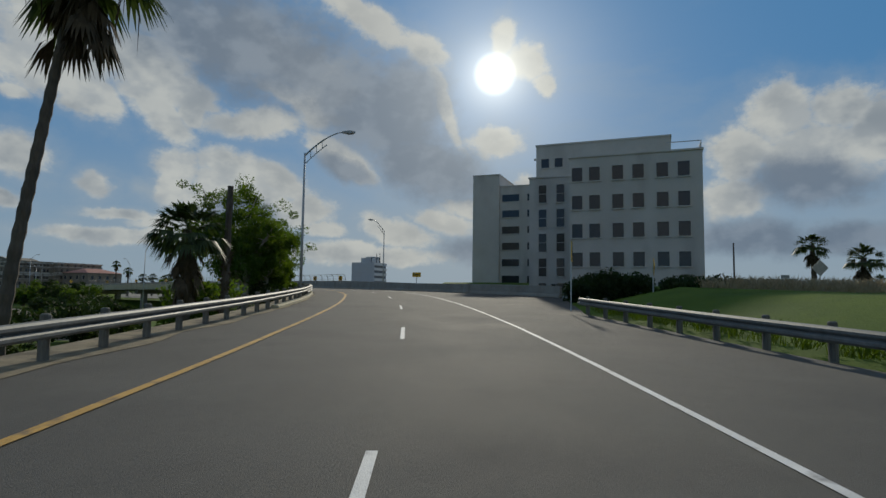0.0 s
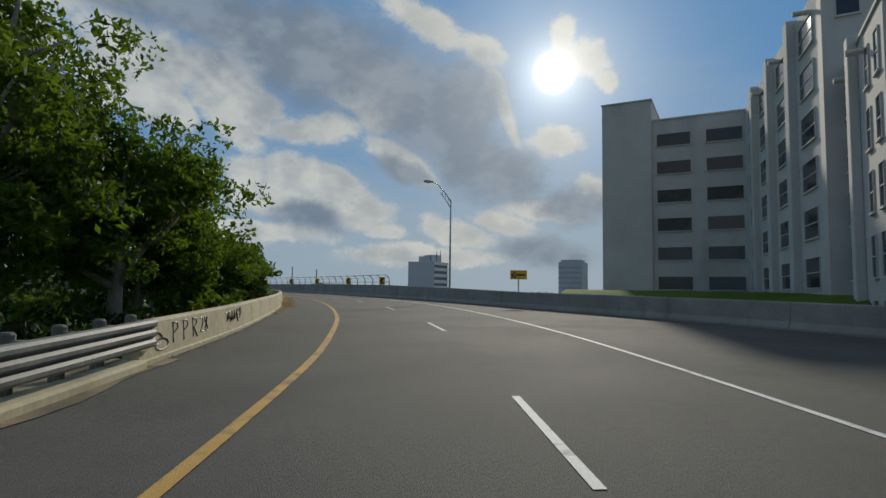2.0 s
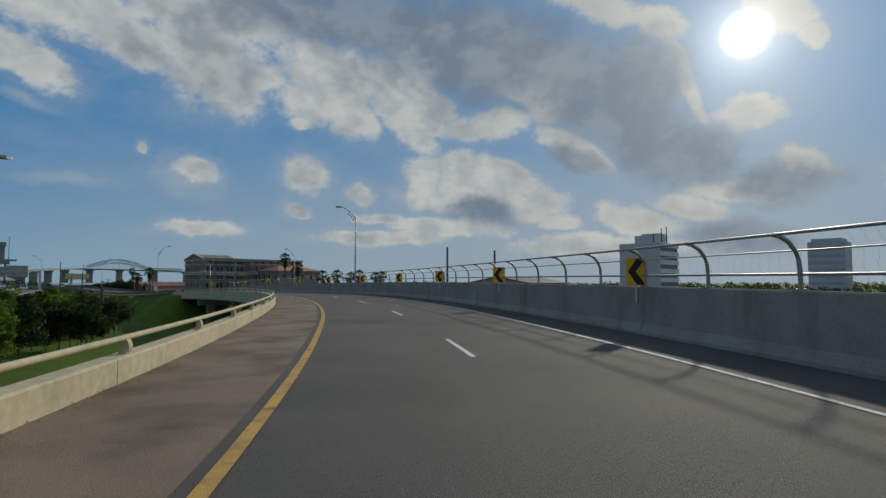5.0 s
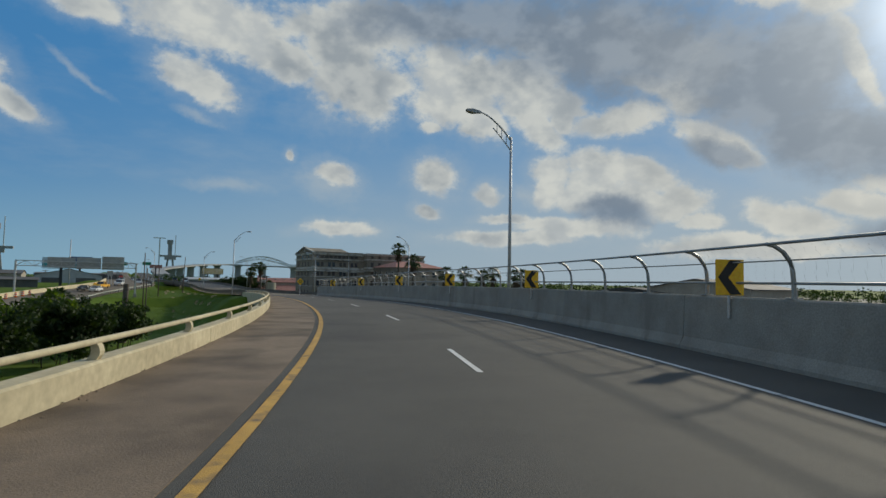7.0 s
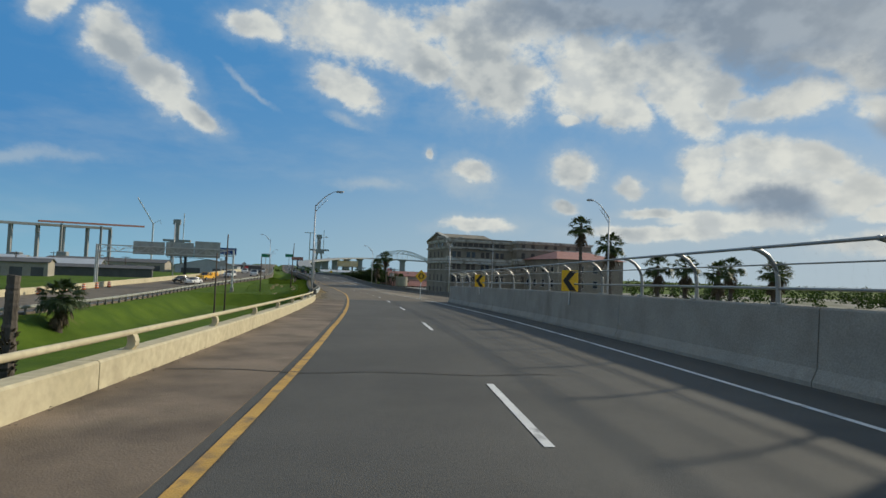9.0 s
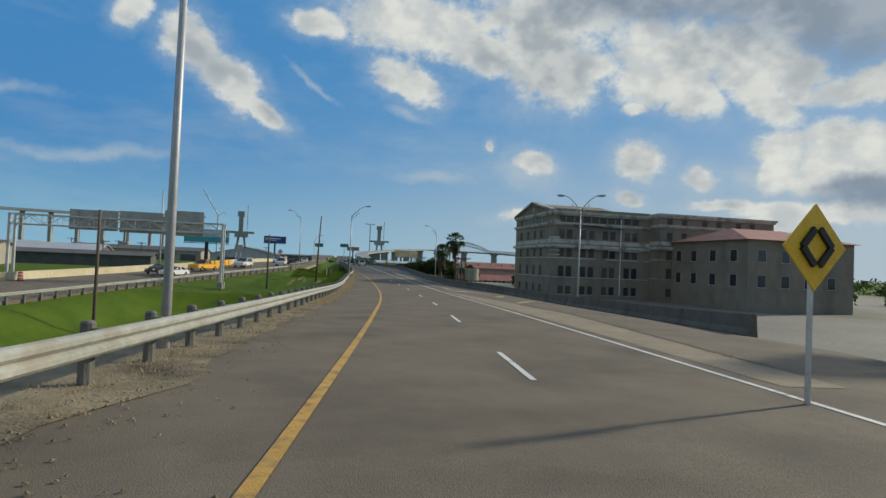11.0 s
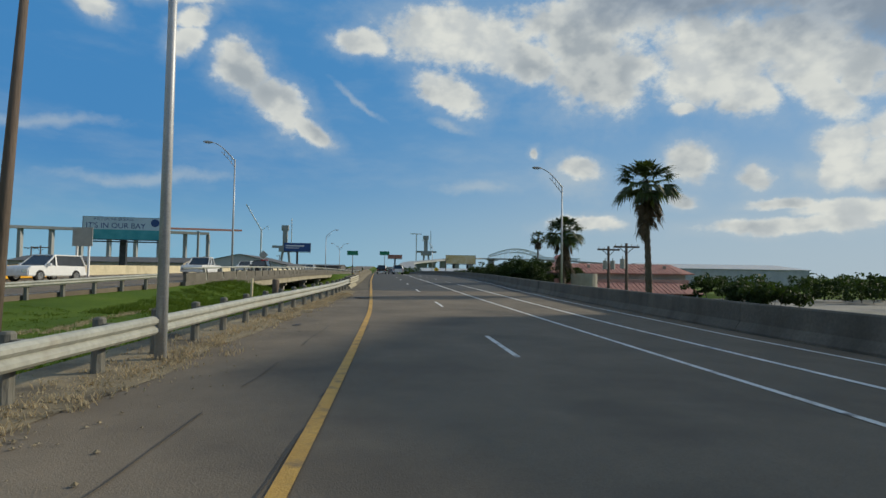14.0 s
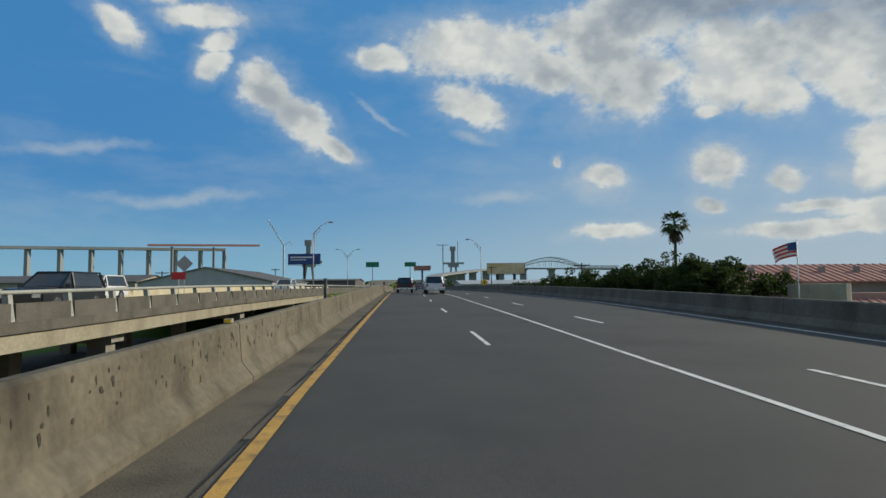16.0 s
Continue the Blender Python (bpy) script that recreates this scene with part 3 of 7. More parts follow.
def ribbon(name, a, b, s0, s1, material, up=0.0, step=2.0, parent=None, thick=0.0, cols=3):
    """A strip of surface between two lateral lines from s0 to s1; thick gives it a body below."""
    n = max(2, int((s1 - s0) / step) + 1)
    ss = np.linspace(s0, s1, n)
    v, f = [], []
    for s in ss:
        la, lb = (a(s) if callable(a) else a), (b(s) if callable(b) else b)
        for k in range(cols):
            v.append(on_road(s, la + (lb - la) * k / (cols - 1), up))
        if thick:
            v += [on_road(s, lb, up - thick), on_road(s, la, up - thick)]
    w = cols + 2 if thick else cols
    for i in range(n - 1):
        o, p = i * w, (i + 1) * w
        f += [(o + k, o + k + 1, p + k + 1, p + k) for k in range(w - 1)]
        if thick:
            f.append((o + w - 1, o, p, p + w - 1))
    if thick:
        f += [tuple(reversed(range(w))), tuple((n - 1) * w + k for k in range(w))]
    return raw(name, v, f, material, parent)


def extrude_along(profile, at, s0, s1, step=2.0, lift=None):
    """Verts and faces of a closed profile (lateral, up) swept along the road at the lateral line at(s)."""
    n = max(2, int((s1 - s0) / step) + 1)
    v, f, k = [], [], len(profile)
    for s in np.linspace(s0, s1, n):
        l0 = at(s) if callable(at) else at
        v += [on_road(s, l0 + l, u + (lift(s) if lift and u > 0.5 else 0.0)) for l, u in profile]
    for i in range(n - 1):
        for j in range(k):
            a, b = i * k + j, i * k + (j + 1) % k
            f.append((a, a + k, b + k, b))
    f += [tuple(range(k)), tuple(range((n - 1) * k, n * k))[::-1]]
    return v, f


# ---- ground and carriageways ----
OPP = [(-86.0, -250.0, -4.6), (-77.0, -230.0, -3.2), (-59.0, -180.0, -2.6), (-48.0, -140.0, -2.6), (-37.5, -100.0, -2.35), (-33.0, -78.0, -2.2), (-27.5, -46.0, -1.6), (-22.0, -28.0, -0.9),
       (-14.2, -6.0, 0.1), (-12.6, 20.0, 0.4), (-12.0, 45.0, 0.6), (-11.0, 90.0, 0.6), (-9.5, 200.0, 0.5), (-7.0, 320.0, 2.5), (-3.0, 450.0, 6.0)]
OPPLINE = np.array([tuple(p) for p in spline(OPP, 2.0)])


def ground_height(x, y):
    d = np.hypot(LINE[::3, 0] - x, LINE[::3, 1] - y)
    i = int(np.argmin(d)) * 3
    s = S_AT[i]
    t = TANG[i]
    l = (x - LINE[i, 0]) * t[1] - (y - LINE[i, 1]) * t[0]
    base = -2.3
    if 60 < s < 280 and l < 0:
        base = -4.2 - 0.7 * min(1.0, max(0.0, (s - 200) / 15)) * min(1.0, max(0.0, (280 - s) / 25))
    if y > 2 and y < 60 and -60 < x < 60:
        base = -3.6
    elif y > -45 and l < 0:
        base = -2.3 + 1.3 * min(1.0, (y + 45) / 20)
    if s < 60 and l < -6:
        base = -3.6
    edge_l, edge_r = LEFT_AT(s) - 1.2, RIGHT_AT(s) + 1.2
    z = base
    over = 75 < s < 205 or 337 < s < 420
    if not over:
        out = max(0.0, edge_l - l, l - edge_r)
        top = LINE[i, 2] - 0.22 - 0.3 * max(0.0, min(l, 16.0) - 8.0) * float(np.interp(s, (214, 232, 278, 294), (0, 1, 1, 0)))
        k = min(1.0, out / (7.0 if l < 0 else 6.0))
        k = k * k * (3 - 2 * k)
        z = top * (1 - k) + base * k
    else:
        out = max(0.0, edge_l - l, l - edge_r)
        z = min(base, LINE[i, 2] - 2.2)
    # the far carriageway's bank
    e = np.hypot(OPPLINE[:, 0] - x, OPPLINE[:, 1] - y)
    j = int(np.argmin(e))
    if not 0 < y < 80:
        away = OPPLINE[j, 0] - x
        dist = max(0.0, -away - 0.5, away - 22)
        k = min(1.0, dist / 5.0)
        k = k * k * (3 - 2 * k)
        zo = (OPPLINE[j, 2] - 0.22) * (1 - k) + base * k
        z = max(z, zo)
    if s < 72 and l > edge_r - 0.4:
        rise = LINE[i, 2] - 0.3 + 1.5 * min(1.0, (l - edge_r + 0.4) / 4.5)
        z = max(z, rise - 3.0 * min(1.0, max(0.0, l - 40) / 60))
    return float(z) + 0.08 * noise.noise((x * 0.15, y * 0.15, 0))


def make_ground():
    gx = np.r_[[-4800, -2500, -1200, -700, -450, -320], np.arange(-230, -60, 5.0), np.arange(-60, 60, 2.0), np.arange(60, 140, 6.0), [160, 220, 320, 450, 700, 1200, 2500, 4800]]
    gy = np.r_[[-4800, -2500, -1200, -700, -480], np.arange(-380, -120, 4.0), np.arange(-120, 40, 2.0), np.arange(40, 120, 4.0), np.arange(120, 480, 12.0), [520, 700, 1200, 2500, 4800]]
    v = [(x, y, ground_height(x, y) if abs(x) < 330 and -500 < y < 490 else -3.0) for y in gy for x in gx]
    w = len(gx)
    f = [(j * w + i, j * w + i + 1, (j + 1) * w + i + 1, (j + 1) * w + i) for j in range(len(gy) - 1) for i in range(w - 1)]
    return tagged(raw("ground", v, f, GRASS, smooth=True), "mown green grass ground with dry patches", "ground", kind="structure")


ground = make_ground()

tagged(ribbon("road", lambda s: YELLOW_AT(s) - 0.22, lambda s: RIGHT_AT(s) + 0.25, -60, 215, ASPHALT, thick=1.0), "dark grey asphalt two-lane ramp carriageway", "road", kind="structure")
tagged(ribbon("road", lambda s: YELLOW_AT(s) - 0.22, lambda s: RIGHT_AT(s) + 0.25, 215, 322, ASPHALT_OLD, thick=1.0, cols=15), "worn brownish-grey asphalt carriageway with cracks", "road", kind="structure")
tagged(ribbon("road", lambda s: YELLOW_AT(s) - 0.22, lambda s: RIGHT_AT(s) + 0.25, 322, 780, ASPHALT_DECK, thick=1.0), "dark grey bridge deck carriageway", "road", kind="structure")
tagged(ribbon("shoulder", lambda s: LEFT_AT(s) - 0.3, lambda s: YELLOW_AT(s) - 0.22, -60, 88.6, ASPHALT, thick=1.0), "dark asphalt shoulder beside the barrier", "shoulder", kind="structure")
tagged(ribbon("shoulder", lambda s: LEFT_AT(s) - 0.3, lambda s: YELLOW_AT(s) - 0.22, 88.6, 212, DECK, up=0.01, thick=1.0), "stained reddish-brown concrete shoulder of the ramp bridge", "shoulder", kind="structure")
tagged(ribbon("shoulder", lambda s: LEFT_AT(s) - 0.3, lambda s: YELLOW_AT(s) - 0.22, 212, 322, ASPHALT_OLD, thick=1.0), "brown weathered asphalt shoulder", "shoulder", kind="structure")
tagged(ribbon("shoulder", lambda s: LEFT_AT(s) - 0.3, lambda s: YELLOW_AT(s) - 0.12, 322, 780, SHOULDER_TAN, thick=1.0), "narrow tan concrete shoulder beside the bridge barrier", "shoulder", kind="structure")


LOTS = mat("town_lots", (0.15, 0.143, 0.125), (0.26, 0.245, 0.21), 0.03, 0.95, 0.3, grain=3, stain=((0.09, 0.1, 0.05), 0.02, 0.52, 0.62, (1, 1, 1)))
v, f = [], []
for k, s in enumerate(np.arange(76, 360, 6.0)):
    for l in (RIGHT_AT(s) + 9.0, RIGHT_AT(s) + 330.0):
        p = on_road(s, l)
        v.append((p.x, p.y, -2.13))
    if k:
        f.append((2 * k - 2, 2 * k - 1, 2 * k + 1, 2 * k))
tagged(raw("pavement", v, f, LOTS), "dusty grey town lots and yards below the ramp", "pavement", kind="structure")


# ---- lane markings ----
def line_at(at, off=0.0, w=0.12):
    return (lambda s: at(s) + off - w / 2), (lambda s: at(s) + off + w / 2)


tagged(ribbon("yellow_edge_line", *line_at(YELLOW_AT, 0, 0.15), -60, 780, YELLOW, 0.014), "worn yellow painted edge line", "road marking", kind="structure")
tagged(ribbon("white_edge_line", *line_at(WHITE_AT, 0, 0.12), -60, 780, WHITE_MARK, 0.008), "worn white painted edge line", "road marking", kind="structure")
DASH_AT = table((-60, -0.9), (0, -0.5), (30, 1.2), (50, 2.05), (87, 1.85), (138, 1.72), (163, 1.45), (200, 1.9), (246, 2.45), (283, 2.35), (322, 2.0), (348, 1.92), (800, 1.92))
DASH_START = table((-12, -59.1), (0, 87.3), (1, 99.8), (6, 162.1), (9, 199.2), (11, 222.0), (13, 244.1), (14, 256.2), (15, 269.8), (17, 294.5), (21, 347.0), (22, 359.1), (50, 700.0))
for k in range(-11, 50):
    s = DASH_START(k)
    tagged(ribbon("lane_dash", *line_at(DASH_AT, 0, 0.11), s, s + 3.2, WHITE_MARK, 0.008), "short white painted lane dash", "road marking", "lane dashes", "structure")
R2_AT = table((264.9, 9.6), (270.3, 8.42), (276, 7.5), (283, 7.15), (288, 6.9), (300, 6.6), (320, 6.7), (345, 6.5), (800, 6.5))
tagged(ribbon("white_taper_line", *line_at(R2_AT, 0, 0.13), 265, 335, WHITE_MARK, 0.008), "white painted taper line of the merging lane", "road marking", kind="structure")
for k in range(12):
    tagged(ribbon("lane_dash", *line_at(R2_AT, 0, 0.13), 340 + 12.2 * k, 343 + 12.2 * k, WHITE_MARK, 0.008), "short white painted lane dash", "road marking", "lane dashes", "structure")
tagged(ribbon("white_edge_line", *line_at(lambda s: RIGHT_AT(s) - 0.75, 0, 0.11), 286, 420, WHITE_MARK, 0.008), "faint white edge line of the merging lane", "road marking", kind="structure")
ASPHALT_PALE = mat("pale_gore_asphalt", (0.23, 0.185, 0.13), (0.34, 0.28, 0.2), 0.8, 0.92, 0.5, grain=40)
GORE_EDGE = table((222, 7.4), (240, 8.6), (247, 8.15), (251, 8.3), (257.3, 7.65), (263.7, 6.85), (268, 6.2))
tagged(ribbon("gore_patch", lambda s: WHITE_AT(s) + 0.45, GORE_EDGE, 222, 268, ASPHALT_PALE, 0.006), "dusty pale gore pavement between the lanes", "pavement", kind="structure")
YELLOW_PALE = mat("faded_yellow_marking", (0.4, 0.31, 0.13), (0.55, 0.43, 0.19), 1.5, 0.8, 0.3, grain=50, stain=((0.22, 0.18, 0.12), 3.0, 0.5, 0.7, (1, 1, 1)))
tagged(ribbon("gore_mark", table((259.8, 8.9), (262.6, 9.8)), table((259.8, 9.6), (262.6, 10.4)), 259.8, 262.6, YELLOW_PALE, 0.012, 0.5), "faded yellow painted gore bar", "road marking", kind="structure")
tagged(ribbon("gore_mark", table((250.3, 8.0), (254.6, 10.3)), table((250.3, 8.6), (254.6, 10.85)), 250.3, 254.6, YELLOW_PALE, 0.012, 0.5), "faded yellow painted gore bar", "road marking", kind="structure")
for s0, l0, s1, l1 in ((270.7, 6.3, 270.3, 8.35), (277.0, 6.95, 275.6, 7.5), (271.0, 8.1, 270.2, 8.5)):
    bm = bmesh.new()
    beam(bm, on_road(s0, l0, 0.004), on_road(s1, l1, 0.004), 0.22, 0.012)
    tagged(part("gore_stripe", bm, WHITE_MARK), "worn white diagonal gore stripe", "road marking", "gore stripes", "structure")
# joints and cracks in the carriageway
CRACK = mat("tar_crack", (0.055, 0.048, 0.04), (0.095, 0.083, 0.068), 2.0, 0.8, 0.3)
for s, l0, l1 in ((61.5, -1.0, 7.5), (152, -3.5, 7.3), (178.5, -3.4, 3.0), (322.0, -2.3, 12.0)):
    v, f = [], []
    rnd = random.Random(int(s * 10))
    n = 24
    for k in range(n + 1):
        l = l0 + (l1 - l0) * k / n
        j = rnd.uniform(-0.03, 0.03) + 0.1 * math.sin(k * 0.6)
        v += [on_road(s + j - 0.018, l, 0.016), on_road(s + j + 0.018 + rnd.uniform(0, 0.02), l, 0.016)]
    f = [(2 * k, 2 * k + 1, 2 * k + 3, 2 * k + 2) for k in range(n)]
    tagged(raw("deck_joint", v, f, CRACK), "dark tarred joint across the carriageway", "road joint", kind="structure")
for at, s0, s1, w in ((lambda s: GORE_EDGE(s) + 0.03, 224, 267, 0.1), (lambda s: DASH_AT(s) + 0.25, 236, 268, 0.018), (lambda s: -1.9 + 0.02 * (s - 240), 236, 300, 0.02), (lambda s: 1.0, 262, 283, 0.016), (lambda s: -2.2 + 0.03 * (s - 285), 270, 300, 0.022)):
    rnd = random.Random(int(s1))
    v, f = [], []
    n = int((s1 - s0) * 1.5)
    for k in range(n + 1):
        s = s0 + (s1 - s0) * k / n
        j = at(s) + 0.06 * noise.noise((s * 0.5, s1, 0)) + rnd.uniform(-0.02, 0.02)
        v += [on_road(s, j - w / 2, 0.013), on_road(s, j + w / 2 * rnd.uniform(0.4, 1.6), 0.013)]
    f = [(2 * k, 2 * k + 1, 2 * k + 3, 2 * k + 2) for k in range(n) if w > 0.05 or noise.noise((k * 0.23, s1, 7)) > -0.12]
    tagged(raw("pavement_crack", v, f, CRACK), "long dark crack in worn asphalt", "road crack", kind="structure")
# verge strip of dirt and litter between shoulder and rail
tagged(ribbon("verge", lambda s: LEFT_AT(s) - 1.3, lambda s: LEFT_AT(s) + 0.6 + 0.6 * noise.noise((s * 0.35, 0, 4)), 214, 322, DIRT, 0.012, 0.7), "dry dirt and dead-grass verge under the rail", "verge", kind="structure")
tagged(ribbon("verge", lambda s: LEFT_AT(s) - 1.3, lambda s: LEFT_AT(s) + 0.25 + 0.3 * noise.noise((s * 0.35, 0, 4)), -60, 45, DIRT, 0.012, 0.7), "dusty gravel verge under the rail", "verge", kind="structure")


# ---- barriers, rails, fences ----
def guardrail(name, at, s0, s1, material, label, top=0.72, waves=2, side=1, spacing=1.9, post_mat=POSTWOOD):
    """A corrugated steel beam of two or three waves on round timber posts; side 1 has the posts to the left of the beam."""
    thing = empty(name, road_pose(s0, at(s0)), label, "guardrail")
    inv = thing.matrix_world.inverted()
    deep = 0.16 * waves
    w = [(0.0, 0.0)]
    for k in range(waves):
        u = 0.16 * k
        w += [(0.045, u + 0.015), (0.085, u + 0.055), (0.085, u + 0.105), (0.045, u + 0.145)] + ([(0.02, u + 0.16)] if k < waves - 1 else [])
    w += [(0.0, deep)]
    prof = [(side * l, u) for l, u in w] + [(side * (l - 0.012), u) for l, u in w[::-1]]
    v, f = extrude_along([(l, u + top - deep) for l, u in prof], at, s0, s1, 1.9)
    raw("rail_beam", [inv @ p for p in v], f, material, thing)
    first = blk = None
    for s in np.arange(s0 + 0.3, s1, spacing):
        p, q = inv @ on_road(s, at(s) - side * 0.27), inv @ on_road(s, at(s) - side * 0.1)
        if first is None:
            ob = first = part("post", tube(bmesh.new(), [(0, 0, -0.5), (0, 0, top + 0.05), (0, 0, top + 0.08)], [0.095, 0.09, 0.06], 10), post_mat, thing)
            b2 = blk = part("spacer_block", boxes((-0.1, 0.1, -0.07, 0.07, top - 0.34, top - 0.01), bevel=0.01), post_mat, thing)
        else:
            ob, b2 = new("post", first.data), new("spacer_block", blk.data)
            ob.parent = b2.parent = thing
        ob.matrix_basis = pose(p.x, p.y, p.z, 0, 0, road_turn(s) - road_turn(s0))
        b2.matrix_basis = pose(q.x, q.y, q.z, 0, 0, road_turn(s) - road_turn(s0))
    return thing


guardrail("guardrail", LEFT_AT, -45, 38.0, RAIL_OLD, "dull grey steel guardrail on timber posts at the ramp start", 0.74)
guardrail("guardrail", LEFT_AT, 37.9, 44.4, RAIL_OLD, "three-wave steel guardrail bolted to the barrier end", 0.76, 3, spacing=1.0)
guardrail("guardrail", LEFT_AT, 211, 323, RAILPAINT, "weathered grey steel guardrail on short timber posts", 0.74)
guardrail("guardrail", lambda s: LEFT_AT(s) + 0.06, 322.5, 331.4, RAIL_CREAM, "tall cream corrugated guardrail joining the concrete barrier", 0.82, 3, spacing=1.0)
guardrail("guardrail", RIGHT_AT, -45, 24, RAIL_OLD, "pale steel guardrail on posts at the grass bank", 0.74, side=-1)
# low broken kerb under the first rail
v, f = extrude_along([(-0.2, -0.2), (0.16, -0.2), (0.14, 0.1), (0.1, 0.14), (-0.2, 0.15)], LEFT_AT, 26, 43.9, 1.0)
tagged(raw("kerb", v, f, CREAM), "stained pale concrete kerb under the rail end", "kerb", kind="structure")


def wall_run(name, profile, at, s0, s1, material, label, seg=6.0, gap=0.012, lift=None):
    """A concrete barrier cast in lengths with open joints between them."""
    thing = empty(name, road_pose(s0, at(s0)), label, "barrier", kind="structure")
    inv = thing.matrix_world.inverted()
    n = max(1, round((s1 - s0) / seg))
    for k in range(n):
        a, b = s0 + (s1 - s0) * k / n + gap, s0 + (s1 - s0) * (k + 1) / n - gap
        v, f = extrude_along(profile, at, a, b, 2.0, lift)
        raw("panel", [inv @ p for p in v], f, material, thing)
    return thing


PLAIN = [(-0.28, -0.3), (0.02, -0.3), (0.02, 0.08), (-0.02, 0.1), (-0.08, 0.68), (-0.12, 0.72), (-0.26, 0.72), (-0.28, 0.68)]
LOWWALL = [(-0.34, -0.9), (0.0, -0.9), (0.0, 0.35), (-0.03, 0.38), (-0.31, 0.38), (-0.34, 0.35)]
JERSEY = [(-0.62, -0.3), (0.0, -0.3), (0.0, 0.08), (-0.18, 0.3), (-0.22, 0.86), (-0.26, 0.9), (-0.38, 0.9), (-0.42, 0.86), (-0.44, 0.3), (-0.62, 0.08)]
RWALL = [(0.34, -0.9), (0.0, -0.9), (0.0, 0.08), (0.1, 0.3), (0.14, 0.94), (0.17, 0.98), (0.31, 0.98), (0.34, 0.94)]
WALL_TOP = 1.33          # height of the parapet under the fence
RLOW = [(0.45, -0.6), (0.0, -0.6), (0.0, 0.06), (0.14, 0.28), (0.17, 0.76), (0.2, 0.8), (0.33, 0.8), (0.36, 0.76)]
wall_run("barrier", PLAIN, LEFT_AT, 44.0, 88.6, CREAM, "plain cream concrete barrier with stained joints", 9.0)
wall_run("parapet", LOWWALL, LEFT_AT, 88.8, 212, CREAM, "low cream concrete parapet of the ramp bridge", 9.0)
wall_run("barrier", JERSEY, LEFT_AT, 331.0, 470, WORN, "chipped and stained concrete barrier with open joints", 6.0)
v, f = extrude_along([(-0.34, -0.3), (0.02, -0.3), (0.02, 0.06), (-0.16, 0.26), (-0.34, 0.28)], LEFT_AT, 324.2, 331.1, 1.0)
tagged(raw("kerb", v, f, BEAMCREAM), "pale sloped concrete kerb under the tall rail", "kerb", kind="structure")
for s in (331.5, 342.9, 354.3, 365.7, 377.1):
    rf_ = empty("reflector", road_pose(s, LEFT_AT(s) - 0.32, 0.9), "yellow plastic reflector block on the barrier top", "reflector", "barrier reflectors")
    part("body", boxes((-0.06, 0.06, -0.05, 0.05, 0.0, 0.07), bevel=0.01), BEAMCREAM, rf_)
    part("lens", boxes((-0.05, 0.05, -0.062, -0.05, 0.012, 0.06)), SIGN_YELLOW, rf_, "amber reflector lens")
wall_run("parapet", RWALL, RIGHT_AT, 44, 215, CONCRETE, "grey concrete parapet wall of the ramp", 7.5, lift=table((66, 0.0), (92, WALL_TOP - 0.98)))
wall_run("barrier", RLOW, RIGHT_AT, 232, 470, BARRIER_OLD, "low dark stained concrete barrier at the merging lane", 7.5)
wall_run("parapet", [(l, u) for l, u in RLOW], lambda s: RIGHT_AT(44) + (s - 30) * 0.02, 30, 44, CONCRETE, "grey concrete wall end of the side ramp", 7.0)


def spalls(at, s0, s1, n, seed):
    """Shallow dark pits knocked out of the barrier's face, mostly in rows at mid height."""
    r = random.Random(seed)
    v, f = [], []
    for _ in range(n):
        s, u = r.uniform(s0, s1), min(0.84, max(0.34, r.gauss(0.62, 0.13)))
        l = -0.18 - 0.04 * (u - 0.3) / 0.56
        w, h = r.uniform(0.008, 0.03), r.uniform(0.012, 0.06)
        o = len(v)
        for k in range(7):
            a = k * math.tau / 7
            q = r.uniform(0.7, 1.2)
            v.append(on_road(s + math.cos(a) * w * q, at(s) + l + 0.004 - 0.07 * math.sin(a) * h * q, u + math.sin(a) * h * q))
        f.append(tuple(range(o, o + 7)))
    tagged(raw("spalls", v, f, SPALL), "small dark chips and pits in the barrier concrete", "chips", kind="stuff")


spalls(LEFT_AT, 331.2, 380, 420, 77)


def parapet_rail(at, s0, s1, spacing=4.2, wall=0.38):
    thing = empty("parapet_rail", road_pose(s0, at(s0), wall), "cream painted steel tube rail on curved posts", "railing")
    inv = thing.matrix_world.inverted()
    bm = bmesh.new()
    tube(bm, [inv @ on_road(s, at(s) - 0.13, wall + 0.25) for s in np.arange(s0, s1, 2.0)], 0.045, 10)
    part("top_tube", bm, CREAM, thing, smooth=True)
    # a post bows inwards at half height and carries the tube on its tip
    arc = [(0.0, 0.0), (0.045, 0.06), (0.05, 0.12), (0.03, 0.19), (-0.02, 0.25)]
    prof = [(x + 0.05, z) for x, z in arc] + [(x - 0.05 - 0.03 * (1 - z / 0.25), z) for x, z in arc[::-1]]
    bm = bmesh.new()
    fr = [[bm.verts.new((x, y, z)) for x, z in prof] for y in (-0.07, 0.07)]
    bm.faces.new(fr[0])
    bm.faces.new(fr[1][::-1])
    n = len(prof)
    for k in range(n):
        bm.faces.new((fr[0][k], fr[1][k], fr[1][(k + 1) % n], fr[0][(k + 1) % n]))
    first = None
    for s in np.arange(s0 + 0.6, s1, spacing):
        if first is None:
            ob = first = part("rail_post", bm, CREAM, thing)
        else:
            ob = new("rail_post", first.data)
            ob.parent = thing
        p = inv @ on_road(s, at(s) - 0.15, wall)
        ob.matrix_basis = pose(p.x, p.y, p.z, 0, 0, road_turn(s) - road_turn(s0))


parapet_rail(LEFT_AT, 87.1 + 2.1, 211)


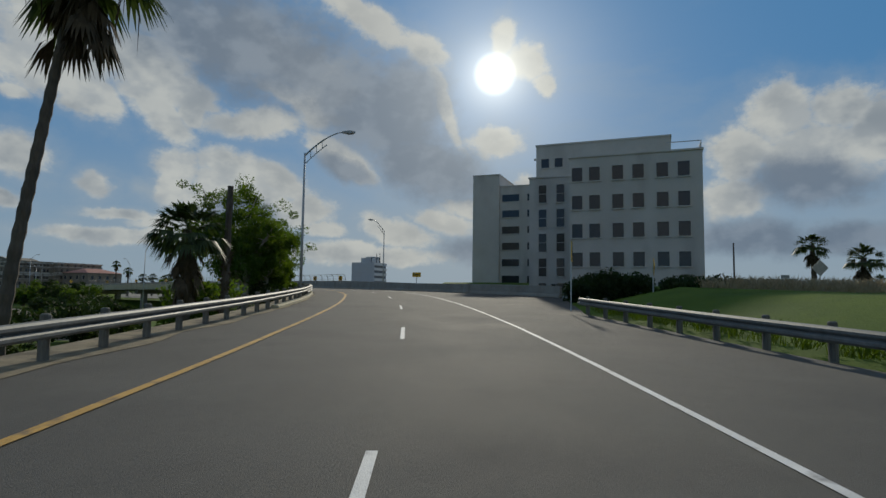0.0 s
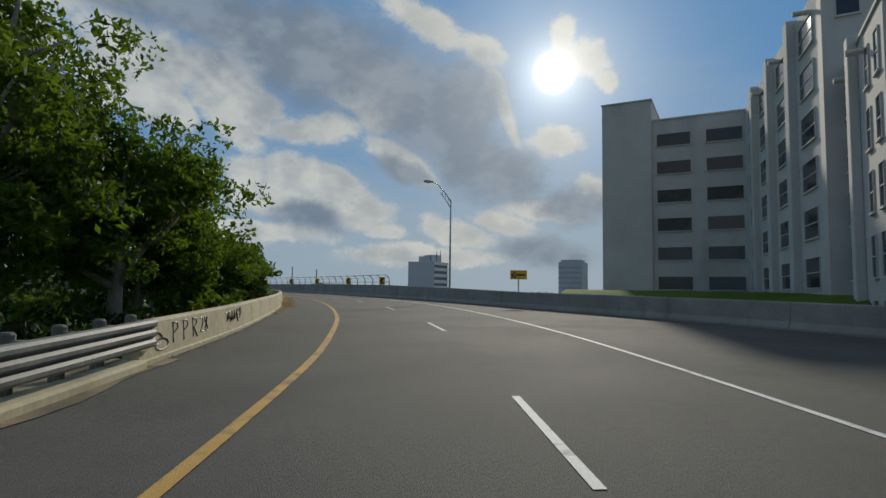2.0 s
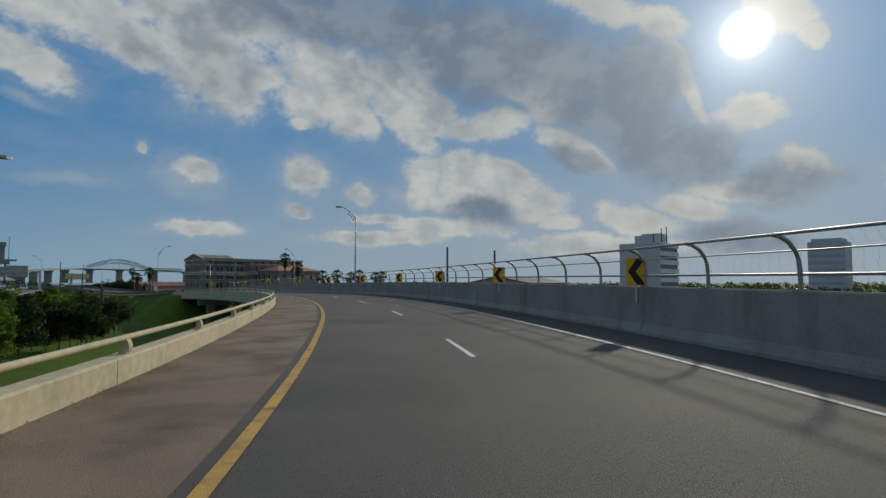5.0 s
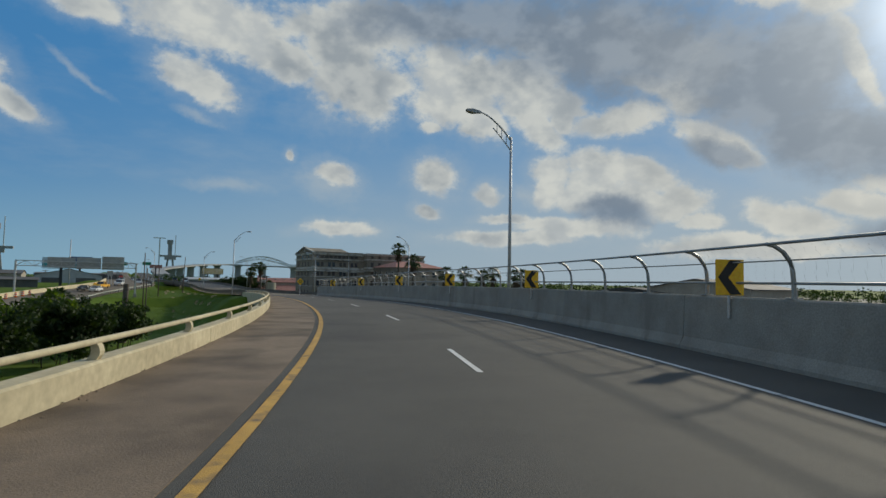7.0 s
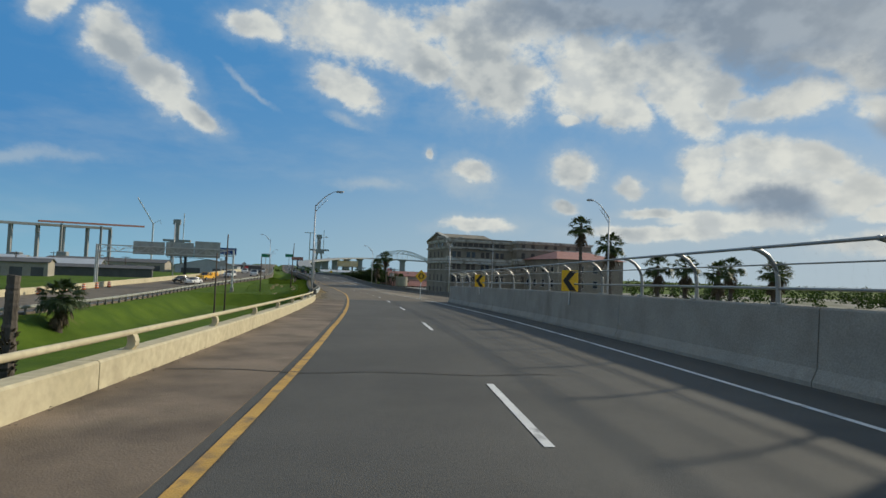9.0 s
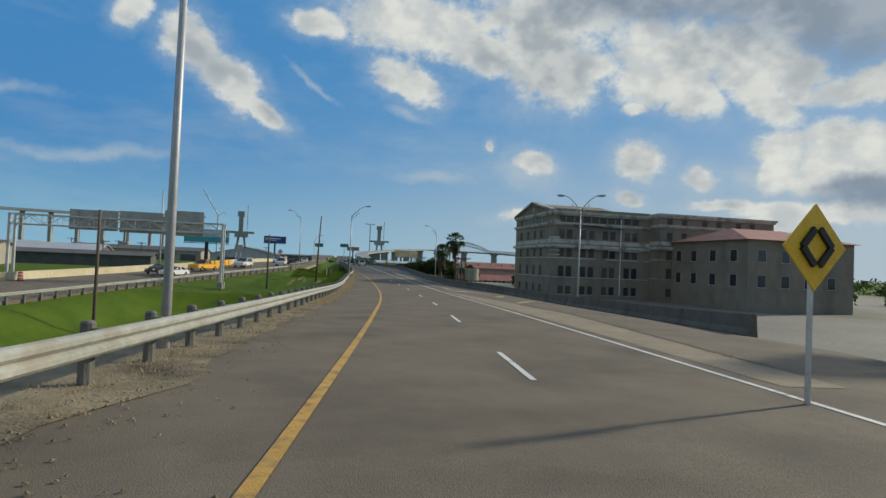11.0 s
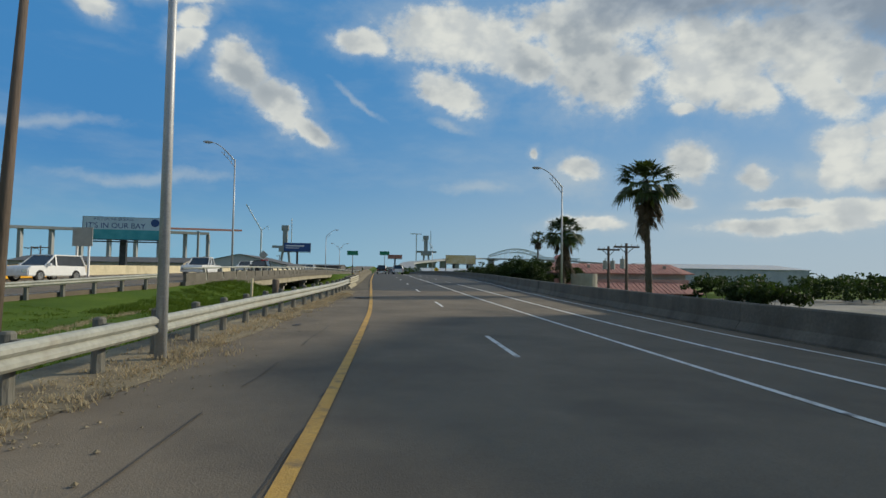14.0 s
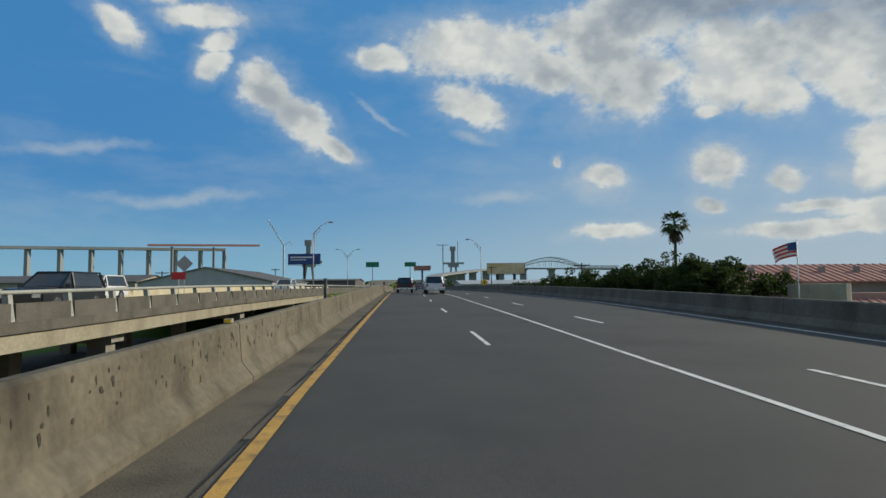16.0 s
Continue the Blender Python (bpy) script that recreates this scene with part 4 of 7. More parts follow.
def curved_fence(at, s0, s1, spacing=2.6):
    """Curved steel posts with cables and a fine mesh on top of the parapet."""
    thing = empty("parapet_fence", road_pose(s0, at(s0), WALL_TOP), "steel safety fence with curved posts, cables and wire mesh", "fence")
    inv = thing.matrix_world.inverted()
    arc = [(0.0, 0.0), (0.0, 0.3), (-0.02, 0.53), (-0.09, 0.74), (-0.22, 0.9), (-0.4, 1.0), (-0.55, 1.03)]
    first = None
    for s in np.arange(s0, s1 + 0.1, spacing):
        if first is None:
            bm = bmesh.new()
            tube(bm, [(x, 0, z) for x, z in arc], 0.045, 7)
            box(bm, -0.1, 0.1, -0.1, 0.1, 0.0, 0.03)
            ob = first = part("fence_post", bm, FENCEMETAL, thing, smooth=False)
        else:
            ob = new("fence_post", first.data)
            ob.parent = thing
        p = inv @ on_road(s, at(s) + 0.24, WALL_TOP)
        ob.matrix_basis = pose(p.x, p.y, p.z, 0, 0, road_turn(s) - road_turn(s0))
    ss = np.arange(s0, s1 + 0.1, spacing)
    for (x, z), r in (((-0.55, 1.03), 0.032), ((-0.09, 0.74), 0.016), ((0.0, 0.3), 0.03)):
        bm = bmesh.new()
        tube(bm, [inv @ on_road(s, at(s) + 0.24 + x, WALL_TOP + z) for s in ss], r, 5)
        part("rail", bm, FENCEMETAL, thing, smooth=True)
    v, f = [], []
    fine_s = np.arange(s0, s1, 0.25)
    for k, (x, z) in enumerate(arc[:-1]):
        x2, z2 = arc[k + 1]
        for s in fine_s:
            a, b = on_road(s, at(s) + 0.24 + x, WALL_TOP + z), on_road(s + 0.35 * (0.5 if k % 2 else -0.5) * 0.3, at(s) + 0.24 + x2, WALL_TOP + z2)
            o = Vector((0.0016, 0.0016, 0))
            i = len(v)
            v += [inv @ (a - o), inv @ (a + o), inv @ (b + o), inv @ (b - o)]
            f.append((i, i + 1, i + 2, i + 3))
    mesh = raw("wire_mesh", v, f, FENCEMETAL, thing)
    mesh["kind"] = "stuff"


curved_fence(RIGHT_AT, 90.5, 214)


# ---- signs ----
def chevron(s, l, up, w=0.62, h=0.78, left=True, m=None):
    drop = 0.5 if m is None else 2.2
    base = m if m is not None else road_pose(s, l, up, -8)
    thing = empty("chevron_sign", base, "yellow curve sign with a black chevron on a parapet post", "road sign", "chevron signs")
    part("sign_panel", boxes((-w / 2, w / 2, -0.012, 0.012, -h / 2, h / 2), bevel=0.008), SIGN_YELLOW, thing)
    bm = bmesh.new()
    k = -1 if left else 1
    pts = [(0.42 * w * k, 0), (0.0 * w, h * 0.48), (-0.4 * w * k, h * 0.48), (0.06 * w * k, 0), (-0.4 * w * k, -h * 0.48), (0.0, -h * 0.48)]
    f, b = [[bm.verts.new((x, y, z)) for x, z in pts] for y in (-0.02, -0.008)]
    bm.faces.new((f[0], f[1], f[2], f[3]))
    bm.faces.new((f[0], f[3], f[4], f[5]))
    for i in range(6):
        bm.faces.new((f[i], b[i], b[(i + 1) % 6], f[(i + 1) % 6]))
    part("chevron_mark", bm, SIGN_BLACK, thing, "black chevron")
    bm = bmesh.new()
    tube(bm, [(0, 0.04, -h / 2 - drop), (0, 0.04, h / 2 - 0.1)], 0.03, 8)
    part("post", bm, STEEL, thing)
    return thing


for s in (92.2, 103.7, 116.0, 127.5, 138.9, 151.3, 163.0, 175.0, 189.2, 203.8):
    chevron(s, RIGHT_AT(s) + 0.08, 1.75)
chevron(0, 0, 0, 0.75, 0.9, False, pose(-96.7, -283.3, 3.0, 0, 0, 4))


def text(body, size, material, parent, m, name="lettering", w=0.0):
    cu = bpy.data.curves.new(name, "FONT")
    cu.body, cu.size, cu.align_x, cu.align_y, cu.extrude = body, size, "CENTER", "CENTER", 0.006
    tmp = new(name, cu)
    me = bpy.data.meshes.new_from_object(tmp)
    bpy.data.objects.remove(tmp)
    me.materials.clear()
    me.materials.append(material)
    ob = new(name, me)
    ob.parent = parent
    ob.matrix_basis = m
    return ob


# ---- street lamps ----
def street_lamp(x, y, z, top, arms, label, out=2.0, rise=1.6):
    thing = empty("street_lamp", pose(x, y, z), label, "street lamp", "highway lamps")
    bm = bmesh.new()
    tube(bm, [(0, 0, 0), (0, 0, (top - z) * 0.5), (0, 0, top - z)], [0.1, 0.08, 0.06], 10)
    part("pole", bm, LAMPMETAL, thing, smooth=True)
    part("base_plate", boxes((-0.22, 0.22, -0.22, 0.22, -0.25, 0.06), bevel=0.02), CONCRETE, thing)
    for az in arms:
        d = Vector((-math.sin(radians(az)), math.cos(radians(az)), 0))
        h = top - z
        bm = bmesh.new()
        curve = [d * (out * t) + Vector((0, 0, h - 0.15 + rise * (1 - (1 - t) ** 1.6))) for t in (0, 0.15, 0.3, 0.45, 0.6, 0.75, 0.9, 1.0)]
        tube(bm, curve, [0.055, 0.052, 0.05, 0.046, 0.042, 0.038, 0.034, 0.032], 7)
        low_rod = [d * (out * t) + Vector((0, 0, h - 0.7 + (rise + 0.3) * (1 - (1 - t) ** 1.35))) for t in (0, 0.15, 0.3, 0.45, 0.58)]
        tube(bm, low_rod, 0.03, 6)
        for t in (0.15, 0.3, 0.45):
            a = d * (out * t) + Vector((0, 0, h - 0.15 + rise * (1 - (1 - t) ** 1.6)))
            b = d * (out * t) + Vector((0, 0, h - 0.7 + (rise + 0.3) * (1 - (1 - t) ** 1.35)))
            tube(bm, [a, b], 0.02, 5)
        part("arm", bm, LAMPMETAL, thing, smooth=True)
        e = curve[-1]
        bm = bmesh.new()
        m = Matrix.Translation(e) @ Matrix.Rotation(radians(az), 4, "Z") @ Matrix.Rotation(radians(4), 4, "X")
        rings = []
        for yy, hw, zt, zb in ((-0.08, 0.06, 0.05, -0.05), (0.1, 0.12, 0.08, -0.07), (0.35, 0.17, 0.1, -0.12), (0.62, 0.15, 0.07, -0.1), (0.75, 0.07, 0.03, -0.04)):
            rings.append([bm.verts.new(m @ Vector(q)) for q in ((-hw, yy, zb), (hw, yy, zb), (hw, yy, zt * 0.4), (hw * 0.5, yy, zt), (-hw * 0.5, yy, zt), (-hw, yy, zt * 0.4))])
        for q, w in zip(rings, rings[1:]):
            for k in range(6):
                bm.faces.new((q[k], q[(k + 1) % 6], w[(k + 1) % 6], w[k]))
        bm.faces.new(rings[0][::-1])
        bm.faces.new(rings[-1])
        part("lamp_head", bm, FENCEMETAL, thing, "grey cobra-head lantern")
    return thing


GREYPOLE = "grey metal street lamp with a curved truss arm"
street_lamp(-93.28, -266.5, 0.1, 9.6, (-150,), GREYPOLE, 2.3)
street_lamp(-49.0, -249.1, 0.9, 10.0, (45,), GREYPOLE, 1.7)
street_lamp(-10.9, -180.6, 1.58, 10.7, (75,), GREYPOLE, 1.75, 1.3)
street_lamp(-48.5, -201.0, -3.6, 7.8, (-60,), GREYPOLE)
street_lamp(-10.4, -109.3, -1.0, 9.2, (-83,), GREYPOLE)
street_lamp(-4.42, -40.0, -0.7, 8.6, (-85,), GREYPOLE)
street_lamp(-13.4, 0.6, 0.35, 10.7, (88,), "pale metal street lamp on the far parapet")
street_lamp(15.3, -2.6, -0.3, 8.8, (93,), GREYPOLE)
street_lamp(17.7, -116.4, -1.8, 9.3, (95,), GREYPOLE)
street_lamp(16.7, -69.6, -2.2, 8.2, (62, -118), "grey metal street lamp with two curved arms", 1.6, 1.5)
street_lamp(-12.3, 78.0, 0.5, 8.9, (-88,), GREYPOLE)
street_lamp(14.0, 99.0, -0.3, 8.1, (92,), GREYPOLE)
street_lamp(-12.4, 127.0, 0.5, 8.3, (90, -90), "grey metal street lamp with two curved arms")


# ---- buildings ----
def block(thing, x0, x1, y0, y1, z0, z1, material, name="wall", coping=0.0, cm=None):
    ob = part(name, boxes((x0, x1, y0, y1, z0, z1)), material, thing)
    if coping:
        part("coping", boxes((x0 - 0.08, x1 + 0.08, y0 - 0.08, y1 + 0.08, z1 - 0.02, z1 + coping)), cm or material, thing)
    return ob


def window(thing, axis, plane, c, z, w, h, cache, glass=DARKGLASS, frame_mat=None, reveal=0.14, bars=False, sill=None):
    """A framed window on a wall: axis 'x-' looks to -x on the plane x = plane, 'y-' to -y, 'y+' to +y."""
    key = (round(w, 2), round(h, 2), glass.name, bars, bool(sill))
    turn = {"x-": -90, "y-": 0, "y+": 180, "x+": 90}[axis]
    place = {"x-": (plane, c), "x+": (plane, c), "y-": (c, plane), "y+": (c, plane)}[axis]
    thing_w = new("window")
    thing_w.parent = thing
    thing_w.matrix_basis = pose(place[0], place[1], z, 0, 0, turn)
    if key not in cache:
        f = 0.035
        fb = boxes((-w / 2 - f, w / 2 + f, -0.05, 0.02, h, h + f), (-w / 2 - f, -w / 2, -0.05, 0.02, 0, h), (w / 2, w / 2 + f, -0.05, 0.02, 0, h))
        if bars:
            box(fb, -w / 2, w / 2, -0.03, 0.01, h * 0.5 - 0.025, h * 0.5 + 0.025)
        me = []
        for nm, bm, mt in (("window_frame", fb, frame_mat or STUCCO), ("pane", boxes((-w / 2, w / 2, -0.012, 0.012, 0, h)), glass),
                           ("window_sill", boxes((-w / 2 - f - 0.04, w / 2 + f + 0.04, -0.1, 0.02, -0.08, 0)), sill or frame_mat or STUCCO)):
            o = part(nm, bm, mt, thing_w)
            me.append((nm, o.data))
        cache[key] = me
    else:
        for nm, d in cache[key]:
            o = new(nm, d)
            o.parent = thing_w
    return thing_w


def white_building():
    b = empty("apartment_building", pose(0, 0, 0), "pale stucco stepped multi-storey building with dark square windows", "building")
    cache = {}
    block(b, -75.3, -56, -290.1, -280.0, -2.5, 12.4, STUCCO, coping=0.12)
    block(b, -69.0, -56, -280.0, -275.2, -2.5, 12.2, STUCCO, coping=0.12)
    block(b, -62.0, -20, -288.1, -274.4, -2.5, 17.2, STUCCO, coping=0.15)
    block(b, -42.0, -20, -274.4, -264.7, -2.5, 16.9, STUCCO, coping=0.12)
    block(b, -42.3, -30, -264.7, -260.6, -2.5, 18.7, STUCCO, coping=0.1)
    block(b, -41.0, -30, -260.6, -256.4, -2.5, 1.9, STUCCO, coping=0.1)
    # the yard front stands at a slant between two blocks, with piers between its bays
    bm = bmesh.new()
    plan = [(-61.0, -274.46), (-42.0, -271.72), (-42.0, -275.5), (-61.0, -275.5)]
    lo, hi = [[bm.verts.new((x, y, z)) for x, y in plan] for z in (-2.5, 16.95)]
    bm.faces.new(hi)
    bm.faces.new(lo[::-1])
    for i in range(4):
        bm.faces.new((lo[i], lo[(i + 1) % 4], hi[(i + 1) % 4], hi[i]))
    part("yard_front", bm, STUCCO, b)
    for x in (-56.4, -51.3, -46.3):
        y = -274.46 + (x + 61.0) * 0.1442
        ob = part("pier", boxes((-0.42, 0.42, -0.1, 0.4, -2.5, 17.15), bevel=0.03), STUCCO, b)
        ob.matrix_basis = pose(x, y, 0, 0, 0, 8.2)
    for x, y, z, t in ((-59.0, -274.1, 17.0, 8.2), (-53.4, -273.3, 16.75, 8.2), (-48.2, -272.55, 16.6, 8.2), (-66.0, -275.15, 12.0, 0), (-63.2, -275.15, 11.9, 0)):
        ob = part("roof_spout", tube(bmesh.new(), [(0, -0.2, 0), (0, 0.55, -0.03)], 0.13, 9), STUCCO, b, "short round roof drain spout")
        ob.matrix_basis = pose(x, y, z - 0.5, 0, 0, t)
    part("pier", boxes((-64.9, -64.2, -275.2, -274.85, -2.5, 12.6), bevel=0.03), STUCCO, b)
    part("roof_rail", boxes((-75.2, -70, -290.05, -290.0, 13.1, 13.16), (-75.2, -75.14, -290, -287.5, 13.1, 13.16)), LAMPMETAL, b, "thin roof-terrace handrail")
    for k in range(6):
        part("rail_post", boxes((-75.2 + k, -75.15 + k, -290.05, -290.0, 12.5, 13.1)), LAMPMETAL, b)
    for row, z in enumerate((10.4, 8.05, 5.7, 3.35, 1.0, -1.3)):
        for y in (-280.62, -282.02, -283.84, -285.4, -287.2, -288.75):
            window(b, "x-", -75.31, y, z, 0.85, 1.15, cache)
        for x in (-74.0, -72.0, -70.2):
            window(b, "y+", -279.99, x, z, 0.8, 1.25, cache)
        for y in (-276.5, -278.2):
            window(b, "x-", -69.01, y, z - 0.62, 0.74, 1.7, cache, DARKGLASS if (row + int(y)) % 3 else BOARDED, bars=True)
        for x in (-68.1, -66.5, -63.5, -62.3):
            window(b, "y+", -275.19, x, z - 0.5, 0.62, 1.5, cache, bars=True)
    for y in (-275.4, -276.85, -278.6, -280.4):
        window(b, "x-", -62.01, y, 14.75, 0.85, 1.0, cache, bars=False)
    for y in (-282.5, -284.5, -286.5):
        window(b, "x-", -62.01, y, 14.3, 0.85, 1.0, cache, bars=False)
    for k, z in enumerate((14.62, 12.25, 9.83, 7.43, 5.0, 2.57, 0.1)):
        for y in (-266.4, -270.2):
            window(b, "x-", -42.01, y, z, 2.6, 1.05, cache, DARKGLASS if int(z * 3 + y) % 4 else BOARDED, bars=False)
        for x, w in ((-58.8, 2.3), (-53.85, 2.5), (-48.8, 2.4), (-44.4, 1.5)):
            o = window(b, "y+", 0, 0, 0, w, 1.45, cache, bars=True)
            o.matrix_basis = pose(x, -274.46 + (x + 61.0) * 0.1442 + 0.012, z, 0, 0, 188.2)
    part("wall_lantern", boxes((-69.5, -69.1, -277.75, -277.45, 1.2, 1.9), (-69.6, -69.0, -277.8, -277.4, 1.9, 2.0), bevel=0.02), DARKMETAL, b, "dark wall lantern")
    return b


white_building()


def office(name, label, x0, x1, y0, y1, z1, floors, z0=-3.0, wall=GREYTOWER, band=None, roofbits=True):
    b = empty(name, pose(x0, y0, z0), label, "building")
    h = z1 - z0
    part("core", boxes((0.25, x1 - x0 - 0.25, 0.25, y1 - y0 - 0.25, 0, h)), OFFICEGLASS, b)
    fh = h / floors
    for k in range(floors + 1):
        z = min(k * fh, h - 0.1)
        part("floor_band", boxes((0, x1 - x0, 0, y1 - y0, z - fh * 0.32, z + fh * 0.2)), band or wall, b)
    part("wall_panel", boxes((-0.06, 0.3, -0.06, y1 - y0 + 0.06, 0, h + 0.3)), wall, b, "plain grey end wall")
    if roofbits:
        rnd = random.Random(int(x0))
        part("plant_room", boxes((2, (x1 - x0) * 0.4, 2, (y1 - y0) * 0.7, h, h + 2.4), ((x1 - x0) * 0.55, (x1 - x0) * 0.9, 3, (y1 - y0) - 3, h, h + 3.2)), wall, b)
        for k in range(5):
            bm = bmesh.new()
            xx = rnd.uniform(1, x1 - x0 - 1)
            tube(bm, [(xx, 2, h), (xx, 2, h + rnd.uniform(2.5, 5.5))], 0.12, 5)
            part("mast", bm, DARKMETAL, b)
    return b


OFFICEGLASS = mat("office_glass", (0.1, 0.105, 0.115), (0.15, 0.155, 0.165), 0.1, 0.3, 0.0)
OFFICE_WHITE = mat("office_bands", (0.66, 0.66, 0.65), (0.76, 0.76, 0.75), 0.1, 0.7, 0.0)
office("office_building", "grey office building with white horizontal bands and roof masts", 86.0, 97.6, -174.5, -163.8, 12.7, 7, band=OFFICE_WHITE)


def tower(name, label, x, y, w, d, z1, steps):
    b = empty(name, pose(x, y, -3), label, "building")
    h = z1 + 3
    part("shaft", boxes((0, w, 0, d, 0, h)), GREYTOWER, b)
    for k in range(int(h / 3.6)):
        part("window_band", boxes((-0.05, w + 0.05, -0.05, d + 0.05, 1.2 + k * 3.6, 2.7 + k * 3.6)), HAZE_TOWERGLASS, b)
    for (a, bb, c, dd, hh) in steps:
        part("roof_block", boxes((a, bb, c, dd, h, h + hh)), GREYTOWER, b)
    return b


# glass paled almost to the wall tone, a painted stand-in for haze
HAZE_TOWERGLASS = mat("haze_tinted_tower_glass", (0.36, 0.375, 0.395), (0.43, 0.445, 0.465), 0.05, 0.35, 0.0)
tower("tower_block", "distant grey tower block with haze painted into its colour", 308, -240.1, 22, 22.2, 44.5, [(0, 12, 0, 12, 1.5)])
tower("tower_block", "distant tall grey tower block with haze painted into its colour", 309, -274.3, 20, 19.0, 59.0, [(0, 9, 3, 16, 2.5)])
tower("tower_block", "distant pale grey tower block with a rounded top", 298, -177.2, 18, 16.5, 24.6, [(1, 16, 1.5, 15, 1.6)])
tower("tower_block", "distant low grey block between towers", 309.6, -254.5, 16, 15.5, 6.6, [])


def courthouse():
    b = empty("courthouse", pose(0, 0, 0), "derelict tan brick courthouse with pale stone cornices and pediment", "building")
    cache = {}
    X, Y0, Y1, ZB = 25.6, -41.6, -24.9, -3.6
    block(b, X, 44, Y0, Y1, ZB, 10.9, BRICK)
    block(b, 41.8, 62, -44.2, Y1, ZB, 11.4, BRICK)
    block(b, 44, 60, -60, -44.2, ZB, 7.0, BRICK)
    # cornices run round the wings
    for z0, z1, o in ((10.72, 11.05, 0.38), (10.45, 10.72, 0.2), (9.12, 9.36, 0.34), (8.9, 9.12, 0.16), (6.2, 6.8, 0.07), (5.62, 6.0, 0.4), (5.45, 5.62, 0.18), (3.88, 4.05, 0.1), (1.0, 1.1, 0.06)):
        part("cornice", boxes((X - o, 41.8, Y0 - o, Y1 + o, z0, z1)), LIMESTONE, b)
        part("cornice", boxes((41.8 - o * 0.5, 62 + o, -44.2 - o, Y1 + o, z0 + 0.3, z1 + 0.3)), LIMESTONE, b)
    part("parapet", boxes((X + 0.1, 41.8, Y0 + 0.1, Y0 + 0.5, 11.05, 11.5)), BRICK, b)
    # pediment over the street front
    bm = bmesh.new()
    pts = [(Y0 - 0.1, 11.03), (Y1 + 0.1, 11.03), ((Y0 + Y1) / 2, 12.9)]
    f, k = [[bm.verts.new((x, y, z)) for y, z in pts] for x in (X + 0.05, X + 12)]
    bm.faces.new(f[::-1])
    bm.faces.new(k)
    for i in range(3):
        bm.faces.new((f[i], f[(i + 1) % 3], k[(i + 1) % 3], k[i]))
    part("pediment", bm, BRICK, b)
    bm = bmesh.new()
    mid = ((Y0 + Y1) / 2, 13.05)
    beam(bm, (X, Y0 - 0.3, 11.15), (X, mid[0], mid[1]), 0.9, 0.26)
    beam(bm, (X, Y1 + 0.3, 11.15), (X, mid[0], mid[1]), 0.9, 0.26)
    part("raking_cornice", bm, LIMESTONE, b)
    bm = bmesh.new()
    m = Matrix.Translation((X, (Y0 + Y1) / 2, 11.85)) @ Matrix.Rotation(radians(90), 4, "Y")
    bmesh.ops.create_cone(bm, cap_ends=True, segments=16, radius1=0.42, radius2=0.38, depth=0.12, matrix=m)
    part("roundel", bm, LIMESTONE, b)
    ys = (-27.7, -31.1, -34.2, -37.0)
    rows = ((9.5, 0.9, 0.85), (7.0, 0.95, 1.3), (4.15, 0.95, 1.3), (1.15, 0.95, 1.6), (-1.5, 0.9, 1.25))
    for z, w, h in rows:
        for y in ys:
            window(b, "x-", X - 0.01, y, z, w, h, cache, BOARDED if int(y + z * 2) % 3 else DARKGLASS, BRICK, sill=LIMESTONE if z < 3 else None)
        if z < 9:
            for x in (27.05, 28.3, 30.6, 31.9, 34.2, 35.45, 37.9, 39.2):
                window(b, "y-", Y0 - 0.01, x, z, w * 0.95, h, cache, BOARDED if int(x * 3 + z) % 2 else DARKGLASS, BRICK, sill=LIMESTONE if z < 3 else None)
        for x in (43.5, 46, 49.5, 52, 55.5, 58):
            window(b, "y-", -44.21, x, z + 0.2, w, h, cache, BOARDED, BRICK)
    # blind attic panels between thin piers, and a gutter board that has come loose
    for k in range(10):
        x = 27.0 + 1.36 * k
        part("attic_panel", boxes((x - 0.55, x + 0.55, Y0 - 0.02, Y0 + 0.02, 9.5, 10.38), bevel=0.015), BOARDED, b, "dark blind attic panel")
        part("attic_pier", boxes((x + 0.58, x + 0.78, Y0 - 0.07, Y0, 9.4, 10.44)), BRICK, b)
    for x0, x1, z, t in ((28.8, 33.4, 9.02, -1.2), (33.0, 36.8, 8.84, -1.6), (29.6, 34.0, 5.56, -1.0), (34.6, 39.6, 5.4, -0.7)):
        ob = part("loose_board", boxes((0, x1 - x0, -0.1, 0.06, -0.07, 0.07)), LIMESTONE if t > -1.1 else DARKMETAL, b, "loose sagging cornice board")
        ob.matrix_basis = pose(x0, Y0 - 0.44, z, 0, -t, 0)
    for z0, z1 in ((9.4, 9.7), (6.85, 7.15), (4.3, 4.5), (5.0, 5.15)):
        part("corner_block", boxes((X - 0.1, X + 1.15, Y0 - 0.1, Y0 + 1.15, z0, z1), bevel=0.02), LIMESTONE, b)
    for x in (26.0, 41.4):
        part("corner_pier", boxes((x - 0.55, x + 0.55, Y0 - 0.045, Y0, ZB, 10.4)), BRICK, b)
    part("corner_pier", boxes((X - 0.045, X, Y0 - 0.03, Y0 + 1.0, ZB, 10.4)), BRICK, b)
    part("corner_pier", boxes((X - 0.045, X, Y1 - 1.0, Y1 + 0.03, ZB, 10.4)), BRICK, b)
    bm = bmesh.new()
    tube(bm, [(36.7, Y0 - 0.25, 10.3), (36.7, Y0 - 0.25, -1.5)], 0.09, 6)
    part("downpipe", bm, SIGN_WHITE, b, "white downpipe")
    # red-roofed lower wing
    bm = bmesh.new()
    v = [bm.verts.new(q) for q in ((43.4, -60.6, 7.0), (60.6, -60.6, 7.0), (60.6, -43.8, 7.0), (43.4, -43.8, 7.0), (48, -52, 9.0), (56, -52, 9.0))]
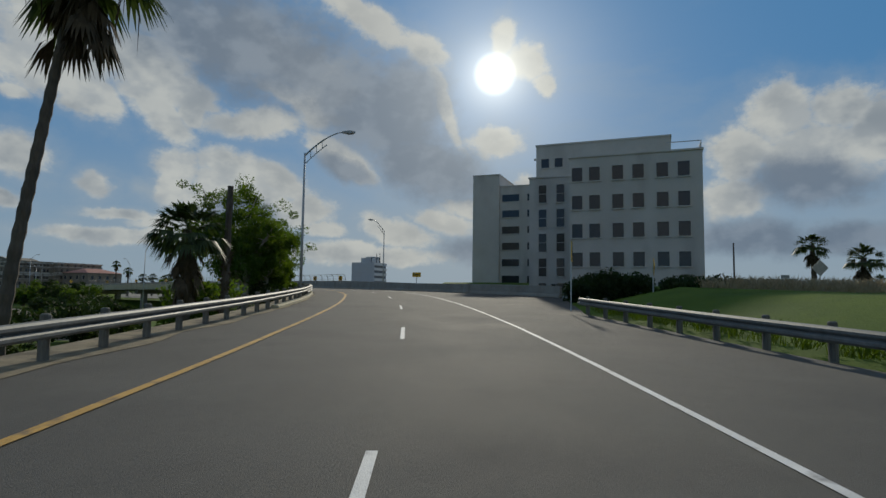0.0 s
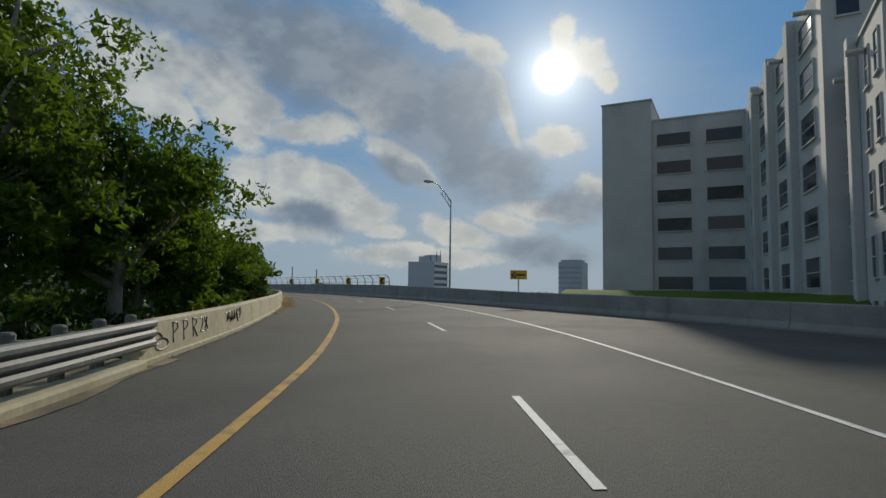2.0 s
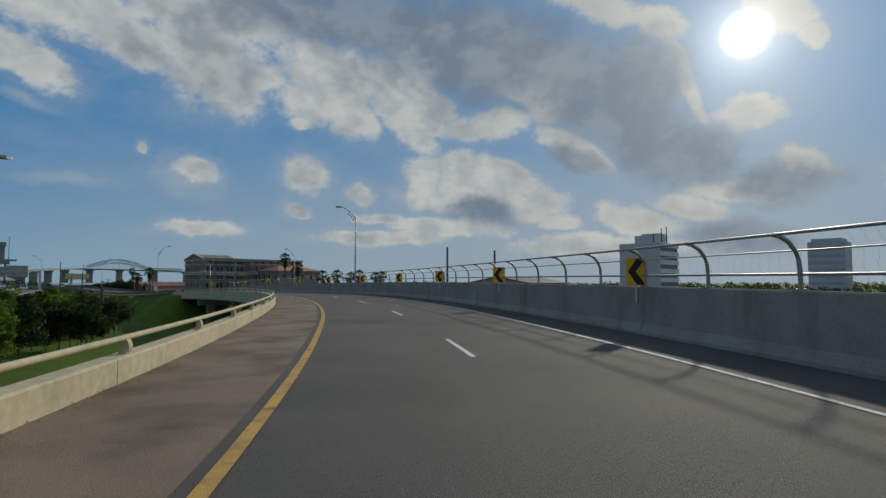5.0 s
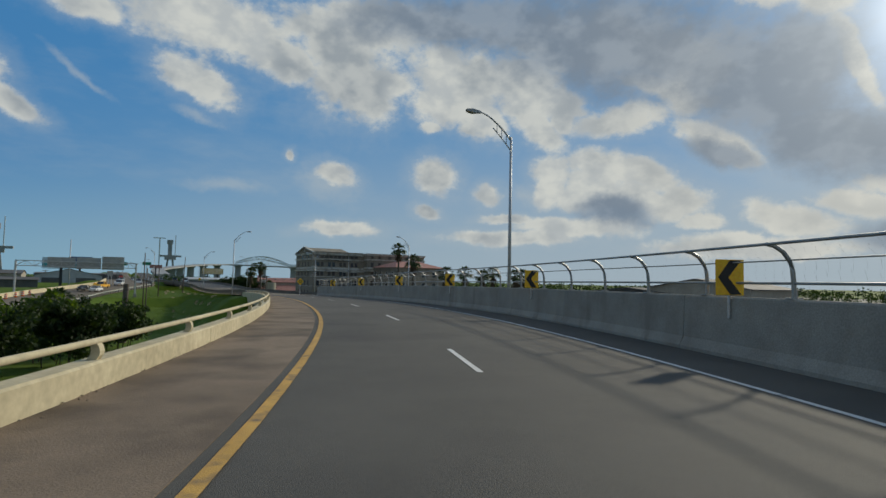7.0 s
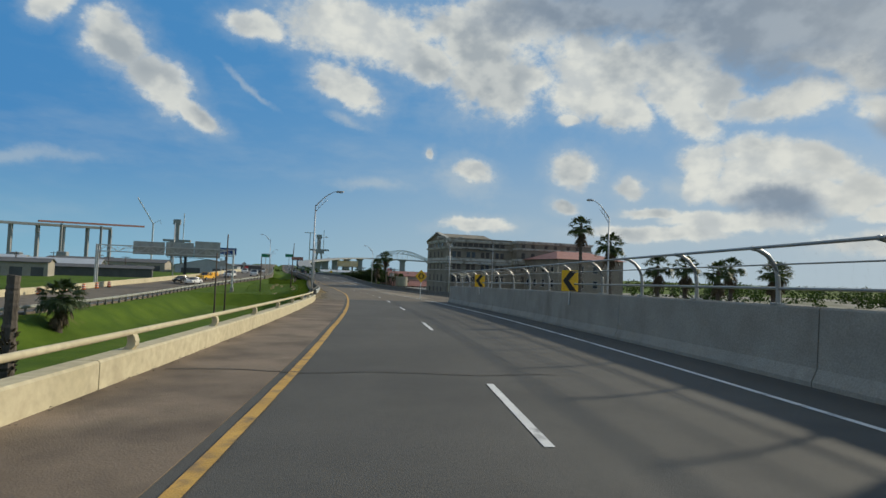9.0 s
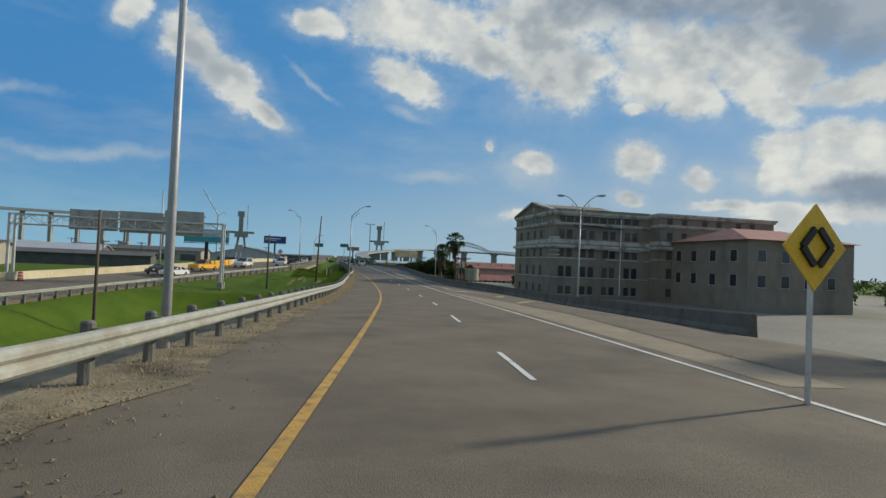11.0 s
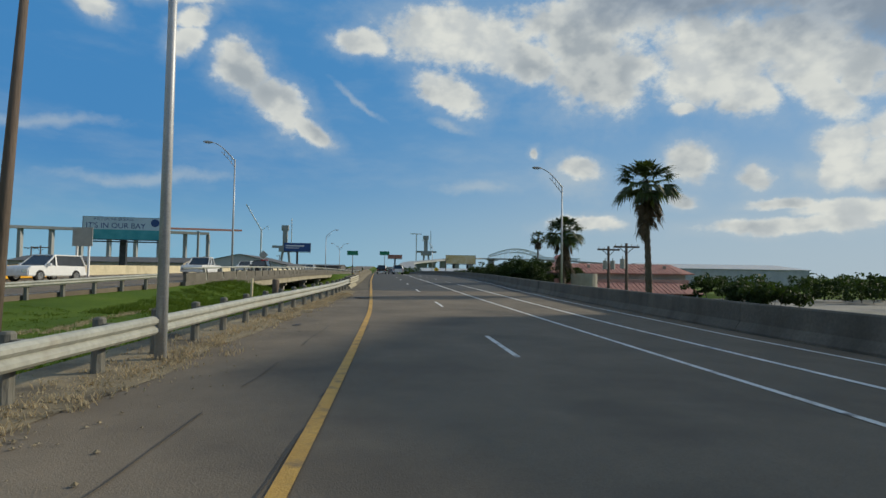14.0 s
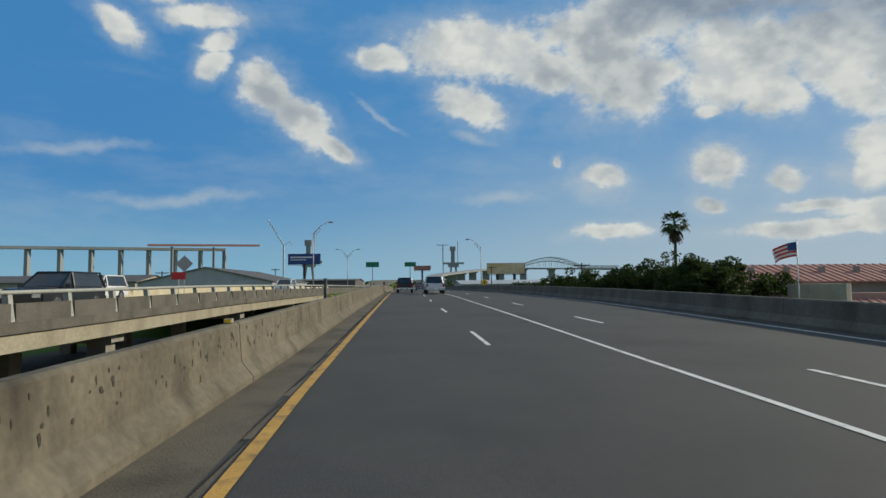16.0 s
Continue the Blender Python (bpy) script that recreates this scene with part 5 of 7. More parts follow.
    for q in ((0, 1, 5, 4), (1, 2, 5), (2, 3, 4, 5), (3, 0, 4), (3, 2, 1, 0)):
        bm.faces.new([v[i] for i in q])
    part("tile_roof", bm, TILE, b, "red tiled hipped roof")
    for x in (46, 49.5, 53, 56.5):
        for z in (4.2, 1.0):
            window(b, "y-", -60.01, x, z, 1.2, 1.5, cache, DARKGLASS, LIMESTONE)
    for y in (-57.5, -53.5, -49.5, -46):
        for z in (4.2, 1.0):
            window(b, "x-", 43.99, y, z, 1.2, 1.5, cache, DARKGLASS, LIMESTONE)
    return b


courthouse()


# ---- the far carriageway ----
def sweep(points, profile, material, name, parent=None, close=True):
    """A profile (to the right of the line, up) swept along a line of points."""
    P = np.array([tuple(p) for p in points])
    t = np.gradient(P[:, :2], axis=0)
    t /= np.linalg.norm(t, axis=1)[:, None]
    k = len(profile)
    v = [(p[0] + l * d[1], p[1] - l * d[0], p[2] + u) for p, d in zip(P, t) for l, u in profile]
    f = []
    for i in range(len(P) - 1):
        for j in range(k if close else k - 1):
            a, b = i * k + j, i * k + (j + 1) % k
            f.append((a, a + k, b + k, b))
    if close:
        f += [tuple(range(k)), tuple(range((len(P) - 1) * k, len(P) * k))[::-1]]
    return raw(name, v, f, material, parent)


opp = [p for p in OPPLINE]
tagged(sweep(opp, [(0, 0), (0, -0.7), (-15, -0.7), (-15, 0)], ASPHALT_OLD, "road"), "worn grey far carriageway of the highway", "road", kind="structure")
tagged(sweep(opp, [(-0.5, 0.012), (-0.62, 0.012)], WHITE_MARK, "white_edge_line", close=False), "white edge line of the far carriageway", "road marking", kind="structure")
far_side = [p for p in opp if -150 < p[1] < 320]
tagged(sweep(far_side, [(-14.6, -0.2), (-15.2, -0.2), (-15.05, 0.95), (-14.8, 0.95)], CREAM, "barrier"), "pale concrete barrier along the far carriageway", "barrier", kind="structure")
near = [p for p in opp if p[1] > -9 and p[1] < 330]
tagged(sweep(near, [(0.35, -0.34), (-0.02, -0.34), (-0.02, 0.02), (0.35, 0.02)], BARRIER_OLD, "deck_edge"), "grey concrete slab edge of the far bridge deck", "bridge deck", kind="structure")
tagged(sweep(near, [(0.22, -0.95), (-0.15, -0.95), (-0.15, -0.34), (0.22, -0.34)], BEAMCREAM, "edge_beam"), "pale cream concrete edge beam of the far bridge", "bridge deck", kind="structure")


def opp_parapet():
    thing = empty("bridge_parapet", pose(*near[0]), "grey concrete bridge parapet with a steel rail on slanted posts", "parapet", kind="structure")
    inv = thing.matrix_world.inverted()
    P = np.array([tuple(p) for p in near])
    d = np.r_[0, np.cumsum(np.hypot(*np.diff(P[:, :2], axis=0).T))]

    def at(u, l, z):
        x, y, h = (np.interp(u, d, P[:, i]) for i in range(3))
        x2, y2 = np.interp(u + 0.5, d, P[:, 0]), np.interp(u + 0.5, d, P[:, 1])
        t = Vector((x2 - x, y2 - y, 0)).normalized()
        return inv @ Vector((x + l * t.y, y - l * t.x, h + z))
    u = 0.2
    post = None
    while u < 260:
        e = u + 3.0
        v, f = [], []
        for w in (u, e - 0.22):
            v += [at(w, l, z) for l, z in ((0.28, 0.02), (0.02, 0.02), (0.06, 0.62), (0.26, 0.62))]
        f = [(0, 1, 2, 3), (7, 6, 5, 4), (0, 4, 5, 1), (1, 5, 6, 2), (2, 6, 7, 3), (3, 7, 4, 0)]
        raw("panel", v, f, BARRIER_OLD, thing)
        if post is None:
            bm = bmesh.new()
            beam(bm, (0.16, 0, 0.02), (0.02, 0, 0.98), 0.2, 0.2)
            ob = post = part("rail_post", bm, RAILPAINT, thing)
        else:
            ob = new("rail_post", post.data)
            ob.parent = thing
        p = at(e - 0.11, 0.0, 0.0)
        q = at(e + 0.4, 0.0, 0.0)
        ob.matrix_basis = pose(p.x, p.y, p.z, 0, 0, math.degrees(math.atan2(-(q.x - p.x), q.y - p.y)))
        u = e
    bm = bmesh.new()
    tube(bm, [at(w, 0.1, 0.98) for w in np.arange(0, 262, 4.0)], 0.075, 8)
    part("top_rail", bm, RAILPAINT, thing, smooth=True)


opp_parapet()
# flat dark brown sheet laid over the ground below the decks
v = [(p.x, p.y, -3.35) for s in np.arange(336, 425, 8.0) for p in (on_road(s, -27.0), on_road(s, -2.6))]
tagged(raw("soil", v, [(2 * k, 2 * k + 1, 2 * k + 3, 2 * k + 2) for k in range(len(v) // 2 - 1)], BARK), "dark flat ground sheet under the bridge decks", "soil", kind="structure")
for y in (8, 26, 44, 62, 80):
    x = float(np.interp(y, OPPLINE[:, 1], OPPLINE[:, 0]))
    bm = boxes(*[(x - 13 + 4 * k - 0.4, x - 13 + 4 * k + 0.4, y - 0.4, y + 0.4, -5, -0.4) for k in range(4)], (x - 14, x - 0.3, y - 0.55, y + 0.55, -0.9, -0.25))
    tagged(part("bridge_pier", bm, CONCRETE), "grey concrete column pier under the far deck", "pier", "bridge piers", "structure")
for s in (100, 122, 146, 170, 194):
    p = on_road(s, 1.8)
    bm = boxes((-5.0, 5.0, -0.6, 0.6, p.z - 2.0, p.z - 1.0), (-3.6, -2.4, -0.6, 0.6, -6, p.z - 2), (2.4, 3.6, -0.6, 0.6, -6, p.z - 2))
    o = part("bridge_pier", bm, CONCRETE)
    o.matrix_world = pose(p.x, p.y, 0, 0, 0, road_turn(s))
    tagged(o, "grey concrete pier under the ramp bridge", "pier", "bridge piers", "structure")


def line_guardrail(points, label, spacing=2.0, top=0.72):
    thing = empty("guardrail", pose(*points[0]), label, "guardrail")
    inv = thing.matrix_world.inverted()
    P = np.array([tuple(inv @ Vector(tuple(p))) for p in points])
    o = sweep([Vector(p) for p in P], [(0.32, top - 0.3), (0.4, top - 0.22), (0.34, top - 0.15), (0.4, top - 0.08), (0.32, top), (0.3, top), (0.3, top - 0.3)], RAILPAINT, "rail_beam", thing)
    d = np.r_[0, np.cumsum(np.hypot(*np.diff(P[:, :2], axis=0).T))]
    post = None
    for u in np.arange(0.5, d[-1], spacing):
        if post is None:
            ob = post = part("post", boxes((-0.09, 0.09, -0.1, 0.1, -0.5, top + 0.03), bevel=0.01), POSTWOOD, thing)
        else:
            ob = new("post", post.data)
            ob.parent = thing
        ob.matrix_basis = pose(np.interp(u, d, P[:, 0]) + 0.12, np.interp(u, d, P[:, 1]), np.interp(u, d, P[:, 2]))
    return thing


line_guardrail([p for p in opp if -160 < p[1] < -9], "weathered steel guardrail of the far carriageway on timber posts")


# ---- vegetation ----
def leaf_cloud(clumps, per, size, seed):
    """Verts and faces of many small bent leaves gathered round clump centres (x, y, z, radius)."""
    r = np.random.RandomState(seed)
    c = np.repeat(np.array(clumps, float), per, axis=0)
    n = len(c)
    d = r.normal(size=(n, 3))
    d /= np.linalg.norm(d, axis=1)[:, None]
    pos = c[:, :3] + d * (c[:, 3:4] * r.uniform(0.25, 1.0, (n, 1)) ** 0.6) * np.array([1, 1, 0.75])
    a = r.normal(size=(n, 3)) + d * 0.4
    a /= np.linalg.norm(a, axis=1)[:, None]
    b = np.cross(a, r.normal(size=(n, 3)))
    b /= np.linalg.norm(b, axis=1)[:, None] + 1e-6
    L = size * r.uniform(0.6, 1.4, (n, 1))
    v = np.stack([pos - a * L, pos + b * L * 0.45, pos + a * L, pos - b * L * 0.45 - np.cross(a, b) * L * 0.25], 1).reshape(-1, 3)
    f = np.arange(n * 4).reshape(-1, 4)
    return v.tolist(), f.tolist()


def tree(x, y, z, height, radius, label, seed, leaf=LEAF, per=85, clumps=80, lean=(0, 0), size=0.17, low=0.3, bark=BARK):
    rnd = random.Random(seed)
    thing = empty("tree", pose(x, y, z), label, "tree")
    bm = bmesh.new()
    top = Vector((lean[0], lean[1], height * 0.62))
    tube(bm, [(0, 0, -0.3), top * 0.35 + Vector((rnd.uniform(-.2, .2), rnd.uniform(-.2, .2), 0)), top * 0.7, top], [0.035 * height, 0.028 * height, 0.02 * height, 0.009 * height], 8)
    cl = []
    tips = []
    for k in range(11):
        a = k * 2.4 + rnd.uniform(-0.4, 0.4)
        h0 = rnd.uniform(low, 0.6)
        st = top * (h0 / 0.62)
        en = Vector((lean[0] * 1.1 + math.cos(a) * radius * rnd.uniform(0.5, 0.9), lean[1] * 1.1 + math.sin(a) * radius * rnd.uniform(0.5, 0.9), height * min(0.97, h0 + rnd.uniform(0.08, 0.4))))
        mid = (st + en) / 2 + Vector((0, 0, -0.04 * height + rnd.uniform(-0.3, 0.5)))
        tube(bm, [st, mid, en], [0.016 * height, 0.009 * height, 0.003 * height], 6)
        tips += [mid, en]
        for j in range(3):
            q = mid.lerp(en, rnd.uniform(0.2, 1.0)) + Vector((rnd.uniform(-1, 1), rnd.uniform(-1, 1), rnd.uniform(-0.3, 0.9))) * radius * 0.3
            tube(bm, [mid.lerp(en, 0.4), q], [0.005 * height, 0.002 * height], 5)
            tips.append(q)
    part("trunk", bm, bark, thing, smooth=True)
    for k in range(clumps):
        if k % 3 == 0:
            a, u = rnd.uniform(0, math.tau), rnd.uniform(-0.5, 1.0)
            rr = radius * math.sqrt(max(0, 1 - u * u * 0.9)) * rnd.uniform(0.55, 1.0)
            p = Vector((lean[0] + math.cos(a) * rr, lean[1] + math.sin(a) * rr, height * (0.62 + 0.34 * u)))
        else:
            p = rnd.choice(tips) + Vector((rnd.gauss(0, 0.22), rnd.gauss(0, 0.22), rnd.gauss(0, 0.16))) * radius
        cl.append((p.x, p.y, p.z, radius * rnd.uniform(0.13, 0.27)))
    v, f = leaf_cloud(cl, per, size, seed)
    raw("crown", v, f, leaf, thing)
    return thing


def bush(x, y, z, w, d, h, label, seed, leaf=LEAF_DARK, per=70, n=40, size=0.16, turn=0):
    rnd = random.Random(seed)
    thing = empty("bush", pose(x, y, z, 0, 0, turn), label, "bush")
    cl = []
    for k in range(n):
        px, py = rnd.uniform(-w / 2, w / 2), rnd.uniform(-d / 2, d / 2)
        top = h * (0.55 + 0.45 * (0.5 + 0.5 * noise.noise((px * 0.4 + seed, py * 0.4, 1)))) * rnd.uniform(0.3, 1.0)
        cl.append((px, py, max(0.2, top), rnd.uniform(0.35, 0.75) * min(1.4, h * 0.4)))
        if k % 12 == 0:
            part("stem", tube(bmesh.new(), [(px * 0.8, py * 0.8, -0.2), (px * 0.9, py * 0.9, top * 0.5), (px, py, top)], [0.05, 0.035, 0.012], 5), BARK, thing)
    v, f = leaf_cloud(cl, per, size, seed)
    raw("foliage", v, f, leaf, thing)
    return thing


def palm(x, y, z, height, crown, label, seed, lean=(0, 0), skirt=1.0, fronds=34, thick=0.2, ragged=False):
    """A fan palm: ringed trunk, skirt of dead leaves and a crown of fan fronds, each a fan of narrow blades."""
    rnd = random.Random(seed)
    thing = empty("palm_tree", pose(x, y, z), label, "palm tree")
    bm = bmesh.new()
    n = max(10, int(height * 4))
    pts, rad = [], []
    for k in range(n + 1):
        t = k / n
        pts.append((lean[0] * t ** 1.4 + 0.03 * math.sin(t * 7 + seed), lean[1] * t ** 1.4, -0.3 + (height + 0.3) * t))
        rad.append(thick * (1.25 - 0.45 * t) * (1.12 if k % 2 else 0.95) * (1.25 if k == 0 else 1))
    tube(bm, pts, rad, 9)
    part("trunk", bm, BARK, thing)
    head = Vector((lean[0], lean[1], height))
    V, F = [], []

    def fan(base, way, length, blades, droop, out_v, out_f, spread=1.15):
        way = way.normalized()
        side = way.cross(Vector((0, 0, 1)))
        side = side.normalized() if side.length > 0.05 else Vector((1, 0, 0))
        hub = base + way * length * 0.55 - Vector((0, 0, droop * 0.12 * length))
        o = len(out_v)
        w = 0.02
        out_v += [base + side * w, base - side * w, hub - side * w, hub + side * w]
        out_f.append((o, o + 1, o + 2, o + 3))
        for j in range(blades):
            a = (j / (blades - 1) - 0.5) * 2 * spread
            d = (way * math.cos(a) + side * math.sin(a)).normalized()
            ln = length * (0.62 - 0.12 * abs(a)) * rnd.uniform(0.85, 1.1)
            m1 = hub + d * ln * 0.55 - Vector((0, 0, droop * 0.05 * ln))
            e = hub + d * ln - Vector((0, 0, droop * (0.28 + 0.25 * abs(a)) * ln)) + Vector((rnd.uniform(-1, 1), rnd.uniform(-1, 1), 0)) * 0.04 * ln
            up = d.cross(side if abs(d.dot(side)) < 0.9 else way).normalized()
            wv = (d.cross(Vector((0, 0, 1)))).normalized() * 0.042 * length if abs(d.z) < 0.98 else side * 0.04
            o = len(out_v)
            out_v += [hub, m1 + wv, e, m1 - wv]
            out_f.append((o, o + 1, o + 2, o + 3))

    for k in range(fronds):
        a = k * 2.399 + rnd.uniform(-0.25, 0.25)
        el = 1.35 - 1.75 * (k / fronds) + rnd.uniform(-0.12, 0.12)
        way = Vector((math.cos(a) * math.cos(el), math.sin(a) * math.cos(el), math.sin(el)))
        fan(head + Vector((0, 0, 0.15 * rnd.random())), way, crown * rnd.uniform(0.85, 1.1) * (0.85 if el > 0.9 else 1), 15, 0.8 + (0.9 if el < 0.2 else 0.2), V, F)
    raw("crown", V, F, FROND, thing)
    if skirt:
        V2, F2 = [], []
        for k in range(int(30 * skirt) + 10):
            a = k * 2.399
            el = -0.75 - 0.7 * rnd.random()
            drop = rnd.random() * crown * 0.9 * skirt
            way = Vector((math.cos(a) * math.cos(el), math.sin(a) * math.cos(el), math.sin(el)))
            fan(head - Vector((0, 0, drop)), way, crown * rnd.uniform(0.5, 0.8), 9, 1.6, V2, F2, 0.7)
        if ragged:
            for k in range(14):
                a = rnd.uniform(0, math.tau)
                p = head + Vector((math.cos(a), math.sin(a), 0)) * crown * rnd.uniform(0.5, 0.85) - Vector((0, 0, 0.5 * crown))
                o = len(V2)
                q = p - Vector((rnd.uniform(-.15, .15), rnd.uniform(-.15, .15), crown * rnd.uniform(0.4, 0.7)))
                V2 += [p + Vector((0.025, 0, 0)), p - Vector((0.025, 0, 0)), q]
                F2.append((o, o + 1, o + 2))
        raw("dead_skirt", V2, F2, DRYFROND, thing)
    return thing


def tufts(name, places, h, material, label, seed, blades=9):
    """Dry or green blades of grass gathered in tufts."""
    r = random.Random(seed)
    v, f = [], []
    for p in places:
        k = r.uniform(0.5, 1.3) * h
        for _ in range(blades):
            a = r.uniform(0, math.tau)
            b = p + Vector((r.gauss(0, 0.1), r.gauss(0, 0.1), -0.02))
            t = b + Vector((math.cos(a) * k * r.uniform(0.15, 0.7), math.sin(a) * k * r.uniform(0.15, 0.7), k * r.uniform(0.5, 1.0)))
            w = Vector((-math.sin(a), math.cos(a), 0)) * 0.012
            m = b.lerp(t, 0.55) + Vector((0, 0, 0.12 * k))
            o = len(v)
            v += [b - w, b + w, m + w * 0.8, t, m - w * 0.8]
            f.append((o, o + 1, o + 2, o + 3, o + 4))
    ob = raw(name, v, f, material)
    return tagged(ob, label, "grass", kind="stuff")


# trees and palms at the start of the ramp
def ground_at(x, y):
    return ground_height(x, y)


for s, l, top, rad, seed, lf in ((46, -8.9, 7.6, 2.9, 4, LEAF), (52.5, -7.6, 7.5, 3.0, 5, LEAF), (50.5, -10.5, 10.0, 3.6, 10, LEAF), (56.5, -8.2, 6.6, 2.8, 11, LEAF),
                                 (61, -7.2, 4.9, 2.3, 6, LEAF), (67, -7.0, 4.5, 2.3, 7, LEAF), (75, -6.8, 4.6, 2.2, 8, LEAF), (82, -6.9, 4.7, 2.1, 9, LEAF)):
    p = on_road(s, l)
    g = ground_at(p.x, p.y) - 0.2
    tree(p.x, p.y, g, top - g, rad, "leafy green roadside tree with a ragged crown", seed, lf, clumps=int(120 + rad * 30), size=0.105, low=0.3, bark=BARK_PALE)
for s, l, w, h, seed in ((50, -7.6, 6, 1.5, 22), (58, -6.2, 6, 2.0, 23), (67, -6.0, 6, 2.6, 24), (76, -5.8, 6, 2.4, 25), (84, -5.6, 5, 2.3, 26), (33, -9.5, 5, 2.2, 27)):
    p = on_road(s, l)
    g = min(ground_at(p.x, p.y), p.z - 0.4)
    bush(p.x, p.y, g, w, 2.4, h + p.z - g - 0.6, "dense dark green roadside bush behind the barrier", seed, LEAF if seed % 2 else LEAF_DARK, turn=road_turn(s) + 90, n=46, size=0.14)
for x, y, w, top, seed in ((-27, -141, 5, 0.9, 31), (-30, -136.5, 5, 1.3, 32), (-33, -146, 6, 2.0, 33), (-30.5, -150, 5, 1.6, 34), (-36, -155, 7, 2.6, 35), (-40, -163, 7, 3.0, 36), (-36.5, -166, 6, 2.2, 37), (-44, -173, 7, 3.0, 38), (-47, -183, 6, 2.4, 39)):
    g = ground_at(x, y)
    bush(x, y, g, w, 4.5, top - g, "large dark green bush below the ramp parapet", seed, LEAF_DARK if seed % 3 else LEAF, n=80, size=0.2)
palm(-113.15, -272.1, -1.6, 11.5, 1.95, "tall thin palm tree with a shaggy dead skirt", 41, (0.98, -0.7), 0.8, 34, 0.13, True)
palm(-101.0, -265.3, -2.4, 6.4, 1.85, "short bushy fan palm with a dead skirt", 42, (0, 0), 1.3, 44, 0.24)
palm(-53.5, -302.0, -1.0, 7.6, 1.7, "dark fan palm with a rough trunk", 43, (0.1, 0.2), 0.5, 34, 0.26)
palm(-64.0, -303.1, -1.0, 5.6, 1.6, "dark fan palm with a rough trunk", 44, (0, -0.2), 0.5, 34, 0.26)
palm(-67.0, -308.0, -1.0, 8.3, 1.7, "dark fan palm with a rough trunk", 45, (0, 0), 0.5, 34, 0.24)
palm(-60.5, -305.5, -1.0, 3.6, 0.9, "small young fan palm", 46, (0, 0), 0.3, 24, 0.14)
# palms of the middle stretch and the end
palm(-33.9, -99.8, ground_at(-33.9, -99.8), 3.7, 2.3, "short bushy fan palm on the grass median", 47, (0.1, 0), 0.7, 52, 0.26)
palm(21.3, -105.4, -2.2, 11.6, 1.6, "tall fan palm behind the ramp wall", 48, (0, 0), 0.8, 34, 0.2)
palm(21.4, -111.3, -2.2, 9.2, 1.7, "fan palm behind the ramp wall", 49, (0, 0), 0.8, 38, 0.22)
for x, y, h, sd in ((32.0, -106.0, 7.2, 50), (37.8, -104.2, 7.4, 51), (41.0, -106.5, 6.8, 52), (45.5, -104.0, 7.6, 53), (48.5, -108.0, 7.0, 54), (53.0, -105.0, 7.3, 55)):
    palm(x, y, -2.2, h, 1.9, "fan palm in a row behind the ramp wall", sd, (0, 0), 1.0, 34, 0.26)
palm(16.9, -15.2, -2.4, 9.5, 1.95, "fan palm with hanging dead fronds beside the barrier", 56, (-0.4, -0.5), 1.1, 46, 0.19, True)
palm(18.0, 5.3, -2.4, 7.9, 2.15, "fan palm with a thick shaggy dead skirt", 57, (0.3, 0.2), 1.5, 52, 0.28, True)
palm(33.4, 66.0, -2.4, 11.3, 1.9, "slender fan palm above dark bushes", 58, (0, 0), 0.6, 34, 0.18)
for x, y, h, sd in ((96, 40, 5.8, 59), (104, 46, 6.2, 60), (112, 30, 6, 61)):
    palm(x, y, -2.4, h, 1.8, "distant green fan palm beyond the buildings", sd, (0, 0), 0.8, 30, 0.24)
for x, y, w, d, h, sd in ((31, 62, 9, 6, 5.2, 71), (27, 74, 8, 6, 4.8, 72), (36, 52, 6, 8, 4.9, 73), (25, 88, 8, 10, 4.6, 74), (22, 104, 8, 12, 4.0, 75), (46, 20, 9, 8, 3.4, 76), (58, 14, 10, 9, 3.6, 77), (72, 20, 12, 10, 3.6, 78), (38, 2, 6, 5, 2.6, 79)):
    bush(x, y, -2.4, w, d, h + 0.6, "dense dark green bushes beside the highway", sd, LEAF_DARK, 60, 70, 0.2)
for x, y, w, d, h, sd in ((25.5, 47, 5, 7, 6.4, 172), (28, 52, 7, 8, 7.2, 173), (28, 61, 7, 8, 7.0, 174), (26, 71, 7, 9, 6.4, 175), (24, 82, 6, 9, 5.6, 176)):
    bush(x, y, -2.4, w, d, h, "tall dense dark bushes in front of the red-roofed building", sd, LEAF_DARK, 110, 120, 0.16)
for x, y, w, d, h, sd in ((-80.6, -282.6, 4, 3.5, 2.5, 81), (-83.4, -284.6, 4.5, 3.5, 2.7, 82), (-85.6, -288.8, 4.5, 3.5, 2.5, 83)):
    bush(x, y, 0.1, w, d, h, "dense dark shrub against the pale building", sd, LEAF_DARK, 90, 90, 0.12)
for x, y, w, d, h, sd in ((-6, 20, 3, 9, 2.2, 85), (-7, 36, 3, 9, 2.0, 86), (-8.5, -12, 2.2, 2.4, 1.2, 87), (-13, -18, 2.5, 3, 1.0, 88)):
    bush(x, y, -2.6, w, d, h, "green weeds and scrub in the gap between decks", sd, LEAF, 60, 30, 0.14)
rnd = random.Random(11)
tufts("verge_grass", [on_road(s := rnd.uniform(214, 320), LEFT_AT(s) + rnd.gauss(-0.25, 0.35)) for _ in range(1000)], 0.1, WEED, "dry grass tufts and litter along the rail", 12)
tufts("verge_grass", [on_road(s := rnd.uniform(216, 320), LEFT_AT(s) - rnd.uniform(0.8, 3.2), -0.15) for _ in range(1600)], 0.18, BLADE, "green grass blades behind the rail", 13)
tufts("weeds", [on_road(s := rnd.uniform(58, 87), LEFT_AT(s) + abs(rnd.gauss(0.1, 0.15))) for _ in range(160)], 0.16, WEED, "dry weeds growing at the foot of the barrier", 14)
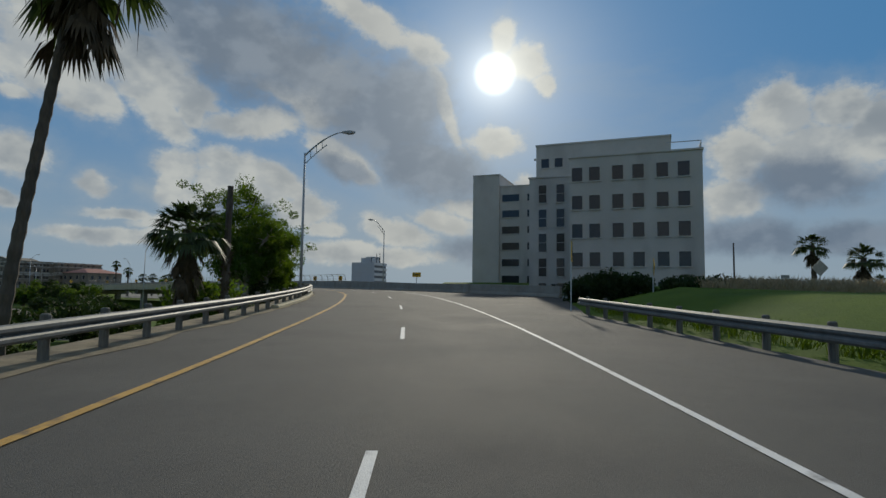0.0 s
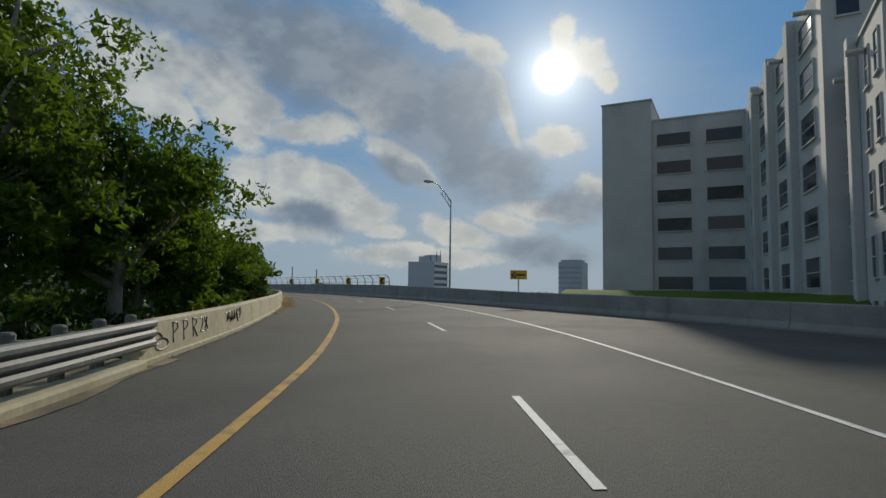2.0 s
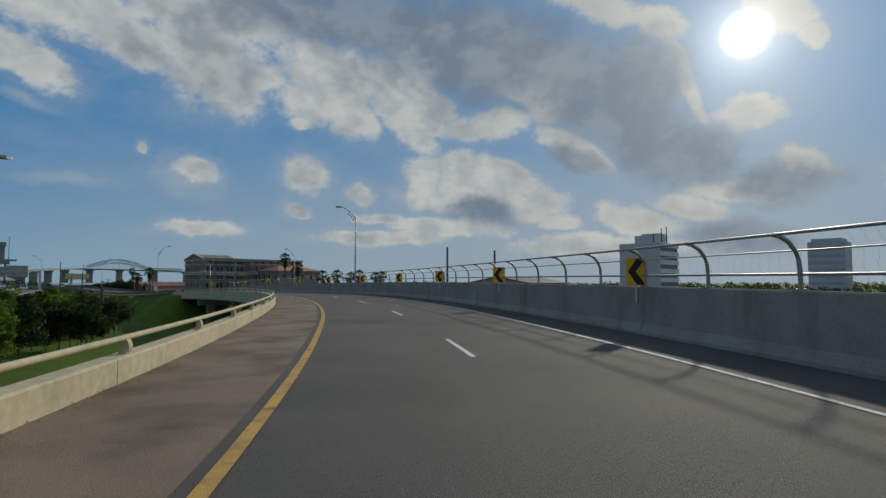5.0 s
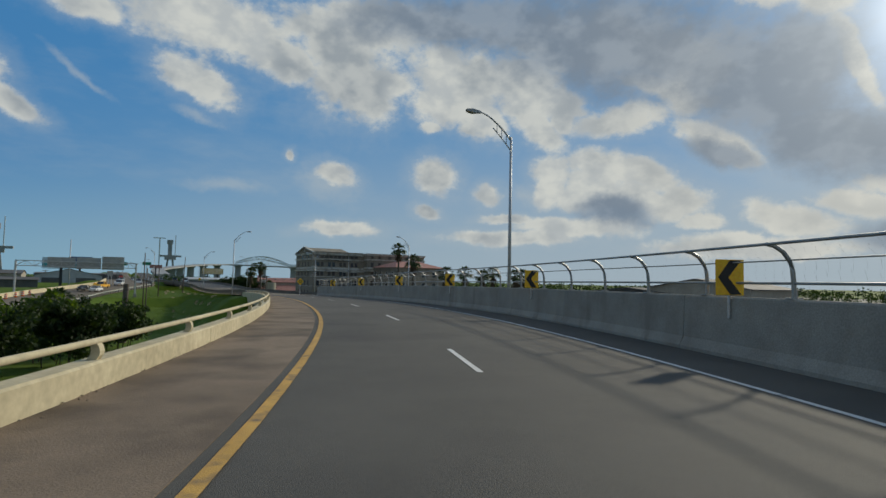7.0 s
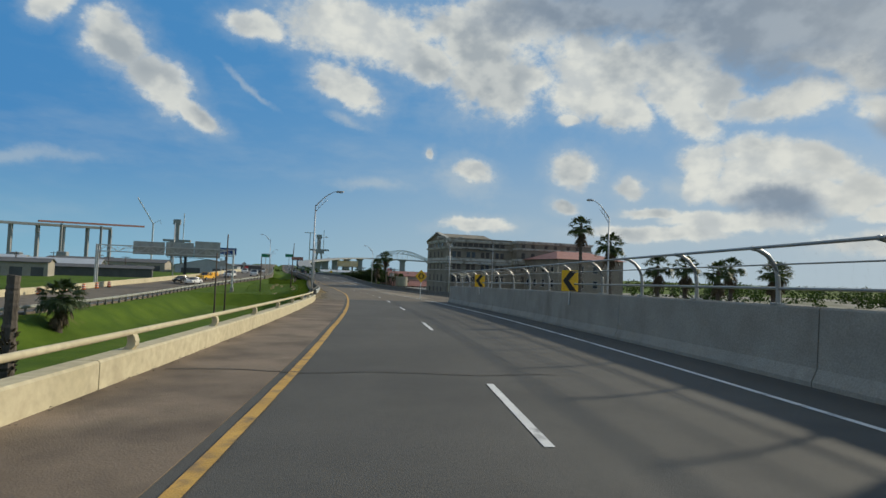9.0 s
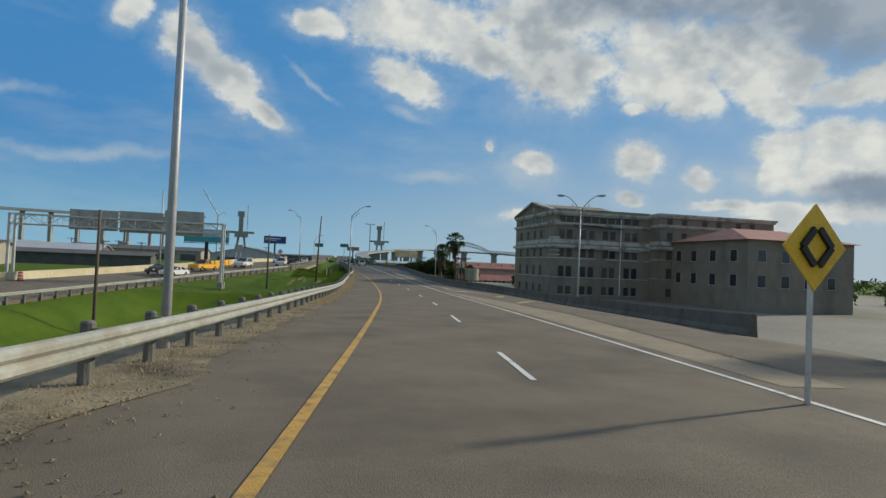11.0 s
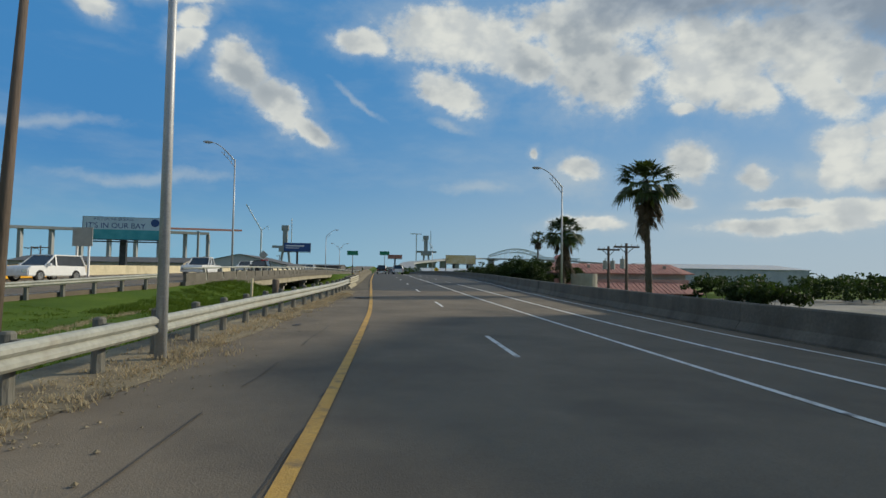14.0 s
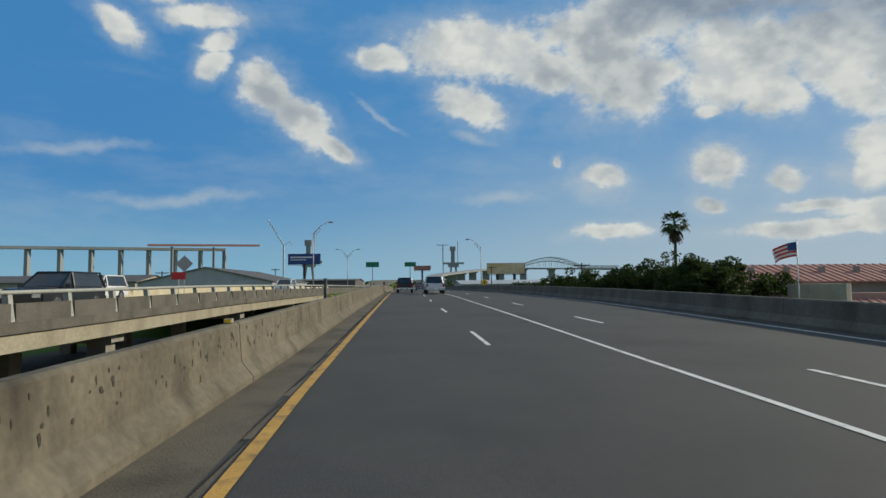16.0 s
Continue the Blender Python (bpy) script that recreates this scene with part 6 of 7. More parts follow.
tufts("weeds", [on_road(s := rnd.gauss(*rnd.choice(((66.4, 0.35), (70.0, 0.5), (73.8, 1.1), (74.2, 1.3)))), LEFT_AT(s) + abs(rnd.gauss(0.15, 0.22))) for _ in range(70)], 0.36, WEED, "tall pale dry weeds at the foot of the barrier", 24)
tufts("weeds", [Vector((x := rnd.uniform(-92, -60), y := rnd.uniform(-302, -289), ground_at(x, y))) for _ in range(1500)], 0.7, WEED, "tall pale weeds on the grass bank", 15)
tufts("weeds", [on_road(s := rnd.uniform(-30, 24), RIGHT_AT(s) + rnd.uniform(0.6, 6), 0.1) for _ in range(1500)], 0.4, BLADE, "green grass behind the rail", 16)


tufts("rough_grass", [Vector((x := rnd.uniform(-13.5, -3.6), y := rnd.uniform(-24, 3), ground_at(x, y))) for _ in range(4600)], 0.24, BLADE, "rough tall green grass between the carriageways", 17, 8)
tufts("rough_grass", [Vector((*(p := on_road(s := rnd.uniform(216, 312), LEFT_AT(s) - rnd.uniform(1.0, 14.0)))[:2], ground_at(p.x, p.y))) for _ in range(9000)], 0.09, BLADE, "short green grass on the highway bank", 18, 9)
streaks = []
for k in range(26):
    s0, l0, n = rnd.uniform(226, 306), rnd.uniform(-13.0, -4.0), rnd.uniform(3, 10)
    for j in range(int(n * 16)):
        u = rnd.uniform(0, n)
        p = on_road(s0 + u, l0 + 0.04 * u + rnd.gauss(0, 0.13))
        streaks.append(Vector((p.x, p.y, ground_at(p.x, p.y) + 0.03)))
tufts("mown_hay", streaks, 0.12, WEED, "pale dry streaks of mown grass on the bank", 33, 7)
tufts("dry_grass", [on_road(s := rnd.uniform(240, 318), LEFT_AT(s) + abs(rnd.gauss(0.0, 0.35))) for _ in range(1100)], 0.13, WEED, "pale dry grass clumps at the rail posts", 19, 10)
for x, y, w, top, sd in ((-92, -247, 6, 0.2, 181), (-87, -241, 6, 0.0, 182), (-82, -233, 7, 0.2, 183), (-95, -240, 7, 0.0, 184), (-76, -222, 7, 0.3, 185), (-103, -252, 6, -0.4, 186), (-70, -212, 7, 0.2, 187)):
    g = ground_at(x, y)
    bush(x, y, g, w, 5, max(1.2, top - g), "dark scrub on low ground beside the ramp", sd, LEAF_DARK, 60, 70, 0.2)


def gravel(places, size, material, label, seed):
    """Loose angular stones scattered on the ground."""
    r = random.Random(seed)
    v, f = [], []
    for p in places:
        k, a = size * r.uniform(0.4, 1.5), r.uniform(0, math.tau)
        o = len(v)
        for j in range(4):
            v.append(p + Vector((math.cos(a + j * 1.57) * k * r.uniform(0.6, 1.2), math.sin(a + j * 1.57) * k * r.uniform(0.6, 1.2), 0.004)))
        v.append(p + Vector((r.uniform(-0.3, 0.3) * k, r.uniform(-0.3, 0.3) * k, k * r.uniform(0.5, 0.9))))
        f += [(o, o + 1, o + 4), (o + 1, o + 2, o + 4), (o + 2, o + 3, o + 4), (o + 3, o, o + 4)]
    return tagged(raw("gravel", v, f, material), label, "gravel", kind="stuff")


gravel([on_road(s := rnd.uniform(214, 322), LEFT_AT(s) + abs(rnd.gauss(0.2, 0.7)), 0.012) for _ in range(5000)], 0.022, DIRT, "loose gravel and grit on the shoulder", 41)
gravel([on_road(s := rnd.uniform(45, 88), LEFT_AT(s) + abs(rnd.gauss(0.05, 0.14)), 0.012) for _ in range(900)], 0.02, BARK, "dark leaf litter at the foot of the barrier", 42)
gravel([on_road(s := rnd.uniform(90, 211), LEFT_AT(s) + abs(rnd.gauss(0.02, 0.1)), 0.022) for _ in range(1500)], 0.016, BARK, "dark dirt along the foot of the parapet", 43)
gravel([on_road(s := rnd.uniform(224, 266), GORE_EDGE(s) + rnd.gauss(0.0, 0.16), 0.014) for _ in range(420)], 0.022, DIRT, "broken asphalt crumbs along the gore edge", 44)
rock = tagged(gravel([on_road(165.0, LEFT_AT(165) + 0.12, 0.0)], 0.13, POSTWOOD, "brown rock lying beside the parapet", 45), "brown rock lying beside the parapet", "rock")
rock["kind"] = ""


# ---- poles, gantry, billboards ----
def bare_pole(x, y, z, top, label, r=0.13, lean=(0, 0), taper=0.7, material=POLEWOOD):
    thing = empty("wooden_pole", pose(x, y, z), label, "pole")
    bm = bmesh.new()
    h = top - z
    tube(bm, [(0, 0, -0.4), (lean[0] * 0.5, lean[1] * 0.5, h * 0.5), (lean[0], lean[1], h)], [r, r * (1 + taper) / 2, r * taper], 9)
    part("shaft", bm, material, thing, smooth=True)
    return thing


def dead_palm(x, y, z, top, r, lean, label, seed):
    thing = empty("dead_palm_trunk", pose(x, y, z), label, "dead palm")
    rd = random.Random(seed)
    h = top - z
    n = int(h * 7)
    bm = bmesh.new()
    tube(bm, [(lean[0] * k / n + rd.gauss(0, 0.006), lean[1] * k / n + rd.gauss(0, 0.006), h * k / n - 0.3) for k in range(n + 1)], [r * (1.15 - 0.35 * k / n) * rd.uniform(0.92, 1.1) for k in range(n + 1)], 9)
    part("trunk", bm, BARK, thing)
    v, f = [], []
    for k in range(170):
        u, a = rd.uniform(0.05, 0.62), rd.uniform(0, math.tau)
        c = Vector((lean[0] * u, lean[1] * u, h * u - 0.3))
        o = Vector((math.cos(a), math.sin(a), 0))
        t = Vector((-o.y, o.x, 0)) * 0.05
        q, i = c + o * r * 0.9, len(v)
        e = c + o * (r + rd.uniform(0.07, 0.2)) + Vector((0, 0, rd.uniform(0.08, 0.28)))
        v += [q - t, q + t, e + t * 0.5, e - t * 0.5, q + Vector((0, 0, 0.14))]
        f += [(i, i + 1, i + 2, i + 3), (i + 4, i + 3, i + 2), (i + 1, i + 4, i + 2), (i + 4, i, i + 3)]
    raw("leaf_bases", v, f, DRYFROND, thing)
    return thing


dead_palm(-99.25, -266.1, -2.4, 6.8, 0.19, (0.28, 0.1), "dead palm trunk with shaggy old leaf bases", 7)
bare_pole(-62.2, -293.5, -1.0, 6.2, "dark bare pole behind the grass bank", 0.1)
bare_pole(-72.0, -293.0, -0.6, 2.4, "short dark post behind the grass bank", 0.05)
bare_pole(-13.75, -199.0, -3.5, 6.2, "dark bare pole behind the fence", 0.13)
bare_pole(-11.75, -203.00, -3.5, 5.8, "dark bare pole behind the fence", 0.13)
dead_palm(-26.2, -132.8, -4.4, 2.5, 0.33, (0.1, 0), "thick dead palm trunk without its crown", 9)
bare_pole(-20.5, -69.7, -5.0, 8.0, "bare timber pole on the grass median", 0.13)
bare_pole(-20.9, -84.0, -5.2, 4.6, "bare timber pole on the grass median", 0.12)
bare_pole(-15.4, -42.0, -2.0, 5.2, "bare timber pole on the grass median", 0.13)
bare_pole(-9.1, -36.8, -1.8, 8.5, "leaning weathered timber pole beside the rail", 0.16, (0.4, 0.1), 0.45)
bare_pole(-7.0, -14.5, -1.0, 0.4, "cut timber stump in the grass", 0.22, (0, 0), 0.95)
bare_pole(-35.6, -17.6, -1.5, 12.8, "tall pale metal pole behind the far barrier", 0.16, (0, 0), 0.7, LAMPMETAL)
bare_pole(-4.3, 31.5, -0.5, 1.9, "dark steel marker post between the decks", 0.1, (0, 0), 1.0, DARKMETAL)
bare_pole(-7.6, -18.5, -1.2, 0.5, "pale timber marker post in the grass", 0.08, (0.04, 0), 0.9, CREAM)


def gantry():
    thing = empty("sign_gantry", pose(-20.8, -44.6, -1.4), "grey steel truss sign gantry over the far carriageway", "gantry")
    H, far = 7.6, -24.0
    for y in (-0.65, 0.65):
        for x in (0.0, far):
            part("leg", boxes((x - 0.14, x + 0.14, y - 0.14, y + 0.14, -0.6, H), bevel=0.02), STEEL, thing)
            part("footing", boxes((x - 0.3, x + 0.3, y - 0.3, y + 0.3, -0.8, 0.1), bevel=0.03), CONCRETE, thing)
        for z in (H - 0.1, H - 1.3):
            part("chord", boxes((far, 0.2, y - 0.08, y + 0.08, z - 0.08, z + 0.08)), STEEL, thing)
        bm = bmesh.new()
        n = 14
        for k in range(n):
            a, b = far * k / n, far * (k + 1) / n
            beam(bm, (a, y, H - 0.1 if k % 2 else H - 1.3), (b, y, H - 1.3 if k % 2 else H - 0.1), 0.07, 0.07)
            beam(bm, (b, y, H - 0.1), (b, y, H - 1.3), 0.05, 0.05)
        part("truss_web", bm, STEEL, thing)["kind"] = "stuff"
    bm = bmesh.new()
    for k in range(5):
        z = 1.0 + k * 1.2
        beam(bm, (0, -0.6, z), (0, 0.6, z + 1.2) if k % 2 else (0, 0.6, z - 0.6), 0.06, 0.06)
    for k in range(14):
        beam(bm, (far * k / 14, -0.65, H - 0.1), (far * (k + 1) / 14, 0.65, H - 0.1), 0.05, 0.05)
    part("bracing", bm, STEEL, thing)["kind"] = "stuff"
    for x0, x1, z0, z1 in ((-7.3, -2.6, 5.8, 9.0), (-12.5, -7.5, 5.9, 8.6), (-18.2, -12.7, 6.0, 8.5)):
        p = part("sign_panel", boxes((x0, x1, 0.72, 0.8, z0, z1)), SIGN_BACK, thing, "grey back of a sign panel")
        for k in range(3):
            xx = x0 + (x1 - x0) * (k + 0.5) / 3
            q = part("stiffener", boxes((xx - 0.09, xx + 0.09, 0.66, 0.72, z0, z1)), SIGN_BACK, p)
    return thing


gantry()


def billboard(x0, x1, y, z0, z1, ground_z, label, faces, turn=0, posts=1):
    thing = empty("billboard", pose((x0 + x1) / 2, y, ground_z, 0, 0, turn), label, "billboard")
    w, a, b = x1 - x0, z0 - ground_z, z1 - ground_z
    part("panel", boxes((-w / 2, w / 2, 0, 0.5, a, b), bevel=0.03), DARKMETAL, thing)
    for nm, m, u0, u1, v0, v1 in faces:
        part(nm, boxes((-w / 2 + w * u0, -w / 2 + w * u1, -0.02, 0.0, a + (b - a) * v0, a + (b - a) * v1)), m, thing)
    for k in range(posts):
        xx = (k - (posts - 1) / 2) * w / max(1, posts) * 0.9
        part("column", boxes((xx - 0.45, xx + 0.45, 0.2, 1.0, -0.5, a)), DARKMETAL, thing)
    part("catwalk", boxes((-w / 2, w / 2, -0.9, 0.4, a - 0.35, a - 0.2)), DARKMETAL, thing)
    return thing


bb = billboard(-46.0, -34.6, 42.2, 5.4, 9.0, -2.4, "billboard with pale blue sky and teal water over dark letters", [("poster_sky", PALEBLUE, 0.01, 0.99, 0.45, 0.98), ("poster_water", TEAL, 0.01, 0.99, 0.03, 0.45)], 6)
face = Matrix.Rotation(radians(90), 4, "X")
text("IT'S IN OUR BAY", 1.15, SIGN_BLUE, bb, Matrix.Translation((-1.0, -0.03, 10.0)) @ face)
text("IF IT'S ON THE GROUND...", 0.5, SIGN_BLUE, bb, Matrix.Translation((-1.2, -0.03, 11.0)) @ face)
bm = bmesh.new()
bmesh.ops.create_cone(bm, cap_ends=True, segments=20, radius1=0.62, radius2=0.62, depth=0.03, matrix=Matrix.Translation((4.6, -0.03, 10.6)) @ face)
part("emblem", bm, SIGN_BLUE, bb, "round blue emblem")
bb2 = billboard(-45.0, -32.4, 222.7, 10.2, 14.4, -2.4, "dark blue billboard with white lines of writing", [("poster", SIGN_BLUE, 0.01, 0.99, 0.02, 0.98)], 0)
part("writing_bar", boxes((-5.4, 3.2, -0.06, -0.02, 15.1, 15.7), (-5.4, 0.8, -0.06, -0.02, 14.2, 14.55)), SIGN_WHITE, bb2)
POSTER = mat("tan_poster", (0.5, 0.35, 0.12), (0.7, 0.6, 0.42), 0.25, 0.6, 0.0)
billboard(28.9, 42.0, 190.0, 5.0, 8.8, -2.4, "billboard with a tan and yellow poster", [("poster", POSTER, 0.01, 0.99, 0.02, 0.98)], -8, 2)
billboard(6.0, 15.0, 300.0, 9.5, 12.0, -2.4, "distant rusty red billboard", [("poster", TILE, 0.01, 0.99, 0.02, 0.98)], 0, 1)


def small_sign(x, y, z0, zc, shape, w, h, material, label, turn=0, border=None):
    thing = empty("road_sign", pose(x, y, z0, 0, 0, turn), label, "road sign")
    bm = bmesh.new()
    tube(bm, [(0, 0.05, -0.3), (0, 0.05, zc - z0 + h * 0.4)], 0.04, 7)
    part("post", bm, STEEL, thing)
    c = zc - z0
    bm = bmesh.new()
    box(bm, -w / 2, w / 2, -0.012, 0.012, -h / 2, h / 2, Matrix.Translation((0, 0, c)) @ Matrix.Rotation(radians(45 if shape == "diamond" else 0), 4, "Y"))
    part("panel", bm, material, thing)
    return thing, c


t1, c1z = small_sign(-0.9, -114.1, 0.3, 2.7, "diamond", 0.85, 0.85, SIGN_YELLOW, "yellow diamond warning sign with black double arrows", 8)
bm = bmesh.new()
for k in (-1, 1):
    beam(bm, (0.05 * k, -0.03, c1z - 0.25), (0.28 * k, -0.03, c1z), 0.06, 0.09)
    beam(bm, (0.05 * k, -0.03, c1z + 0.25), (0.28 * k, -0.03, c1z), 0.06, 0.09)
part("arrow_mark", bm, SIGN_BLACK, t1)
t2, c2z = small_sign(*on_road(67.0, 10.37)[:2], 2.1, 3.2, "rect", 1.05, 0.56, SIGN_YELLOW, "yellow rectangular road sign with a dark arrow", -58)
bm = boxes((-0.2, 0.42, -0.03, -0.012, c2z - 0.05, c2z + 0.05))
beam(bm, (-0.44, -0.021, c2z), (-0.2, -0.021, c2z + 0.17), 0.018, 0.09)
beam(bm, (-0.44, -0.021, c2z), (-0.2, -0.021, c2z - 0.17), 0.018, 0.09)
part("arrow_mark", bm, BOARDED, t2, "dark painted arrow")
small_sign(-86.5, -286.6, 0.4, 2.8, "diamond", 0.75, 0.75, SIGN_YELLOW, "yellow diamond warning sign beside dark shrubs", 5)
t3, c3z = small_sign(16.5, 112, -0.5, 1.9, "diamond", 1.1, 1.1, SIGN_YELLOW, "yellow diamond warning sign with a black mark", 0)
part("mark", boxes((-0.1, 0.1, -0.03, -0.012, c3z - 0.3, c3z + 0.3)), SIGN_BLACK, t3)
t4, c4z = small_sign(-77.6, -295.0, -0.5, 2.2, "rect", 1.3, 0.3, SIGN_BACK, "dark cross-shaped cluster of street signs", -75)
part("panel", boxes((-0.35, 0.2, -0.05, -0.02, c4z + 0.18, c4z + 0.42), (-0.25, 0.25, -0.05, -0.02, c4z - 0.5, c4z - 0.2)), SIGN_BACK, t4)
small_sign(-66.5, -299.5, -0.6, 3.6, "diamond", 1.0, 1.0, SIGN_BACK, "dark diamond road sign seen from the back", -70)
small_sign(-22.0, 58.0, 0.4, 3.9, "diamond", 1.2, 1.2, SIGN_BACK, "grey diamond road sign on the far carriageway", 0)
small_sign(-21.0, 54.0, 0.4, 2.6, "rect", 1.3, 0.7, SIGN_RED, "red construction sign on the far carriageway", 0)
for x, y, z in ((-14, 260, 11.5), (4, 300, 13.0)):
    g = empty("overhead_sign", pose(x, y, 0), "distant green overhead highway sign", "road sign")
    part("panel", boxes((-3, 3, 0, 0.2, z - 1.4, z + 1.0)), SIGN_GREEN, g)
    part("post", boxes((-0.2, 0.2, 0.2, 0.5, -3, z)), STEEL, g)
lad = empty("sign_support", pose(-25.6, 0.5, -0.2), "white two-legged sign support behind the far rail", "sign support")
part("leg", boxes((-0.55, -0.4, 0, 0.15, 0, 4.4)), SIGN_WHITE, lad)
part("leg", boxes((0.4, 0.55, 0, 0.15, 0, 4.4)), SIGN_WHITE, lad)
part("panel", boxes((-0.8, 0.8, -0.08, -0.02, 3.0, 4.6)), SIGN_BACK, lad)


def utility_pole(x, y, z, top, label, turn=0, cans=2, arms=1):
    thing = empty("utility_pole", pose(x, y, z, 0, 0, turn), label, "utility pole")
    h = top - z
    bm = bmesh.new()
    tube(bm, [(0, 0, -0.5), (0, 0, h)], [0.17, 0.12], 9)
    part("shaft", bm, POLEWOOD, thing, smooth=True)
    for k in range(arms):
        part("cross_arm", boxes((-1.25, 1.25, -0.12, 0.0, h - 0.45 - 0.9 * k, h - 0.28 - 0.9 * k)), POLEWOOD, thing)
        bm = bmesh.new()
        beam(bm, (-0.75, -0.06, h - 0.4 - 0.9 * k), (0, -0.06, h - 1.0 - 0.9 * k), 0.05, 0.05)
        beam(bm, (0.75, -0.06, h - 0.4 - 0.9 * k), (0, -0.06, h - 1.0 - 0.9 * k), 0.05, 0.05)
        part("brace", bm, DARKMETAL, thing)
        for xx in (-1.1, -0.5, 0.5, 1.1):
            bm = bmesh.new()
            tube(bm, [(xx, -0.06, h - 0.3 - 0.9 * k), (xx, -0.06, h - 0.1 - 0.9 * k)], [0.05, 0.03], 6)
            part("insulator", bm, SIGN_BACK, thing)
    for k in range(cans):
        bm = bmesh.new()
        xx = (-0.42, 0.42)[k % 2]
        tube(bm, [(xx, -0.1, h - 2.4), (xx, -0.1, h - 1.5)], 0.24, 10)
        tube(bm, [(xx, -0.1, h - 1.5), (xx, -0.1, h - 1.25)], 0.05, 6)
        part("transformer", bm, SIGN_BACK, thing, "grey transformer can")
    return thing


utility_pole(22.55, 0.2, -2.4, 4.0, "dark timber utility pole with a crossarm and one transformer", 0, 1)
utility_pole(22.9, 5.1, -2.4, 3.95, "dark timber utility pole with two transformers", 6, 2)
utility_pole(29.5, 55.0, -2.4, 3.6, "dark timber utility pole near the bushes", 0, 0)
utility_pole(27.5, 84.0, -2.4, 4.6, "dark timber utility pole with two transformers", 0, 2)
utility_pole(24.0, 150.0, -2.4, 6.4, "distant dark timber utility pole", 0, 0)
for x, y, t in ((-62, 60, 5), (-75, 80, 5.5), (-95, 95, 6), (-58, 20, 4.5), (-70, -10, 4.5), (-50, 120, 5), (-38, 170, 7)):
    utility_pole(x, y, -2.4, t, "distant dark timber utility pole beyond the highway", 20, 0)

# flag on its pole
fl = empty("flagpole", pose(31.0, 41.7, -2.4), "white flagpole with a striped flag blowing", "flagpole")
bm = bmesh.new()
tube(bm, [(0, 0, -0.2), (0, 0, 7.1)], [0.06, 0.04], 8)
part("pole", bm, SIGN_WHITE, fl, smooth=True)
flag = None
for k in range(7):
    v, f = [], []
    for i in range(13):
        u = i / 12
        for e in (0, 1):
            z = 6.9 - 0.16 * (k + e) - 0.55 * u * u
            v.append((-1.9 * u, 0.16 * math.sin(u * 8 + 0.4 * k) * u + 0.02, z))
    f = [(2 * i, 2 * i + 1, 2 * i + 3, 2 * i + 2) for i in range(12)]
    ob = raw("stripe", v, f, SIGN_RED if k % 2 == 0 else SIGN_WHITE, fl)
v, f = [], []
for i in range(6):
    u = i / 12
    for e in (0, 1):
        v.append((-1.9 * u, 0.16 * math.sin(u * 8 + 0.8) * u - 0.01, 6.92 - 0.62 * e - 0.55 * u * u))
raw("canton", v, [(2 * i, 2 * i + 1, 2 * i + 3, 2 * i + 2) for i in range(5)], SIGN_BLUE, fl)


# ---- buildings of the far end and beyond the highway ----
def gable_shed(name, label, x0, x1, y0, y1, z0, eave, ridge, wall, roof, ridge_along="y", turn=0, doors=0):
    b = empty(name, pose(x0, y0, z0, 0, 0, turn), label, "building")
    w, d, e, r = x1 - x0, y1 - y0, eave - z0, ridge - z0
    bm = boxes((0, w, 0, d, 0, e))
    if ridge_along == "y":
        gab = [((0, yy, e), (w, yy, e), (w / 2, yy, r)) for yy in (0, d)]
    else:
        gab = [((xx, 0, e), (xx, d, e), (xx, d / 2, r)) for xx in (0, w)]
    for g in gab:
        bm.faces.new([bm.verts.new(q) for q in g])
    part("wall", bm, wall, b)
    o = 0.4
    for k in (0, 1):
        bm = bmesh.new()
        if ridge_along == "y":
            q = [(-o if k == 0 else w + o, -o, e - 0.1), (w / 2, -o, r), (w / 2, d + o, r), (-o if k == 0 else w + o, d + o, e - 0.1)]
        else:
            q = [(-o, -o if k == 0 else d + o, e - 0.1), (-o, d / 2, r), (w + o, d / 2, r), (w + o, -o if k == 0 else d + o, e - 0.1)]
        a = [bm.verts.new(p) for p in q]
        c = [bm.verts.new(Vector(p) + Vector((0, 0, 0.16))) for p in q]
        bm.faces.new(a)
        bm.faces.new(c[::-1])
        for i in range(4):
            bm.faces.new((a[i], a[(i + 1) % 4], c[(i + 1) % 4], c[i]))
        part("roof", bm, roof, b)
    for k in range(doors):
        xx = w * (k + 0.5) / doors
        part("door", boxes((xx - w / doors * 0.3, xx + w / doors * 0.3, -0.06, 0.0, 0, e * 0.75)), DARKWALL, b)
    return b


